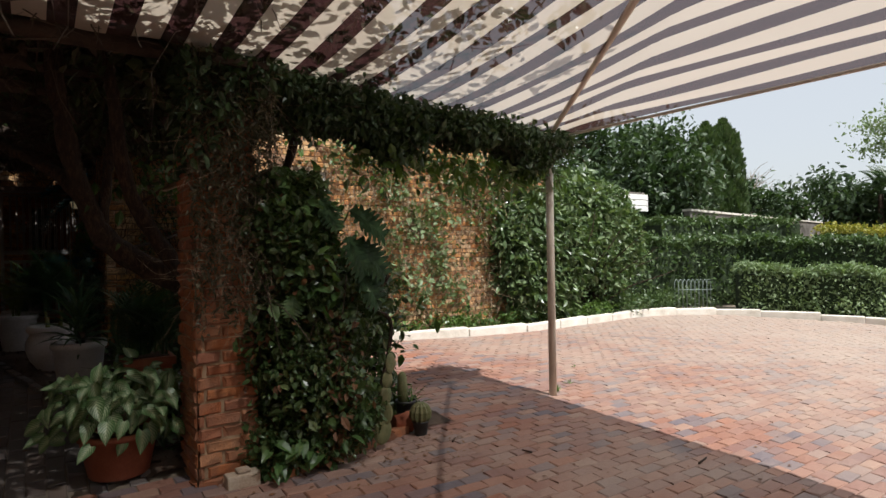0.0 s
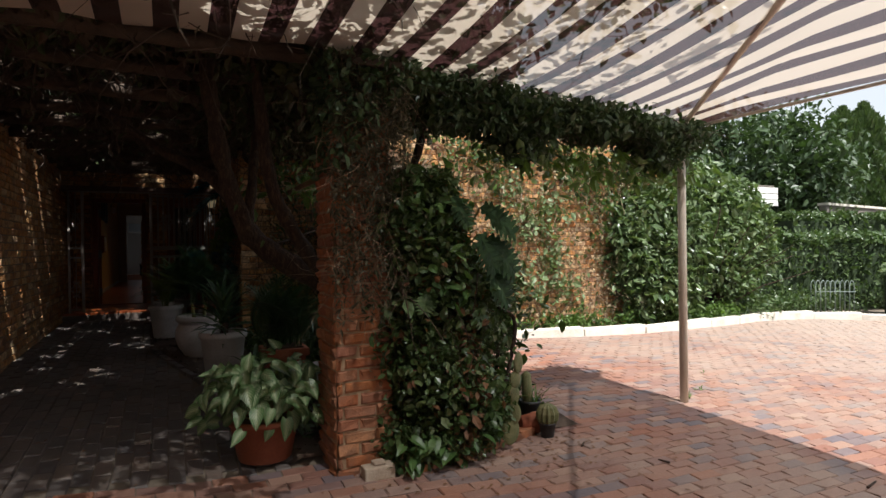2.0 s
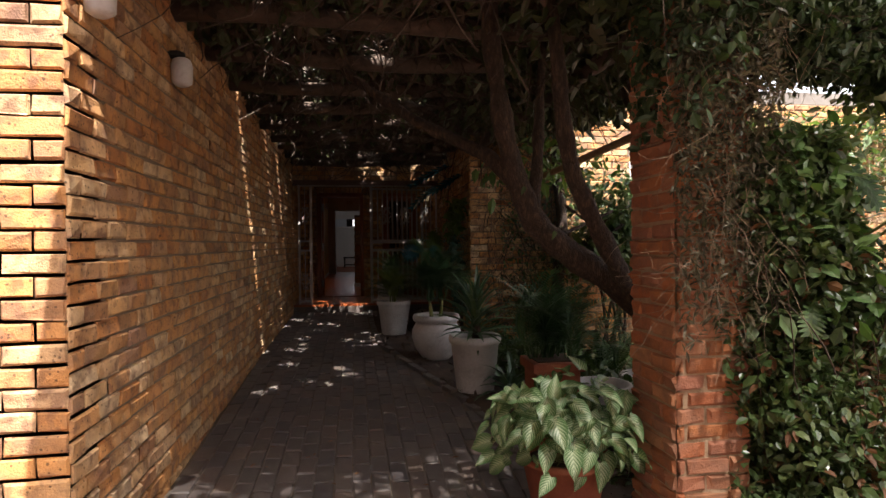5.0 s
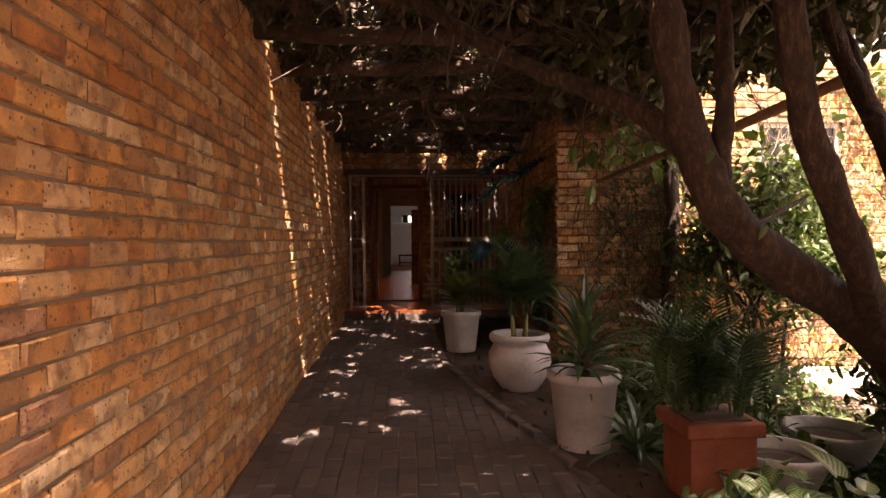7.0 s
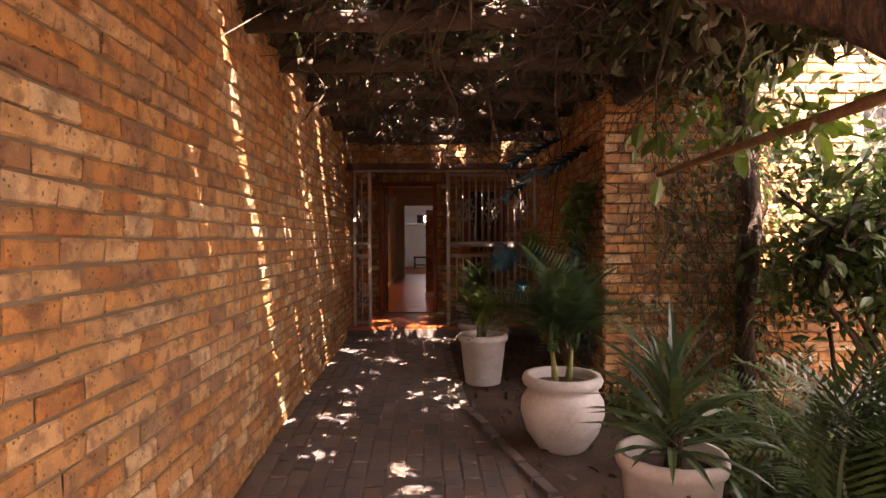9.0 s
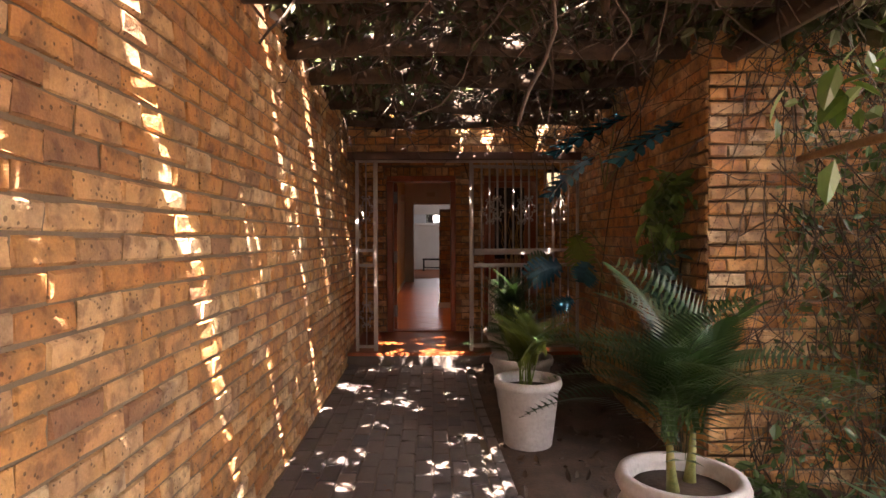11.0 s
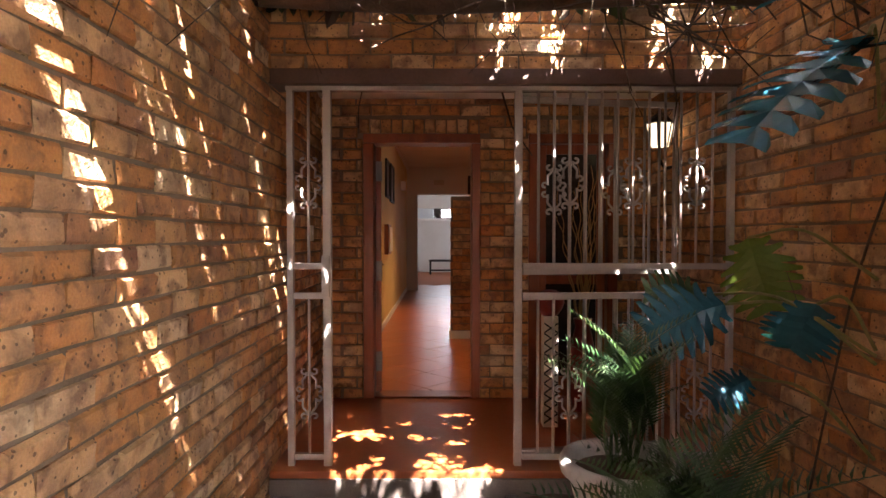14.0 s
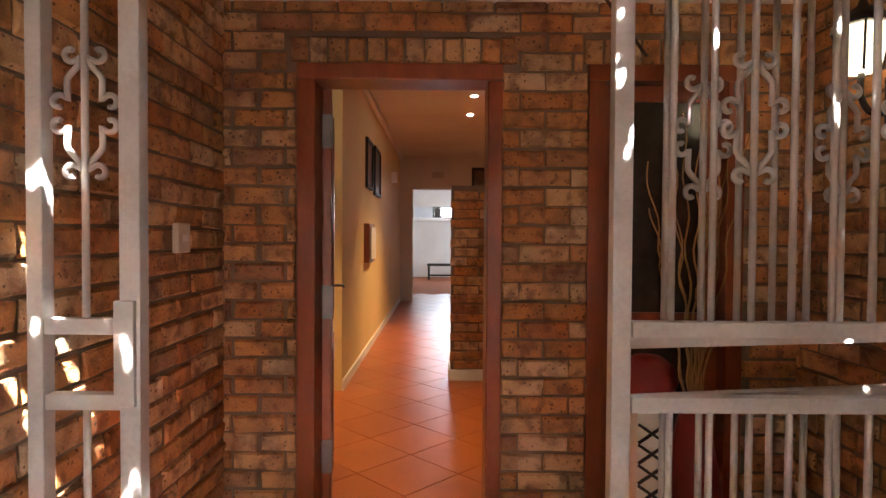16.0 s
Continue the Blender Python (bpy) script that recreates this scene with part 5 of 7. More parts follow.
def wall_creepers():
    v = thing("garden_wall_creeper", "sunlit creeper and dry stems climbing the brick wall", "creeper", (5.5, 8.95, 0.3))
    n = 9000
    x = rng.uniform(3.2, 8.6, n)
    z = rng.uniform(0.2, 3.5, n)
    dens = 0.5 + 0.5 * np.sin(x * 2.3 + 0.8 * np.sin(z * 2.5)) * np.sin(z * 1.9 + x)
    dens = np.clip(dens + (z - 2.6) * 0.5 + (x - 6.3) * 0.28, 0.06, 1)
    p = np.column_stack((x, 9.0 - np.abs(rng.normal(size=n)) * 0.09, z))[rng.random(n) < dens]
    half = rng.random(len(p)) < 0.5
    leaves_at("leaves", p[half], 0.09, LEAF_BRIGHT, v, kind="stuff", width=0.6)
    leaves_at("dark_leaves", p[~half], 0.09, LEAF_IVY, v, kind="stuff", width=0.6)
    k = 900
    st = np.column_stack((rng.uniform(3.0, 8.3, k), rng.uniform(8.88, 9.02, k), rng.uniform(0.2, 3.4, k)))
    twigs("dry_stem_mass", st, rng.normal(size=(k, 3)) * np.array((0.4, 0.1, 0.5)) + np.array((0, 0, -0.7)), rng.uniform(0.4, 1.3, k), rng.uniform(0.002, 0.006, k), STRAW, v, 0.25, 6, "stuff")
    p = np.column_stack((rng.uniform(3.3, 8.2, 2500), rng.uniform(8.8, 9.0, 2500), rng.uniform(0.15, 3.3, 2500)))
    leaves_at("dry_leaves", p, 0.06, LEAF_STRAW, v, kind="stuff")
    p = clumpy(1100, 5.0, 6.6, 8.9, 9.0, 0.7, 2.9, 40, 0.14)
    p[:, 1] = np.minimum(p[:, 1], 8.99)
    leaves_at("ivy_patch", p, 0.10, LEAF_PALE, v, kind="stuff", width=0.6)
    g = thing("bed_plants", "low green groundcover behind the white kerb", "groundcover", (6.5, 8.7, 0.15))
    p = clumpy(4200, 4.6, 11.0, 8.7, 9.0, 0.12, 0.3, 90, 0.12, 0.8)
    p[:, 1] = np.maximum(p[:, 1], 8.66)
    leaves_at("leaves", p, 0.08, LEAF_BRIGHT, g, kind="stuff")
    w = thing("corner_creeper", "dry creeper mat on the shaded brick wall", "creeper", (1.4, 9.0, 0.5))
    k = 520
    st = np.column_stack((rng.uniform(1.0, 2.3, k), rng.uniform(8.95, 9.02, k), rng.uniform(0.5, 3.2, k)))
    twigs("stem_mass", st, rng.normal(size=(k, 3)) * np.array((0.4, 0.1, 0.4)) + np.array((0, 0, -0.7)), rng.uniform(0.4, 1.4, k), rng.uniform(0.002, 0.006, k), TWIG, w, 0.25, 6, "stuff")
    p = np.column_stack((rng.uniform(1.2, 2.3, 1500), 9.0 - np.abs(rng.normal(size=1500)) * 0.06, rng.uniform(0.5, 3.3, 1500)))
    leaves_at("leaves", p, 0.06, LEAF_IVY, w, kind="stuff")
    part("trunk", tube(bmesh.new(), smooth_path([(2.0, 8.93, 0.25), (1.97, 8.95, 1.1), (2.02, 8.93, 1.9), (1.98, 8.95, 2.7), (2.0, 8.9, 3.3)]), 0.075, 10), BARK, w, "thick dark creeper stem")
    e = thing("shade_creeper", "blue-green leafy climber against the shaded wall", "creeper", (0.7, 9.3, 0.45))
    n = 620
    z = rng.uniform(0.75, 2.25, n)
    p = np.column_stack((0.66 + 0.05 * np.sin(z * 3) + rng.normal(size=n) * 0.05, 9.28 + 0.05 * np.sin(z * 4) + rng.normal(size=n) * 0.06, z))
    p[:, 0] = np.minimum(p[:, 0], 0.77)
    cut = z > 1.75
    leaves_at("leaves", p[~cut], 0.075, LEAF_CLIMB, e, kind="stuff", width=0.6)
    leaves_at("young_leaves", p[cut], 0.10, LEAF_BRIGHT, e, kind="stuff", width=0.5)
    st = np.column_stack((np.full(60, 0.72), rng.uniform(9.2, 9.5, 60), rng.uniform(0.4, 0.9, 60)))
    twigs("stem_mass", st, rng.normal(size=(60, 3)) * np.array((0.08, 0.15, 0.2)) + np.array((0, 0, 0.8)), rng.uniform(0.5, 1.5, 60), 0.005, TWIG, e, 0.12, 6, "stuff")
    st = np.column_stack((np.full(6, 0.775), rng.uniform(9.6, 11.2, 6), rng.uniform(0.5, 1.6, 6)))
    twigs("root_mass", st, rng.normal(size=(6, 3)) * np.array((0.01, 0.4, 0.3)) + np.array((0, 0, 0.7)), rng.uniform(0.4, 1.2, 6), 0.003, TWIG, e, 0.14, 6, "stuff")


wall_creepers()


# ---- plants ----
def frond(length, leaflets, width, arch=0.5, droop=0.6, bare=0.18):
    """A feather leaf of length 1 along x as a template, leaflets joined to the rib: verts, faces, uvs."""
    v, f = [], []
    rib = [0.0] + [bare + (1 - bare) * i / (leaflets - 1) for i in range(leaflets)]
    for t in rib:
        z, w = arch * t * (1 - t) * 1.6 - droop * t * t * 0.45, 0.011 * (1.15 - t)
        v += [(t, -w, z), (t, w, z + 0.003)]
    for i in range(leaflets):
        a = 2 * i
        f += [(a, a + 2, a + 3), (a, a + 3, a + 1)]
    for i, t in enumerate(rib[1:], 1):
        z = v[2 * i][2]
        ln = length * (math.sin(math.pi * (0.12 + 0.8 * t)) * 0.9 + 0.1)
        for s in (-1, 1):
            k, root = len(v), 2 * i + (s > 0)
            ax, ay, az = 0.55, s * 0.8, -0.12 - 0.2 * t
            v += [(t + ax * ln * 0.5 - width * 0.6, ay * ln * 0.5, z + az * ln * 0.3 + 0.012), (t + ax * ln * 0.5 + width * 0.6, ay * ln * 0.5, z + az * ln * 0.3 - 0.006), (t + ax * ln, ay * ln, z + az * ln)]
            f += [(root, k, k + 1), (k, k + 2, k + 1)]
    v = np.array(v)
    return v, np.array(f), np.zeros((len(v), 2))


def blade(width=0.09, arch=0.25):
    v, f = [], []
    for x, w in ((0, 0.5), (0.2, 0.9), (0.5, 1.0), (0.75, 0.7), (1.0, 0.02)):
        z = arch * x - arch * 1.3 * x * x
        v += [(x, -w * width / 2, z + 0.02 * w), (x, 0, z), (x, w * width / 2, z + 0.02 * w)]
    for i in range(4):
        a = 3 * i
        f += [(a, a + 3, a + 4), (a, a + 4, a + 1), (a + 1, a + 4, a + 5), (a + 1, a + 5, a + 2)]
    v = np.array(v)
    return v, np.array(f), np.column_stack((0.5 + v[:, 1] / width, v[:, 0]))


def rosette(n, lift, spread=0.25):
    """Directions that fan out round an upright axis; lift: how steeply they rise."""
    a = np.arange(n) * 2.39996 + rng.normal(size=n) * 0.15
    e = np.clip(lift + rng.normal(size=n) * spread, -0.4, 1.5)
    return np.column_stack((np.cos(a) * np.cos(e), np.sin(a) * np.cos(e), np.sin(e)))


UP = np.array((0.0, 0.0, 1.0))


def fan(name, template, at, n, lift, size, material, parent, spread=0.25, jitter=0.02, label=""):
    """Leaves as single parts: one mesh a leaf."""
    d = rosette(n, lift, spread)
    for k in range(n):
        p = np.array(at, dtype=float) + rng.normal(size=3) * jitter
        v, f, uv = scatter(template, p[None], d[k][None], (UP + rng.normal(size=3) * 0.08)[None], [size * rng.uniform(0.75, 1.15)])
        under(name, mesh_from(name, v, f, material, uv), parent, label if k == 0 else "")


def pot(parent, at, kind, r, h, material):
    x, y, z = at
    if kind == "bucket":
        prof = [(r * 0.70, 0), (r * 0.73, 0.01), (r * 0.93, h * 0.86), (r, h * 0.87), (r * 1.03, h * 0.93), (r, h), (r * 0.9, h), (r * 0.86, h * 0.9), (r * 0.84, h * 0.82)]
        fill = (r * 0.85, h * 0.84)
    elif kind == "jar":
        prof = [(r * 0.52, 0), (r * 0.6, 0.02), (r * 0.86, h * 0.25), (r * 1.0, h * 0.5), (r * 0.98, h * 0.66), (r * 0.86, h * 0.78), (r * 0.82, h * 0.83), (r * 0.93, h * 0.87), (r * 0.97, h * 0.93), (r * 0.92, h), (r * 0.80, h), (r * 0.74, h * 0.93), (r * 0.72, h * 0.84)]
        fill = (r * 0.73, h * 0.87)
    elif kind == "urn":
        prof = [(r * 0.42, 0), (r * 0.45, 0.03), (r * 0.5, h * 0.2), (r * 0.68, h * 0.55), (r * 0.88, h * 0.86), (r * 1.0, h * 0.9), (r * 1.02, h * 0.96), (r * 0.98, h), (r * 0.86, h), (r * 0.8, h * 0.88)]
        fill = (r * 0.8, h * 0.89)
    else:
        prof = [(r * 0.6, 0), (r * 0.75, h * 0.2), (r * 0.97, h * 0.75), (r, h * 0.95), (r * 0.97, h), (r * 0.86, h), (r * 0.8, h * 0.7)]
        fill = (r * 0.8, h * 0.72)
    part("pot", lathe(bmesh.new(), prof, at, 32), material, parent)
    part("soil", lathe(bmesh.new(), [(fill[0] * 1.02, -0.03), (fill[0], 0.0), (fill[0] * 0.4, 0.012)], (x, y, z + fill[1]), 20), SOIL, parent)
    return z + fill[1]


def palm_pot(x, y, kind, r, h, fronds, size, lift, stems, label, stem_h=0.35, leaf=0.34, material=None, base=None, green=None, droop=0.6, bare=0.18, leaf_w=0.027, loose=0.28):
    z = gz(x, y) + 0.012 if base is None else base
    p = thing("potted_palm", label, "potted plant", (x, y, z), "potted plants along the walkway")
    top = pot(p, (x, y, z), kind, r, h, material or POT_WHITE)
    t = frond(leaf, 28, leaf_w, 0.5, droop, bare)
    for k in range(stems):
        a = 6.28 * k / max(stems, 1) + 0.7
        ox, oy = (0.07 * math.cos(a), 0.07 * math.sin(a)) if stems > 1 else (0, 0)
        pts = [(x + ox * (1 + 0.5 * s), y + oy * (1 + 0.5 * s), top - 0.01 + stem_h * s) for s in (0, 0.33, 0.66, 1)]
        part("stem", tube(bmesh.new(), pts, [0.032, 0.022, 0.018, 0.012], 8), PALM_STEM, p, "green ringed stem")
        fan("frond", t, pts[-1], max(fronds // stems, 3), lift, size, green or LEAF_PALM, p, 0.3)
    if stems == 0:
        fan("frond", t, (x, y, top), fronds, lift, size, green or LEAF_PALM, p, loose, 0.035)
    return p


LEAF_PALM_YOUNG = leafy("young_palm_leaf", [(0.09, 0.13, 0.025), (0.13, 0.17, 0.04), (0.17, 0.20, 0.05)], 0.35, 0.35)
PALM_STEM = surface("palm_stem", [(0.10, 0.12, 0.03), (0.2, 0.2, 0.06), (0.28, 0.2, 0.09)], 0.6, 14, 60, bump=0.4)


def walkway_pots():
    # variegated plant in a terracotta pot by the pier
    x, y = 0.47, 4.66
    z = gz(x, y) + 0.012
    p = thing("potted_plant", "variegated light green leaves in a terracotta pot", "potted plant", (x, y, z))
    top = pot(p, (x, y, z), "bucket", 0.262, 0.31, TERRACOTTA)
    t = leaf_broad(0.70, True, 0.35)
    centre = np.array((x, y, top + 0.13))
    d = rosette(220, 0.5, 0.42)
    for k in range(220):
        e = d[k] / np.linalg.norm(d[k])
        base = centre + e * np.array((0.47, 0.42, 0.43)) * rng.uniform(0.55, 1.0)
        way = np.array((e[0], e[1], 0)) * 0.55 + np.array((0, 0, -0.62 + 0.5 * max(e[2], 0))) + rng.normal(size=3) * 0.45
        v, f, uv = scatter(t, base[None], way[None], (e + UP * 0.35 + np.array((-0.1, -0.35, 0)) + rng.normal(size=3) * 0.15)[None], [rng.uniform(0.10, 0.155)])
        under("leaf", mesh_from("leaf", v, f, LEAF_VARIEGATED, uv), p)
    n = 60
    st = np.tile(np.array((x, y, top)), (n, 1)) + rng.normal(size=(n, 3)) * np.array((0.05, 0.05, 0))
    twigs("stalk_mass", st, rosette(n, 0.9, 0.3), rng.uniform(0.2, 0.42, n), 0.004, PALM_STEM, p, 0.1, 4, "stuff")

    # sword-leaved plant
    x, y = 0.345, 6.61
    z = gz(x, y) + 0.012
    p = thing("potted_yucca", "sword-leaved plant in a whitewashed bucket-shaped pot", "potted plant", (x, y, z), "potted plants along the walkway")
    top = pot(p, (x, y, z), "bucket", 0.232, 0.50, POT_WHITE)
    part("stem", tube(bmesh.new(), [(x, y, top - 0.02), (x + 0.02, y, top + 0.12), (x + 0.01, y + 0.02, top + 0.26)], [0.04, 0.036, 0.03], 8), BARK, p)
    for lift, n, s, zz in ((0.1, 18, 0.42, 0.08), (0.5, 20, 0.46, 0.16), (0.9, 18, 0.46, 0.24), (1.25, 10, 0.42, 0.28)):
        fan("leaf", blade(0.10, 0.35), (x, y, top + zz), n, lift, s, LEAF_YUCCA, p, 0.15)

    palm_pot(0.18, 7.97, "jar", 0.278, 0.50, 34, 0.58, 0.95, 2, "palm with two stems in a round whitewashed jar", 0.24, leaf=0.42, droop=1.1, leaf_w=0.02)
    palm_pot(-0.19, 9.66, "bucket", 0.233, 0.47, 20, 0.52, 1.42, 0, "young feather palm in a tall whitewashed pot", leaf=0.26, green=LEAF_PALM_YOUNG, droop=1.0, bare=0.42, leaf_w=0.014, loose=0.08)
    palm_pot(-0.12, 10.42, "bucket", 0.26, 0.45, 34, 0.48, 1.1, 0, "bushy palm in a wide grey pot", leaf=0.34, droop=1.3, bare=0.3, leaf_w=0.018)
    palm_pot(-0.12, 11.15, "urn", 0.25, 0.55, 30, 0.56, 1.45, 0, "feather palm in a flared whitewashed urn", leaf=0.22, droop=0.8, bare=0.35, leaf_w=0.012, loose=0.07)

    # areca in a terracotta box, bowls
    x, y = 0.84, 5.95
    z = gz(x, y) + 0.01
    p = thing("planter_box", "bushy feather palm in a terracotta box", "planter", (x, y, z))
    part("pot", boxed(x - 0.18, x + 0.18, y - 0.17, y + 0.17, z, z + 0.42, bevel=0.015), TERRACOTTA, p)
    part("rim", boxed(x - 0.21, x + 0.21, y - 0.20, y + 0.20, z + 0.38, z + 0.455, bevel=0.012), TERRACOTTA, p)
    part("soil", boxed(x - 0.16, x + 0.16, y - 0.15, y + 0.15, z + 0.4555, z + 0.465), SOIL, p)
    for k in range(5):
        fan("frond", frond(0.28, 22, 0.02), (x - 0.12 + 0.06 * k, y + rng.normal() * 0.05, z + 0.45), 9, 1.15, 0.62, LEAF_PALM, p, 0.28)
    for x, y, r in ((1.3, 6.05, 0.26), (2.1, 6.7, 0.3)):
        z = gz(x, y) + 0.015
        p = thing("stone_bowl", "shallow whitewashed bowl planter standing on the soil", "bowl", (x, y, z), "bowls in the garden bed")
        pot(p, (x, y, z), "bowl", r, 0.24, POT_WHITE)
    x, y = 0.62, 6.38
    p = thing("strap_plant", "dark strap-leaved plant growing beside the pots", "plant", (x, y, gz(x, y)))
    for lift, n in ((0.15, 12), (0.5, 12), (0.9, 6)):
        fan("leaf", blade(0.11, 0.5), (x, y, gz(x, y) + 0.05), n, lift, 0.5, LEAF_YUCCA, p, 0.15)


walkway_pots()


def small_pots():
    x, y = 2.78, 4.36
    z = gz(x, y)
    p = thing("potted_cactus", "round spiny cactus in a small black pot", "potted cactus", (x, y, z))
    pot(p, (x, y, z), "bucket", 0.075, 0.13, PLASTIC_BLACK)
    bm = bmesh.new()
    n, rings = 24, []
    prof = [(0.055, 0.10), (0.085, 0.15), (0.09, 0.21), (0.07, 0.26), (0.03, 0.285)]
    for r, h in prof:
        rings.append([bm.verts.new((x + r * (1 + 0.1 * (-1) ** j) * math.cos(2 * math.pi * j / n), y + r * (1 + 0.1 * (-1) ** j) * math.sin(2 * math.pi * j / n), z + h)) for j in range(n)])
    for a, b in zip(rings, rings[1:]):
        for j in range(n):
            bm.faces.new((a[j], a[(j + 1) % n], b[(j + 1) % n], b[j]))
    bm.faces.new(rings[-1])
    part("cactus", bm, CACTUS, p)
    x, y = 2.88, 4.78
    z = gz(x, y)
    p = thing("column_cactus", "column cactus and grassy tuft in a dark pot", "potted cactus", (x, y, z))
    pot(p, (x, y, z), "bucket", 0.10, 0.2, PLASTIC_BLACK)
    part("cactus", tube(bmesh.new(), [(x - 0.03, y, z + 0.1), (x - 0.03, y, z + 0.3), (x - 0.035, y, z + 0.44), (x - 0.035, y, z + 0.47)], [0.045, 0.05, 0.042, 0.015], 10), CACTUS, p)
    fan("leaf", blade(0.05, 0.4), (x + 0.05, y - 0.04, z + 0.15), 18, 0.8, 0.22, LEAF_BRIGHT, p, 0.3)
    x, y = 2.60, 4.53
    p = thing("fallen_pot", "terracotta pot lying on its side", "pot", (x, y, gz(x, y)))
    bm = lathe(bmesh.new(), [(0.06, 0), (0.085, 0.14), (0.095, 0.15), (0.095, 0.18), (0.08, 0.18), (0.07, 0.05)], (0, 0, 0), 20)
    bmesh.ops.transform(bm, matrix=Matrix.Translation((x, y, gz(x, y) + 0.092)) @ Matrix.Rotation(radians(97), 4, "Y") @ Matrix.Rotation(0.4, 4, "Z"), verts=bm.verts[:])
    part("pot", bm, TERRACOTTA, p)
    p = thing("prickly_pear", "young prickly pear growing at the bush's edge", "cactus", (2.2, 4.25, 0.1))
    for cx, cz, rr in ((2.36, 0.58, 0.06), (2.39, 0.71, 0.07), (2.34, 0.45, 0.07), (2.32, 0.31, 0.08), (2.31, 0.17, 0.09)):
        bm = bmesh.new()
        bmesh.ops.create_uvsphere(bm, u_segments=14, v_segments=9, radius=1.0)
        bmesh.ops.transform(bm, matrix=Matrix.Translation((cx, 4.2, cz)) @ Matrix.Rotation(rng.uniform(-0.5, 0.5), 4, "Z") @ Matrix.Diagonal((rr, 0.02, rr * 1.25, 1)), verts=bm.verts[:])
        part("pad", bm, CACTUS, p)
    p = thing("arrowhead_plant", "low broad-leaved plant spreading at the pier's foot", "plant", (1.55, 3.98, 0.05))
    for k in range(30):
        x, y = 1.28 + rng.uniform(0, 0.75), 3.92 + rng.uniform(0, 0.2)
        z = gz(x, y) + rng.uniform(0.05, 0.34)
        v, f, uv = scatter(leaf_broad(0.62, True, 0.3), np.array((x, y, z))[None], np.array((rng.normal() * 1.0, -0.8, rng.uniform(-0.6, 0.3)))[None], (UP + np.array((rng.normal() * 0.3, -0.6, 0)))[None], [rng.uniform(0.09, 0.15)])
        under("leaf", mesh_from("leaf", v, f, LEAF_ARROW, uv), p)
    n = 46
    st = np.column_stack((rng.uniform(1.3, 2.0, n), np.full(n, 4.08), np.full(n, 0.03)))
    twigs("stalk_mass", st, rng.normal(size=(n, 3)) * 0.2 + np.array((0, -0.4, 1.0)), rng.uniform(0.1, 0.34, n), 0.004, PALM_STEM, p, 0.1, 4, "stuff")
    p = thing("philodendron", "large cut-leaved philodendron at the edge of the creeper", "plant", (2.05, 4.3, 0.3))
    for x, y, z, wx, wz, s, m in ((1.96, 4.02, 1.95, 0.9, -0.5, 0.36, LEAF_PHILO), (2.02, 4.05, 1.72, 0.75, -0.7, 0.38, LEAF_PHILO), (2.0, 4.0, 1.50, 0.7, -0.9, 0.34, LEAF_PHILO), (1.9, 3.95, 1.75, 0.5, -0.9, 0.34, LEAF_PHILO), (1.7, 3.98, 2.02, 0.3, -0.5, 0.26, LEAF_PHILO), (1.92, 4.02, 1.25, 0.3, -1.0, 0.2, LEAF_ARROW), (1.5, 3.98, 1.35, -0.2, -1.0, 0.18, LEAF_ARROW)):
        v, f, uv = scatter(leaf_monstera(), np.array((x, y, z))[None], np.array((wx, -0.35, wz))[None], np.array((0.2, -0.8, 0.6))[None], [s])
        under("leaf", mesh_from("leaf", v, f, m, uv), p)
        part("stalk", tube(bmesh.new(), smooth_path([(1.9, 4.3, 0.5), ((1.9 + x) / 2, 4.3, (z + 1.0) / 2 + 0.1), (x, y, z)]), 0.008, 6), PALM_STEM, p)


small_pots()


def monstera():
    p = thing("monstera", "climbing monstera with blue-green cut leaves on the brick wall", "plant", (0.68, 11.2, 0.45))
    part("stem", tube(bmesh.new(), smooth_path([(0.68, 11.3, 0.44), (0.75, 11.2, 1.2), (0.77, 11.0, 1.9), (0.76, 10.6, 2.5), (0.77, 10.0, 2.9)]), 0.005, 8), TWIG, p)
    for (x, y, z), w, s, m in (((0.746, 10.300, 2.840), (-0.97, 0.00, -0.25), 0.73, LEAF_MONSTERA), ((0.754, 9.300, 2.590), (-0.95, 0.00, -0.32), 0.53, LEAF_MONSTERA), ((0.60, 10.800, 2.575), (-0.88, 0.00, -0.48), 0.58, LEAF_MONSTERA),
                               ((0.46, 11.5, 1.57), (-0.95, -0.1, -0.22), 0.40, LEAF_MONSTERA), ((0.62, 11.6, 1.88), (0.08, -0.32, -0.9), 0.38, LEAF_MONSTERA_NEW), ((0.40, 11.62, 1.60), (-0.85, 0.0, 0.16), 0.27, LEAF_PALM), ((0.62, 11.08, 1.62), (-0.12, 0.5, -0.85), 0.30, LEAF_MONSTERA), ((0.58, 11.5, 1.22), (-0.85, -0.2, -0.3), 0.22, LEAF_MONSTERA)):
        side = np.array((-0.65, -0.6, 0.35)) if m is LEAF_MONSTERA_NEW else np.array((-0.15, -0.75, 0.6)) if z < 2 else np.array((-0.1, -0.22, 0.95))
        v, f, uv = scatter(leaf_monstera(), np.array((x, y, z))[None], np.array(w)[None], side[None], [s])
        under("leaf", mesh_from("leaf", v, f, m, uv), p, "young yellow-green leaf" if m is LEAF_MONSTERA_NEW else "")
        part("stalk", tube(bmesh.new(), smooth_path([(0.72, 10.9, min(z - 0.15, 2.3)), ((x + 0.72) / 2, (y + 10.9) / 2, z + 0.03), (x, y, z)]), 0.007, 6), PALM_STEM, p)


monstera()


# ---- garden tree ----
# bark for one limb, with the sunlight on it put into the colour
LIT_BARK = surface("lit_bark", [(0.16, 0.09, 0.05), (0.30, 0.18, 0.10), (0.40, 0.27, 0.16)], 0.85, 9, 50, bump=0.8)


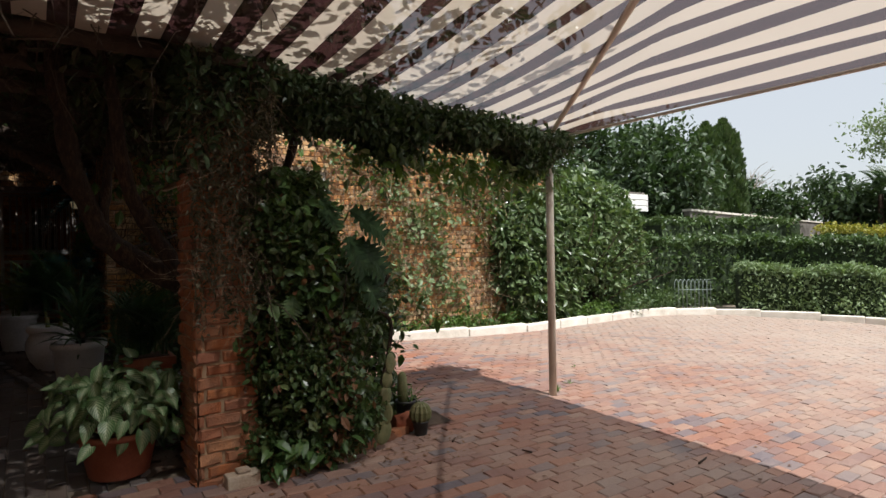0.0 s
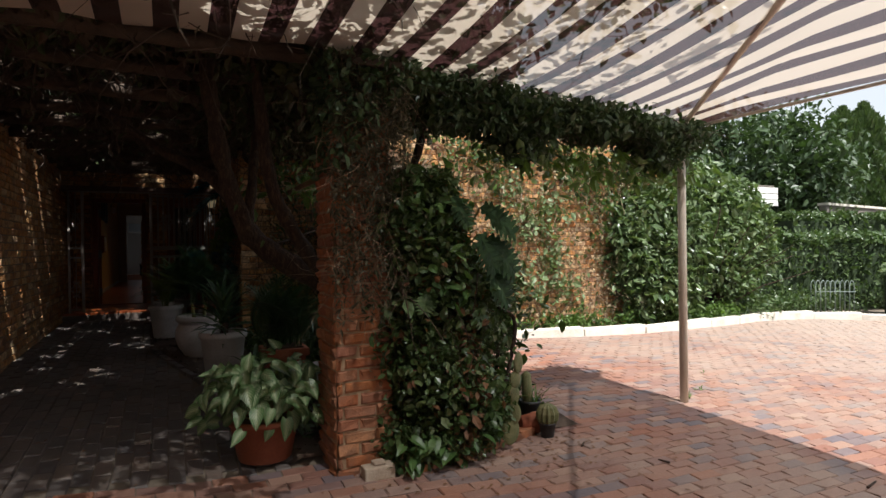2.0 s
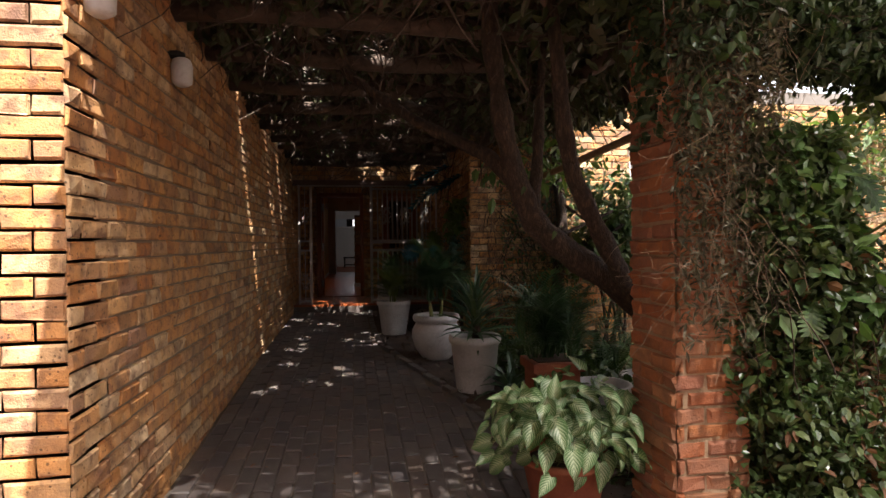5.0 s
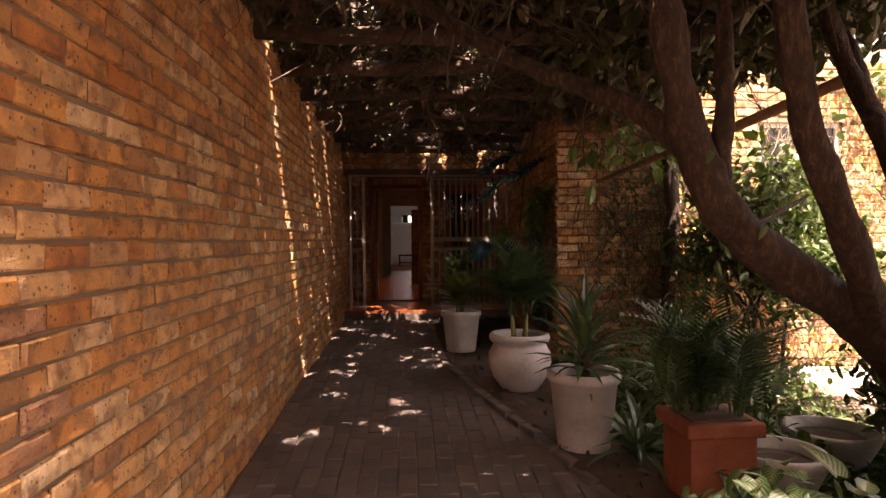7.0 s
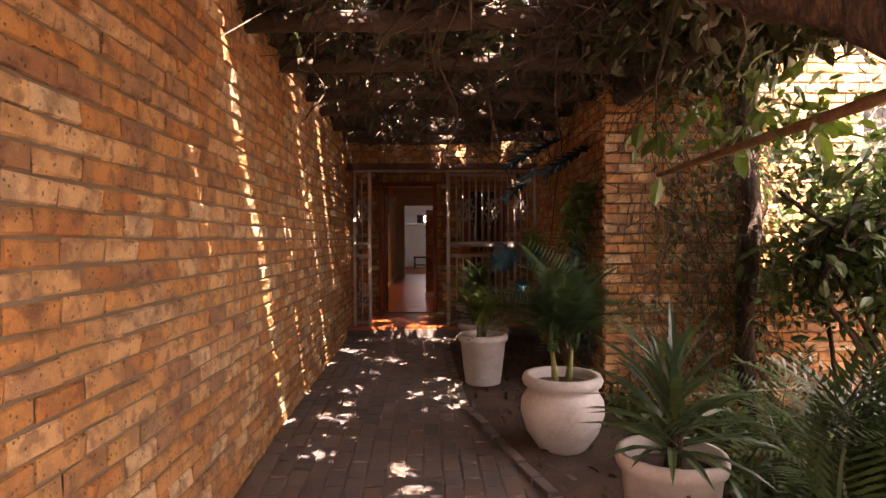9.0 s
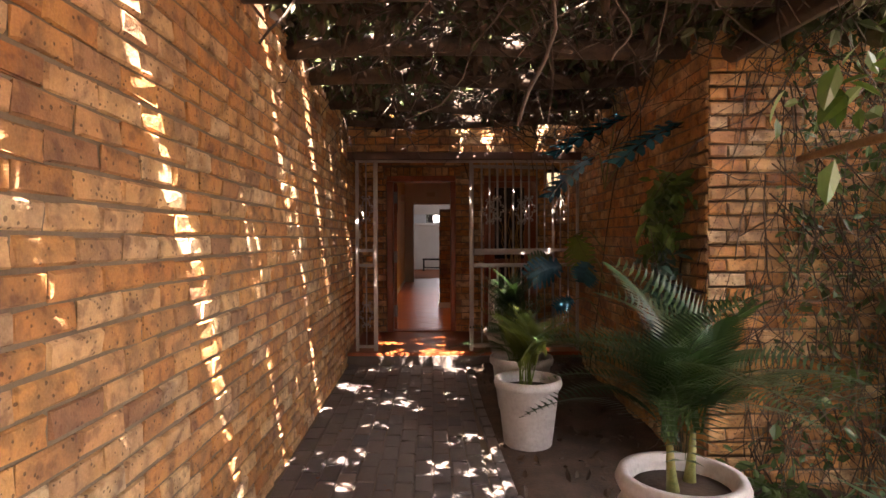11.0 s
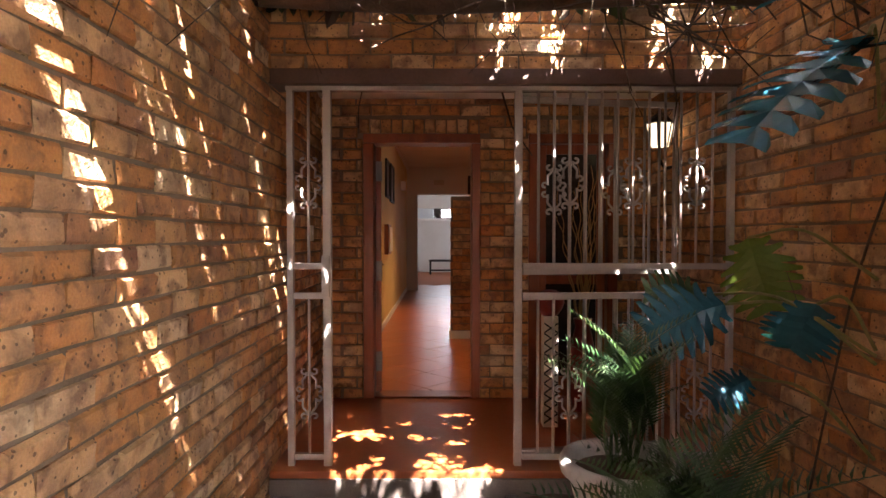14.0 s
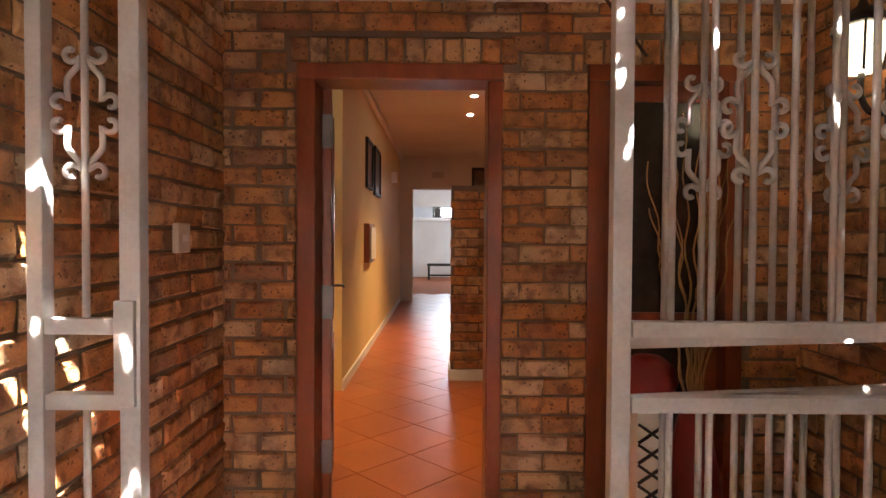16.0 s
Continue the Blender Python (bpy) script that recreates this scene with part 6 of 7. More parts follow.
def garden_tree():
    t = thing("garden_tree", "old crooked tree with rough bark over the walkway", "tree", (1.95, 5.35, 0.1))
    trunk = smooth_path([(2.0, 5.4, 0.02), (1.62, 5.28, 0.75), (1.15, 5.16, 1.27), (0.72, 5.09, 1.55), (0.45, 5.06, 1.76), (0.33, 5.08, 2.03), (0.22, 5.05, 2.42), (0.12, 5.0, 3.2), (0.15, 4.95, 4.0)], 12)
    k = len(trunk)
    part("trunk", bark_tube(trunk, [0.118 - 0.072 * i / k + 0.006 * math.sin(i * 0.8) for i in range(k)]), BARK, t)
    limbs = [([(0.36, 5.07, 1.98), (0.20, 5.28, 2.22), (0.035, 5.49, 2.36), (-0.35, 5.75, 2.62), (-0.8, 5.95, 2.98)], 0.062), ([(0.42, 5.06, 1.82), (0.47, 5.12, 2.25), (0.52, 5.2, 2.7), (0.62, 5.3, 3.6)], 0.045),
             ([(1.15, 5.16, 1.25), (0.86, 4.92, 1.62), (0.58, 4.80, 2.1), (0.48, 4.77, 2.8), (0.40, 4.72, 3.5)], 0.07), ([(1.62, 5.9, 2.55), (1.22, 6.5, 2.36), (1.12, 7.5, 2.30), (1.13, 8.7, 2.27)], 0.036), ([(1.62, 5.28, 0.8), (1.75, 5.7, 1.9), (1.6, 5.9, 2.6), (1.3, 5.9, 3.2), (1.1, 6.3, 3.9)], 0.07),
             ([(0.45, 5.1, 1.7), (0.75, 5.4, 1.72), (1.3, 5.8, 1.9)], 0.018), ([(1.65, 5.8, 2.3), (1.9, 6.3, 2.9), (2.0, 6.9, 3.7)], 0.05), ([(1.7, 5.5, 1.6), (1.9, 5.0, 2.6), (2.0, 4.9, 3.6)], 0.05)]
    for pts, r in limbs:
        q = smooth_path(pts, 10 if r > 0.04 else 5)
        size = [r * (1 - 0.5 * i / len(q)) for i in range(len(q))]
        part("limb", bark_tube(q, size, 20) if r > 0.04 else tube(bmesh.new(), q, size, 10), LIT_BARK if r == 0.036 else BARK, t)
    n = 700
    st = np.column_stack((rng.uniform(0.3, 2.2, n), rng.uniform(4.7, 8.3, n), rng.uniform(2.9, 4.3, n)))
    twigs("twig_mass", st, directions(n), rng.uniform(0.3, 0.9, n), rng.uniform(0.003, 0.009, n), BARK, t, 0.25, 5, "stuff")
    p = clumpy(70000, 0.4, 1.85, 4.4, 7.9, 3.1, 4.6, 190, 0.24, 0.6)
    p = p[p[:, 2] > 2.85]
    # further clumps added to keep daylight off the bed and wall
    q = clumpy(26000, 1.5, 2.5, 4.6, 7.0, 3.2, 4.4, 80, 0.22, 0.6)
    p = np.vstack((p, q[q[:, 2] > 3.0]))
    q = clumpy(16000, 0.7, 1.75, 7.4, 8.9, 3.05, 4.1, 60, 0.2, 0.6)
    p = np.vstack((p, q[q[:, 2] > 2.95]))
    leaves_at("crown", p, 0.11, LEAF_VINE, t, kind="stuff", down=0.5)
    p = clumpy(220, 0.8, 1.9, 7.0, 8.4, 2.4, 2.9, 18, 0.12, 0.7)
    leaves_at("low_leaves", p, 0.11, LEAF_BRIGHT, t, kind="stuff", down=0.8)
    for x, y, z in ((0.33, 5.02, 2.0), (0.52, 5.0, 1.72)):
        v, f, uv = scatter(leaf_broad(0.5), np.array((x, y - 0.07, z))[None], np.array((-0.4, -0.2, -0.8))[None], np.array((0, -1.0, 0.3))[None], [0.055])
        under("climber_leaf", mesh_from("climber_leaf", v, f, LEAF_IVY, uv), t)


garden_tree()


def garden_shrubs():
    s = thing("garden_shrub", "leafy shrub with bare stems in front of the sunlit wall", "shrub", (2.55, 8.2, 0.4))
    p = clumpy(6200, 2.05, 3.3, 7.9, 8.6, 1.2, 2.3, 50, 0.15)
    leaves_at("foliage", p, 0.09, LEAF_IVY, s, kind="stuff")
    for k in range(9):
        x, y = 2.5 + rng.normal() * 0.2, 8.2 + rng.normal() * 0.12
        part("stem", tube(bmesh.new(), smooth_path([(x, y, 0.3), (x + rng.normal() * 0.1, y, 0.9), (x + rng.normal() * 0.25, y, 1.5), (x + rng.normal() * 0.4, y, 2.1)]), 0.018, 6), BARK, s)
    # hidden shrub, added as a screen against light from the yard
    e = thing("screen_shrub", "unseen dense shrub added to keep yard light off the walkway", "shrub", (2.6, 5.6, 0.2))
    p = clumpy(8000, 2.3, 2.8, 4.9, 6.6, 0.3, 1.3, 50, 0.15)
    leaves_at("foliage", p, 0.09, LEAF_IVY, e, kind="stuff")
    for k in range(7):
        x, y = 2.6 + rng.normal() * 0.12, 4.9 + 0.25 * k
        part("stem", tube(bmesh.new(), smooth_path([(x, y, 0.05), (x + rng.normal() * 0.08, y, 0.9), (x + rng.normal() * 0.1, y, 1.1), (x + rng.normal() * 0.1, y, 1.4)]), 0.02, 6), BARK, e)
    b = thing("palm_clump", "feather palm clump growing in the garden bed", "shrub", (2.0, 7.2, 0.3))
    for x, y in ((1.95, 7.2), (1.5, 7.7), (2.6, 6.6), (1.3, 7.0), (2.3, 5.9)):
        fan("frond", frond(0.3, 20, 0.024), (x, y, gz(x, y) + 0.1), 11, 0.75, 0.75, LEAF_PALM, b, 0.3, 0.04)
    u = thing("undergrowth", "mixed low leaves and dry litter under the tree", "groundcover", (1.8, 6.5, 0.2))
    n = 7000
    p = np.column_stack((rng.uniform(0.75, 3.1, n), rng.uniform(4.8, 8.9, n), np.zeros(n)))
    p[:, 2] = ground_z(p[:, 0], p[:, 1]) + 0.03 + np.abs(rng.normal(size=n)) * 0.13 * np.clip(np.sin(p[:, 0] * 5) * np.sin(p[:, 1] * 4) + 0.4, 0.1, 1.4)
    leaves_at("leaves", p, 0.085, LEAF_HEDGE, u, kind="stuff")
    n = 1800
    p = np.column_stack((rng.uniform(-0.4, 3.1, n), rng.uniform(4.6, 11.9, n), np.zeros(n)))
    p = p[(p[:, 0] > np.interp(p[:, 1], EDGE_Y, EDGE_X) + 0.03) & ((p[:, 1] < 8.9) | (p[:, 0] < 0.7))]
    p[:, 2] = ground_z(p[:, 0], p[:, 1]) + 0.045
    leaves_at("dry_litter", p, 0.06, LEAF_DRY, u, kind="stuff")
    g = thing("bank_shrub", "large glossy green shrub beyond the kerb", "shrub", (10.0, 9.5, 0.2))
    n = 30000
    a, e = rng.uniform(0, 6.283, n), np.arcsin(rng.uniform(-0.75, 1, n))
    r = rng.uniform(0.72, 1.04, n) * (1 + 0.10 * np.sin(a * 5) * np.sin(e * 6))
    p = np.column_stack((10.1 + 2.55 * r * np.cos(a) * np.cos(e), 9.55 + 1.0 * r * np.sin(a) * np.cos(e), 1.75 + 1.6 * r * np.sin(e)))
    p = p[(p[:, 2] > 0.3) & ((p[:, 0] > 9.1) | (p[:, 1] < 8.98))]
    n = 12000
    a, e = rng.uniform(0, 6.283, n), np.arcsin(rng.uniform(-0.85, 1, n))
    r = rng.uniform(0.6, 1.04, n) * (1 + 0.10 * np.sin(a * 4) * np.sin(e * 5))
    q = np.column_stack((8.75 + 1.3 * r * np.cos(a) * np.cos(e), 8.82 + 0.42 * r * np.sin(a) * np.cos(e), 1.45 + 1.45 * r * np.sin(e)))
    p = np.vstack((p, q[(q[:, 2] > 0.25) & (q[:, 1] < 8.98)]))
    # three leaves in ten take a paler colour in place of sunlight
    sunny = rng.random(len(p)) < 0.3
    leaves_at("foliage", p[~sunny], 0.15, LEAF_HEDGE, g, kind="stuff", width=0.42)
    leaves_at("pale_foliage", p[sunny], 0.15, LEAF_PALE, g, kind="stuff", width=0.42)
    m = 160
    st = np.column_stack((rng.uniform(9.2, 11, m), rng.uniform(9.2, 10, m), np.full(m, 0.05)))
    twigs("stem_mass", st, rng.normal(size=(m, 3)) * 0.3 + np.array((0, 0, 1.0)), rng.uniform(1.2, 2.6, m), 0.02, BARK, g, 0.15, 6, "stuff")


garden_shrubs()


def hedge(name, label, path, width, height, n, size, material, base=0.05):
    h = thing(name, label, "hedge", (*path[0], gz(*path[0])))
    pts = [np.array(p, dtype=float) for p in path]
    seg = np.concatenate(([0], np.cumsum([np.linalg.norm(b - a) for a, b in zip(pts, pts[1:])])))
    px, py = [p[0] for p in pts], [p[1] for p in pts]
    s = rng.uniform(0, seg[-1], n)
    face = rng.random(n)
    across = np.where(face < 0.45, rng.uniform(-1, 1, n), np.where(face < 0.9, -1, 1)) * width / 2
    up = np.where(face < 0.45, 1.0, rng.uniform(0.02, 1, n))
    c = np.column_stack((np.interp(s, seg, px), np.interp(s, seg, py)))
    d = np.column_stack((np.interp(s + 0.1, seg, px), np.interp(s + 0.1, seg, py))) - np.column_stack((np.interp(s - 0.1, seg, px), np.interp(s - 0.1, seg, py)))
    d /= np.linalg.norm(d, axis=1, keepdims=True) + 1e-9
    nrm = np.column_stack((-d[:, 1], d[:, 0]))
    z0 = ground_z(c[:, 0], c[:, 1])
    rough = 0.06 * np.sin(s * 3.1) + 0.04 * np.sin(s * 7.7)
    p = np.column_stack((c + nrm * -(across[:, None] + 0.0), z0 + base + (height - base) * up + rough * up)) + rng.normal(size=(n, 3)) * 0.055
    leaves_at("foliage", p, size, material, h, kind="stuff")
    # no branches: solid near-black boxes that paint in the hedge's inner shade
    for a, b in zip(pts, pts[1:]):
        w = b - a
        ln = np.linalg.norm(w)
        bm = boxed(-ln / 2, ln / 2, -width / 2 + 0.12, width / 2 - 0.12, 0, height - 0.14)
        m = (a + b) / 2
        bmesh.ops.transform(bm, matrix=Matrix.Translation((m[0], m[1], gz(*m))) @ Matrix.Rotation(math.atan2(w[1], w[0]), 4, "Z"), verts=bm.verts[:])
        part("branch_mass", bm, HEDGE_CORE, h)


hedge("hedge", "tall clipped green hedge round the yard", [(11.6, 10.6), (14.0, 10.6), (17.4, 9.4), (19.4, 6.0), (20.0, 1.0)], 1.3, 1.86, 44000, 0.11, LEAF_HEDGE)
hedge("hedge_low", "low pale green clipped hedge behind the kerb", [(15.5, 8.35), (16.5, 7.0), (17.2, 5.5)], 1.0, 1.12, 14000, 0.09, LEAF_PALE)
hedge("shrub_row", "rounded clipped shrubs behind the hedge", [(17.0, 12.4), (19.4, 12.0), (22.6, 10.4)], 1.8, 2.55, 9000, 0.13, LEAF_HEDGE)
hedge("golden_shrub", "golden-leaved shrub behind the hedge", [(21.4, 8.7), (23.0, 7.0)], 1.3, 2.2, 3500, 0.11, LEAF_YELLOW)
g = thing("bank_plants", "weedy groundcover along the far kerb", "groundcover", (12.5, 9.3, 0))
p = clumpy(2600, 10.8, 15.2, 8.9, 9.9, 0.0, 0.35, 110, 0.16, 0.7)
leaves_at("leaves", p, 0.09, LEAF_HEDGE, g, kind="stuff")
p = clumpy(1500, 15.0, 16.6, 4.2, 8.0, -0.1, 0.2, 60, 0.16, 0.7)
p = p[p[:, 0] > 15.75]
leaves_at("weeds", p, 0.08, LEAF_PALE, g, kind="stuff")


def hoop_railing():
    r = thing("hoop_railing", "low grey-green hooped garden railing", "railing", (14.2, 8.9, -0.1))
    for k in range(9):
        a, b = np.array((13.7, 9.05)) + np.array((0.13, -0.035)) * k, np.array((13.7, 9.05)) + np.array((0.13, -0.035)) * (k + 0.9)
        z = gz(*a)
        m = (a + b) / 2
        part("hoop", tube(bmesh.new(), [(*a, z), (*a, z + 0.72), (*(a * 0.8 + b * 0.2), z + 0.79), (*m, z + 0.82), (*(a * 0.2 + b * 0.8), z + 0.79), (*b, z + 0.72), (*b, z)], 0.009, 6), RAIL_GREEN, r)
    part("rail", tube(bmesh.new(), [(13.7, 9.05, gz(13.7, 9) + 0.55), (14.9, 8.72, gz(14.9, 8.7) + 0.55)], 0.009, 6), RAIL_GREEN, r)


hoop_railing()


# ---- far things ----
def far_tree(name, label, x, y, z0, height, crown_r, crown_z, n, size, material, flat=0.8, clumps=60, limb=6):
    t = thing(name, label, "tree", (x, y, z0), "trees beyond the yard")
    tr = [(x + 0.1 * math.sin(k), y, z0 + (crown_z - z0 + 0.3) * k / 5) for k in range(6)]
    part("trunk", tube(bmesh.new(), tr, [0.035 * height * (1 - 0.1 * k) for k in range(6)], 10), BARK, t)
    for k in range(limb):
        a = k * 2.4
        part("limb", tube(bmesh.new(), smooth_path([tr[4], (x + crown_r * 0.35 * math.cos(a), y + crown_r * 0.35 * math.sin(a), crown_z + 0.25 * (height - crown_z)), (x + crown_r * 0.75 * math.cos(a), y + crown_r * 0.75 * math.sin(a), crown_z + 0.55 * (height + z0 - crown_z))], 4), 0.012 * height, 6), BARK, t)
    mid, half = (crown_z + height + z0) / 2, (height + z0 - crown_z) / 2
    c = rng.normal(size=(clumps, 3))
    c /= np.linalg.norm(c, axis=1, keepdims=True)
    c *= rng.uniform(0.35, 1.0, (clumps, 1)) ** 0.6
    c = c * np.array((crown_r, crown_r, half)) * np.array((1, 1, 1)) + np.array((x, y, mid))
    p = c[rng.integers(0, clumps, n)] + rng.normal(size=(n, 3)) * crown_r * 0.16 * np.array((1, 1, flat))
    leaves_at("crown", p, size, material, t, kind="stuff")


def cypress(x, y, z0, height, r):
    t = thing("cypress", "dense pointed cypress tree", "tree", (x, y, z0), "trees beyond the yard")
    part("trunk", tube(bmesh.new(), [(x, y, z0), (x, y, z0 + 2), (x, y, z0 + height * 0.7)], [0.2, 0.16, 0.05], 8), BARK, t)
    for dx, hh in ((-0.45, 0.98), (0.5, 1.0)):
        n = 9000
        h = rng.uniform(0.04, 1, n) ** 0.9
        a = rng.uniform(0, 6.283, n)
        rad = r * 0.78 * np.sin(np.clip(0.25 + 0.75 * (1 - h) ** 0.75, 0, 1) * math.pi / 2) * np.where(h > 0.9, (1 - h) * 10, 1) * (1 + 0.1 * np.sin(a * 6 + h * 30))
        rr = rad * rng.uniform(0.75, 1.0, n)
        p = np.column_stack((x + dx * 0.9 + rr * np.cos(a), y + rr * np.sin(a) - dx * 0.6, z0 + h * height * hh))
        me = mesh_from("crown", *scatter(leaf_simple(0.4), p, np.column_stack((np.cos(a) * 0.3, np.sin(a) * 0.3, np.ones(n))) + rng.normal(size=(n, 3)) * 0.25, directions(n), rng.uniform(0.2, 0.42, n))[:2], LEAF_HEDGE)
        under("crown", me, t, kind="stuff")


G = -0.15
far_tree("leafy_tree", "broad dark green tree behind the shrubs", 19.4, 15.2, G, 6.9, 3.1, 1.6, 13000, 0.24, LEAF_DARK)
far_tree("leafy_tree", "light green tree beside the white roof", 13.9, 15.8, G, 5.7, 1.4, 1.6, 8000, 0.19, LEAF_HEDGE)
far_tree("leafy_tree", "broad dark green tree behind the shrubs", 24.5, 17.0, G, 6.4, 2.4, 1.2, 8000, 0.25, LEAF_DARK)
cypress(33.4, 19.3, G, 9.0, 1.75)
far_tree("acacia", "airy flat-topped acacia against the sky", 38.6, 9.3, G, 10.2, 3.9, 5.2, 8000, 0.2, LEAF_PALE, 0.4, 46, 9)
for k, (x, y, h, r) in enumerate(((40, 20.0, 6.0, 2.6), (44, 18.4, 6.6, 3.2), (46, 16.0, 5.6, 3.0), (47, 13.6, 5.8, 3.0), (46, 11.0, 5.5, 3.0))):
    far_tree("distant_tree", "rounded dark tree in the distance", x, y, G, h, r, 0.8, 3600, 0.36, LEAF_DARK)
t = thing("bare_tree", "thin bare tree in the distance", "tree", (42, 21.5, G), "trees beyond the yard")
part("trunk", tube(bmesh.new(), [(42, 21.5, G), (42.1, 21.5, 3), (42, 21.5, 6.4)], [0.12, 0.08, 0.02], 6), GREY_STONE, t)
n = 220
st = np.column_stack((42 + rng.normal(size=n) * 0.2, 21.5 + rng.normal(size=n) * 0.2, rng.uniform(2.5, 6.0, n)))
twigs("branch_mass", st, rng.normal(size=(n, 3)) + np.array((0, 0, 1.0)), rng.uniform(0.6, 1.8, n), 0.025, GREY_STONE, t, 0.2, 5, "stuff")
for x, y in ((42.5, 13.4), (44.0, 14.4)):
    t = thing("distant_palm", "small palm in the distance", "tree", (x, y, G), "trees beyond the yard")
    part("trunk", tube(bmesh.new(), [(x, y, G), (x, y, 4.6)], [0.2, 0.16], 8), BARK, t)
    fan("frond", frond(0.3, 18, 0.05), (x, y, 4.6), 18, 0.5, 1.8, LEAF_DARK, t, 0.4, 0.05)

w = thing("boundary_wall", "grey boundary wall with a pale coping", "wall", (17.7, 11.3, G))
way = math.atan2(19.0 - 12.4, 51 - 19.6)
ln = math.hypot(51 - 19.6, 19.0 - 12.4)
for name, a, b, c, d, m in (("wall", -0.1, 0.1, 0.0, 3.0, GREY_RENDER), ("coping", -0.16, 0.16, 3.001, 3.08, KERB_PAINT)):
    bm = boxed(0, ln, a, b, c, d)
    bmesh.ops.transform(bm, matrix=Matrix.Translation((19.6, 12.4, G)) @ Matrix.Rotation(way, 4, "Z"), verts=bm.verts[:])
    part(name, bm, m, w)
h = thing("garden_building", "low outbuilding with a white slatted fascia", "building", (14.0, 11.9, G))
part("wall", boxed(12.4, 15.3, 12.0, 14.0, G, 2.68), GREY_RENDER, h)
part("roof", boxed(12.1, 15.75, 11.40, 14.3, 3.23, 3.28), GREY_RENDER, h)
for k in range(3):
    part("fascia", boxed(12.1, 15.78, 11.34, 11.40, 2.69 + 0.18 * k, 2.855 + 0.18 * k, bevel=0.01), ROOF_WHITE, h)
    part("fascia", boxed(15.781, 15.83, 11.34, 14.3, 2.69 + 0.18 * k, 2.855 + 0.18 * k), ROOF_WHITE, h)
part("roof_deck", boxed(12.1, 15.77, 11.41, 14.3, 2.685, 3.22), GREY_RENDER, h)


# fallen leaves, sticks and weeds on the paving
def litter():
    l = thing("leaf_litter", "fallen dry leaves scattered on the paving", "leaf litter", (2.5, 4.0, 0.02))
    n = 260
    p = np.vstack((np.column_stack((rng.normal(2.3, 0.7, n), rng.normal(4.1, 0.35, n), np.zeros(n))), np.column_stack((rng.uniform(-1.7, 6.5, n), rng.uniform(0.5, 8.3, n), np.zeros(n))), np.column_stack((rng.uniform(-1.7, -0.3, 90), rng.uniform(5, 11.8, 90), np.zeros(90)))))
    p[:, 2] = ground_z(p[:, 0], p[:, 1]) + 0.012
    n = len(p)
    ways = rng.normal(size=(n, 3)) * np.array((1, 1, 0.05))
    me = mesh_from("leaves", *scatter(leaf_simple(0.5), p, ways, np.tile(UP, (n, 1)) + rng.normal(size=(n, 3)) * 0.12, rng.uniform(0.018, 0.05, n))[:2], LEAF_RUST)
    under("leaves", me, l, kind="stuff")
    for x, y, a, ln in ((4.25, 2.62, 0.2, 0.16), (3.3, 3.5, 1.9, 0.09), (2.9, 4.05, 0.7, 0.1)):
        s = thing("stick", "short dry stick lying on the brick paving", "stick", (x, y, gz(x, y)), "sticks on the paving")
        part("wood", tube(bmesh.new(), [(x, y, gz(x, y) + 0.01), (x + ln * math.cos(a), y + ln * math.sin(a), gz(x, y) + 0.012)], [0.009, 0.006], 6), BARK, s)
    for x, y, s in ((4.92, 4.78, 0.09), (5.35, 5.0, 0.07), (6.1, 5.6, 0.05)):
        w = thing("weed_tuft", "small green weed growing between the pavers", "weed", (x, y, gz(x, y)), "weeds in the paving")
        fan("leaf", blade(0.16, 0.4), (x, y, gz(x, y)), 12, 0.7, s, LEAF_BRIGHT, w, 0.3, 0.012)


litter()

# ---- pieces laid last: bricks, pavers, tiles ----
def lay_pavers(name, label, x0, x1, y0, y1, material, along_x, inside, single, singles=300):
    floor_ob = tagged(new(name), label, "paving", kind="structure")
    rows = []
    lx, ly = (0.222, 0.108) if along_x else (0.108, 0.222)
    px, py = lx + 0.006, ly + 0.006
    j = 0
    y = y0
    while y < y1:
        x = x0 + ((px / 2) * (j % 2) if along_x else 0)
        i = 0
        while x < x1:
            yy = y + (0 if along_x else (py / 2) * (i % 2))
            if inside(x, yy):
                z = gz(x, yy) + random.gauss(0, 0.0018)
                dx, dy = (gz(x + 0.1, yy) - gz(x - 0.1, yy)) / 0.2, (gz(x, yy + 0.1) - gz(x, yy - 0.1)) / 0.2
                up = Vector((-dx, -dy, 1)).normalized()
                turn = random.gauss(0, 0.012) + (0 if along_x else math.pi / 2)
                ax = Vector((math.cos(turn), math.sin(turn), 0))
                ax = (ax - up * ax.dot(up)).normalized()
                m = Matrix((ax, -up, (-up).cross(ax) * -1)).transposed().to_4x4()
                m[0][2], m[1][2], m[2][2] = ax.cross(-up)
                m.translation = Vector((x, yy, z - 0.02))
                rows.append((m, 0.222, 0.108, 0.022, single(x, yy)))
            x += px
            i += 1
        y += py
        j += 1
    lay_blocks(floor_ob, "paver", rows, material, singles, "paving_rest")


def walk_edge(y):
    return float(np.interp(y, EDGE_Y, EDGE_X))


KERB = [(3.2, 8.95), (4.9, 8.72), (6.55, 8.45), (7.9, 8.35), (10.7, 8.65), (12.2, 8.8), (14.2, 7.95), (15.6, 5.6), (16.0, 2.5), (16.0, -2.0)]
KERB_PATH = smooth_path([(x, y, 0) for x, y in KERB], 6)
KX, KY = np.array([p.x for p in KERB_PATH]), np.array([p.y for p in KERB_PATH])


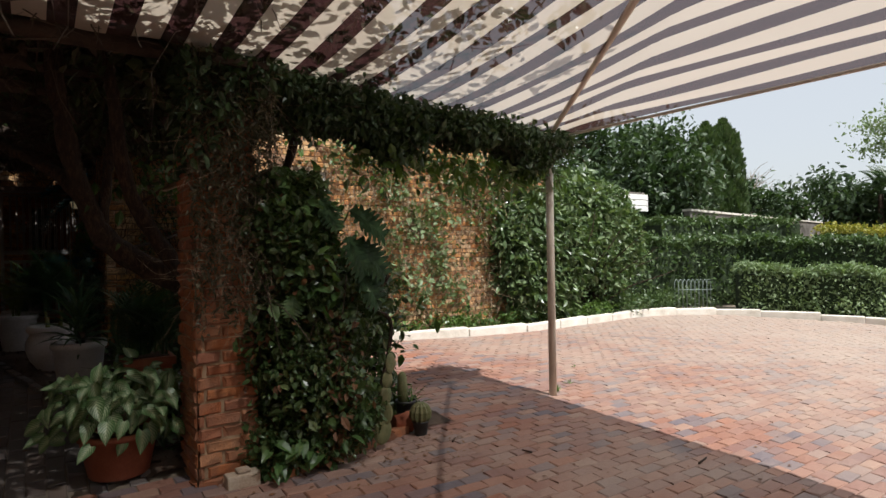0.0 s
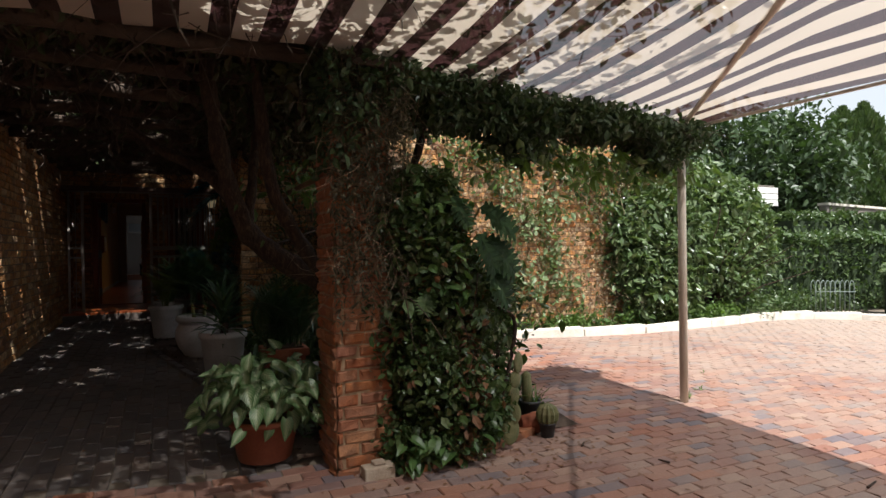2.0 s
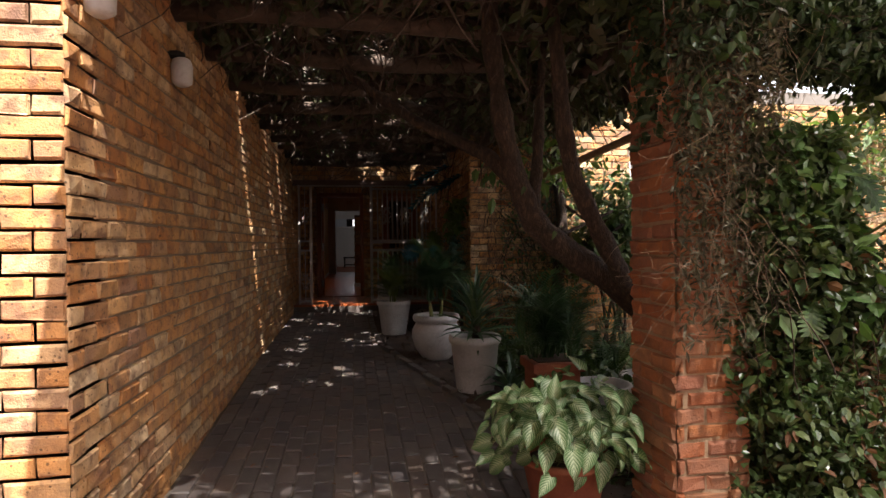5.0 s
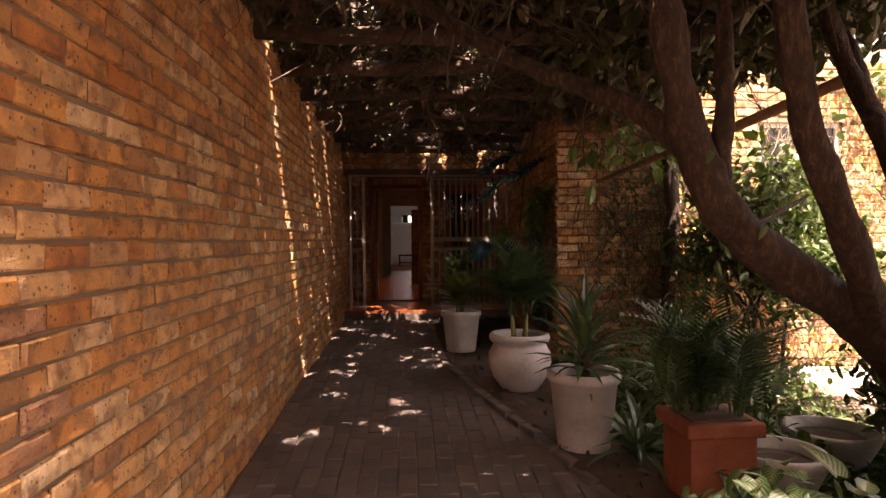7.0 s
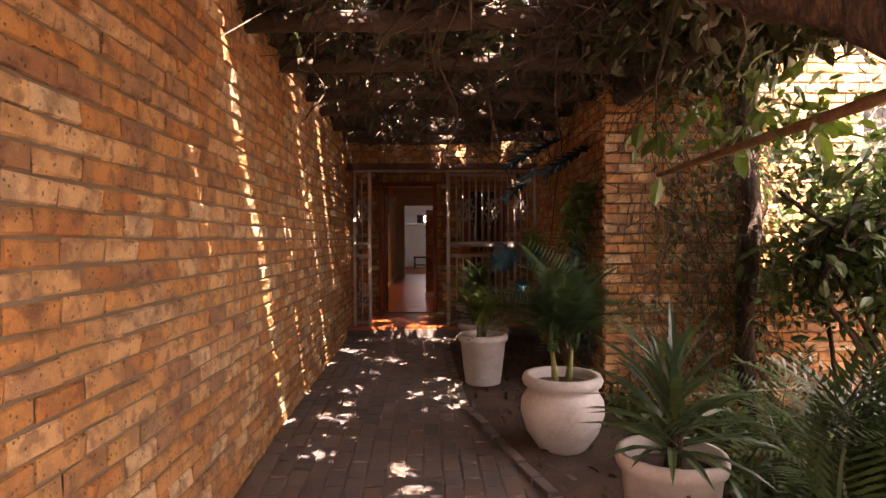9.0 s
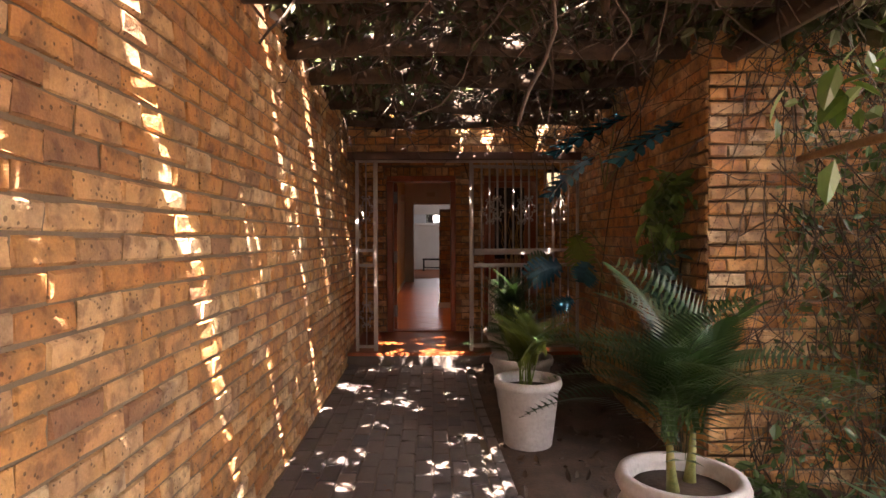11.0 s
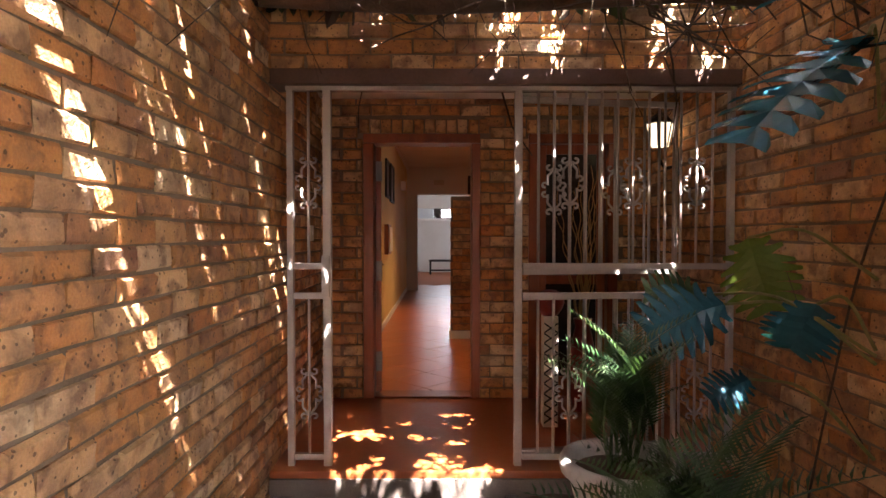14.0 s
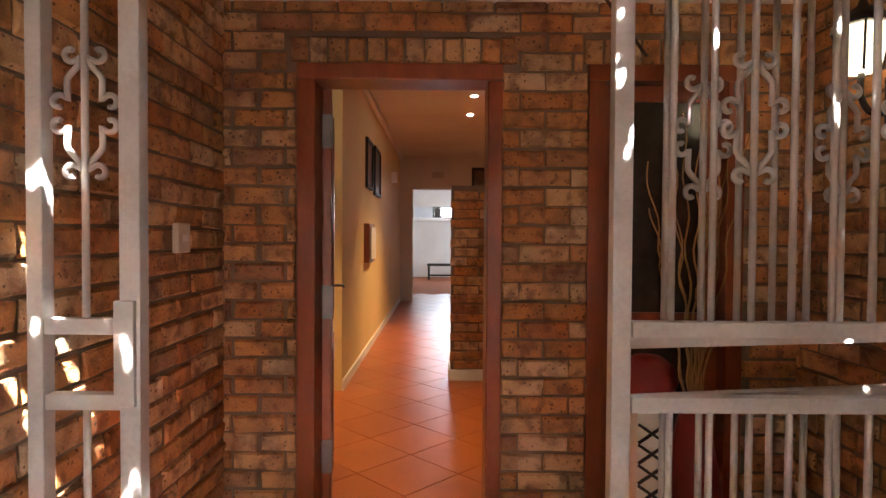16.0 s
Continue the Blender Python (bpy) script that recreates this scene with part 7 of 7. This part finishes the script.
def in_drive(x, y):
    if y > 8.9 or x > 16.2:
        return False
    if y > 4.42 and x < 3.0:
        return False
    if x > 3 and x < 13.5 and y > np.interp(x, KX[:26], KY[:26]) - 0.05:
        return False
    if x >= 13.5 and y > np.interp(-x, [-16.0, -15.6, -14.2, -13.5], [2.5, 5.6, 7.95, 8.4]) - 0.05:
        return False
    return True


def on_walk(x, y):
    return -1.77 < x < walk_edge(max(y, 4.45)) - 0.03 and 4.45 <= y < 11.9


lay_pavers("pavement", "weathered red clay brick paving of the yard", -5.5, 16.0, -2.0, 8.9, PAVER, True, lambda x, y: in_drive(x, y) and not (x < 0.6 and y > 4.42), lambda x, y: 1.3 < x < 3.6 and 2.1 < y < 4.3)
lay_pavers("pavement_2", "dark grey brick paving of the covered walkway", -1.72, 0.7, 4.55, 11.9, PAVER_DARK, False, on_walk, lambda x, y: 7.6 < y < 11.5)

# kerb stones of whitewashed concrete
def kerbs():
    k = tagged(new("kerb"), "whitewashed concrete kerb around the paved yard", "kerb", kind="structure")
    pts = [np.array((p.x, p.y)) for p in KERB_PATH]
    seg = np.concatenate(([0], np.cumsum([np.linalg.norm(b - a) for a, b in zip(pts, pts[1:])])))
    total = seg[-1]
    s = 0.0
    while s < total - 0.6:
        ln = random.uniform(0.85, 1.35)
        a = np.array((np.interp(s, seg, KX), np.interp(s, seg, KY)))
        b = np.array((np.interp(min(s + ln, total), seg, KX), np.interp(min(s + ln, total), seg, KY)))
        c, w = (a + b) / 2, b - a
        z = gz(*c) + random.gauss(0, 0.008)
        bm = boxed(-np.linalg.norm(w) / 2 + 0.006, np.linalg.norm(w) / 2 - 0.006, -0.09, 0.09, -0.05, 0.15, bevel=0.022)
        bmesh.ops.transform(bm, matrix=Matrix.Translation((c[0], c[1], z)) @ Matrix.Rotation(math.atan2(w[1], w[0]), 4, "Z"), verts=bm.verts[:])
        part("kerb_stone", bm, KERB_PAINT, k)
        s += ln
    k = tagged(new("kerb_3"), "worn clay bricks edging the creeper bed", "kerb", kind="structure")
    for a, b, n in (((1.32, 4.02), (2.16, 4.28), 4), ((2.16, 4.30), (2.70, 4.50), 3)):
        a, b = Vector(a), Vector(b)
        for i in range(n):
            c = a.lerp(b, (i + 0.5) / n)
            bm = boxed(-0.098, 0.098, -0.05, 0.05, -0.05, 0.055, bevel=0.012)
            bmesh.ops.transform(bm, matrix=Matrix.Translation((c.x, c.y, gz(c.x, c.y) + random.gauss(0, 0.006))) @ Matrix.Rotation(math.atan2(b.y - a.y, b.x - a.x) + random.gauss(0, 0.05), 4, "Z"), verts=bm.verts[:])
            part("brick", bm, BRICK_RED, k)
    k = tagged(new("kerb_2"), "low brick edging between walkway and bed", "kerb", kind="structure")
    y = 4.55
    while y < 11.8:
        x, x2 = walk_edge(y), walk_edge(y + 0.2)
        bm = boxed(-0.035, 0.035, -0.105, 0.105, -0.05, 0.035, bevel=0.01)
        bmesh.ops.transform(bm, matrix=Matrix.Translation((x, y + 0.1, gz(x, y) + random.gauss(0, 0.004))) @ Matrix.Rotation(-math.atan2(x2 - x, 0.2) + random.gauss(0, 0.02), 4, "Z"), verts=bm.verts[:])
        part("brick", bm, PAVER_DARK, k)
        y += 0.225


kerbs()


def hall_tiles():
    f = bpy.data.objects["floor_hall"]
    s = 0.40
    me, _v, _f = block_mesh("tile", s - 0.004, s - 0.004, 0.008, TILE, np.random.default_rng(3), 0.0, 0.001)
    for i in range(-20, 60):
        for j in range(-60, 60):
            x, y = -1.0 + (i + j) * s * 0.7071, 14.0 + (i - j) * s * 0.7071
            if -1.9 < x < 0.9 and 13.36 < y < 24:
                m = Matrix.Translation((x, y, HF - 0.006)) @ Matrix.Rotation(radians(45), 4, "Z") @ Matrix.Rotation(radians(-90), 4, "X")
                piece = me
                if y < 13.93:
                    bm = bmesh.new()
                    bm.from_mesh(me)
                    bm.transform(m)
                    bmesh.ops.bisect_plane(bm, geom=bm.verts[:] + bm.edges[:] + bm.faces[:], plane_co=(0, 13.64, 0), plane_no=(0, -1, 0), clear_outer=True)
                    bm.transform(m.inverted())
                    piece = bpy.data.meshes.new("tile")
                    piece.materials.append(TILE)
                    bm.to_mesh(piece)
                    bm.free()
                    if not piece.polygons:
                        continue
                ob = new("tile", piece)
                ob.parent = f
                ob.matrix_basis = m


hall_tiles()
for wall, kind, rows, material, singles, rest in PENDING:
    lay_blocks(wall, kind, rows, material, singles, rest)
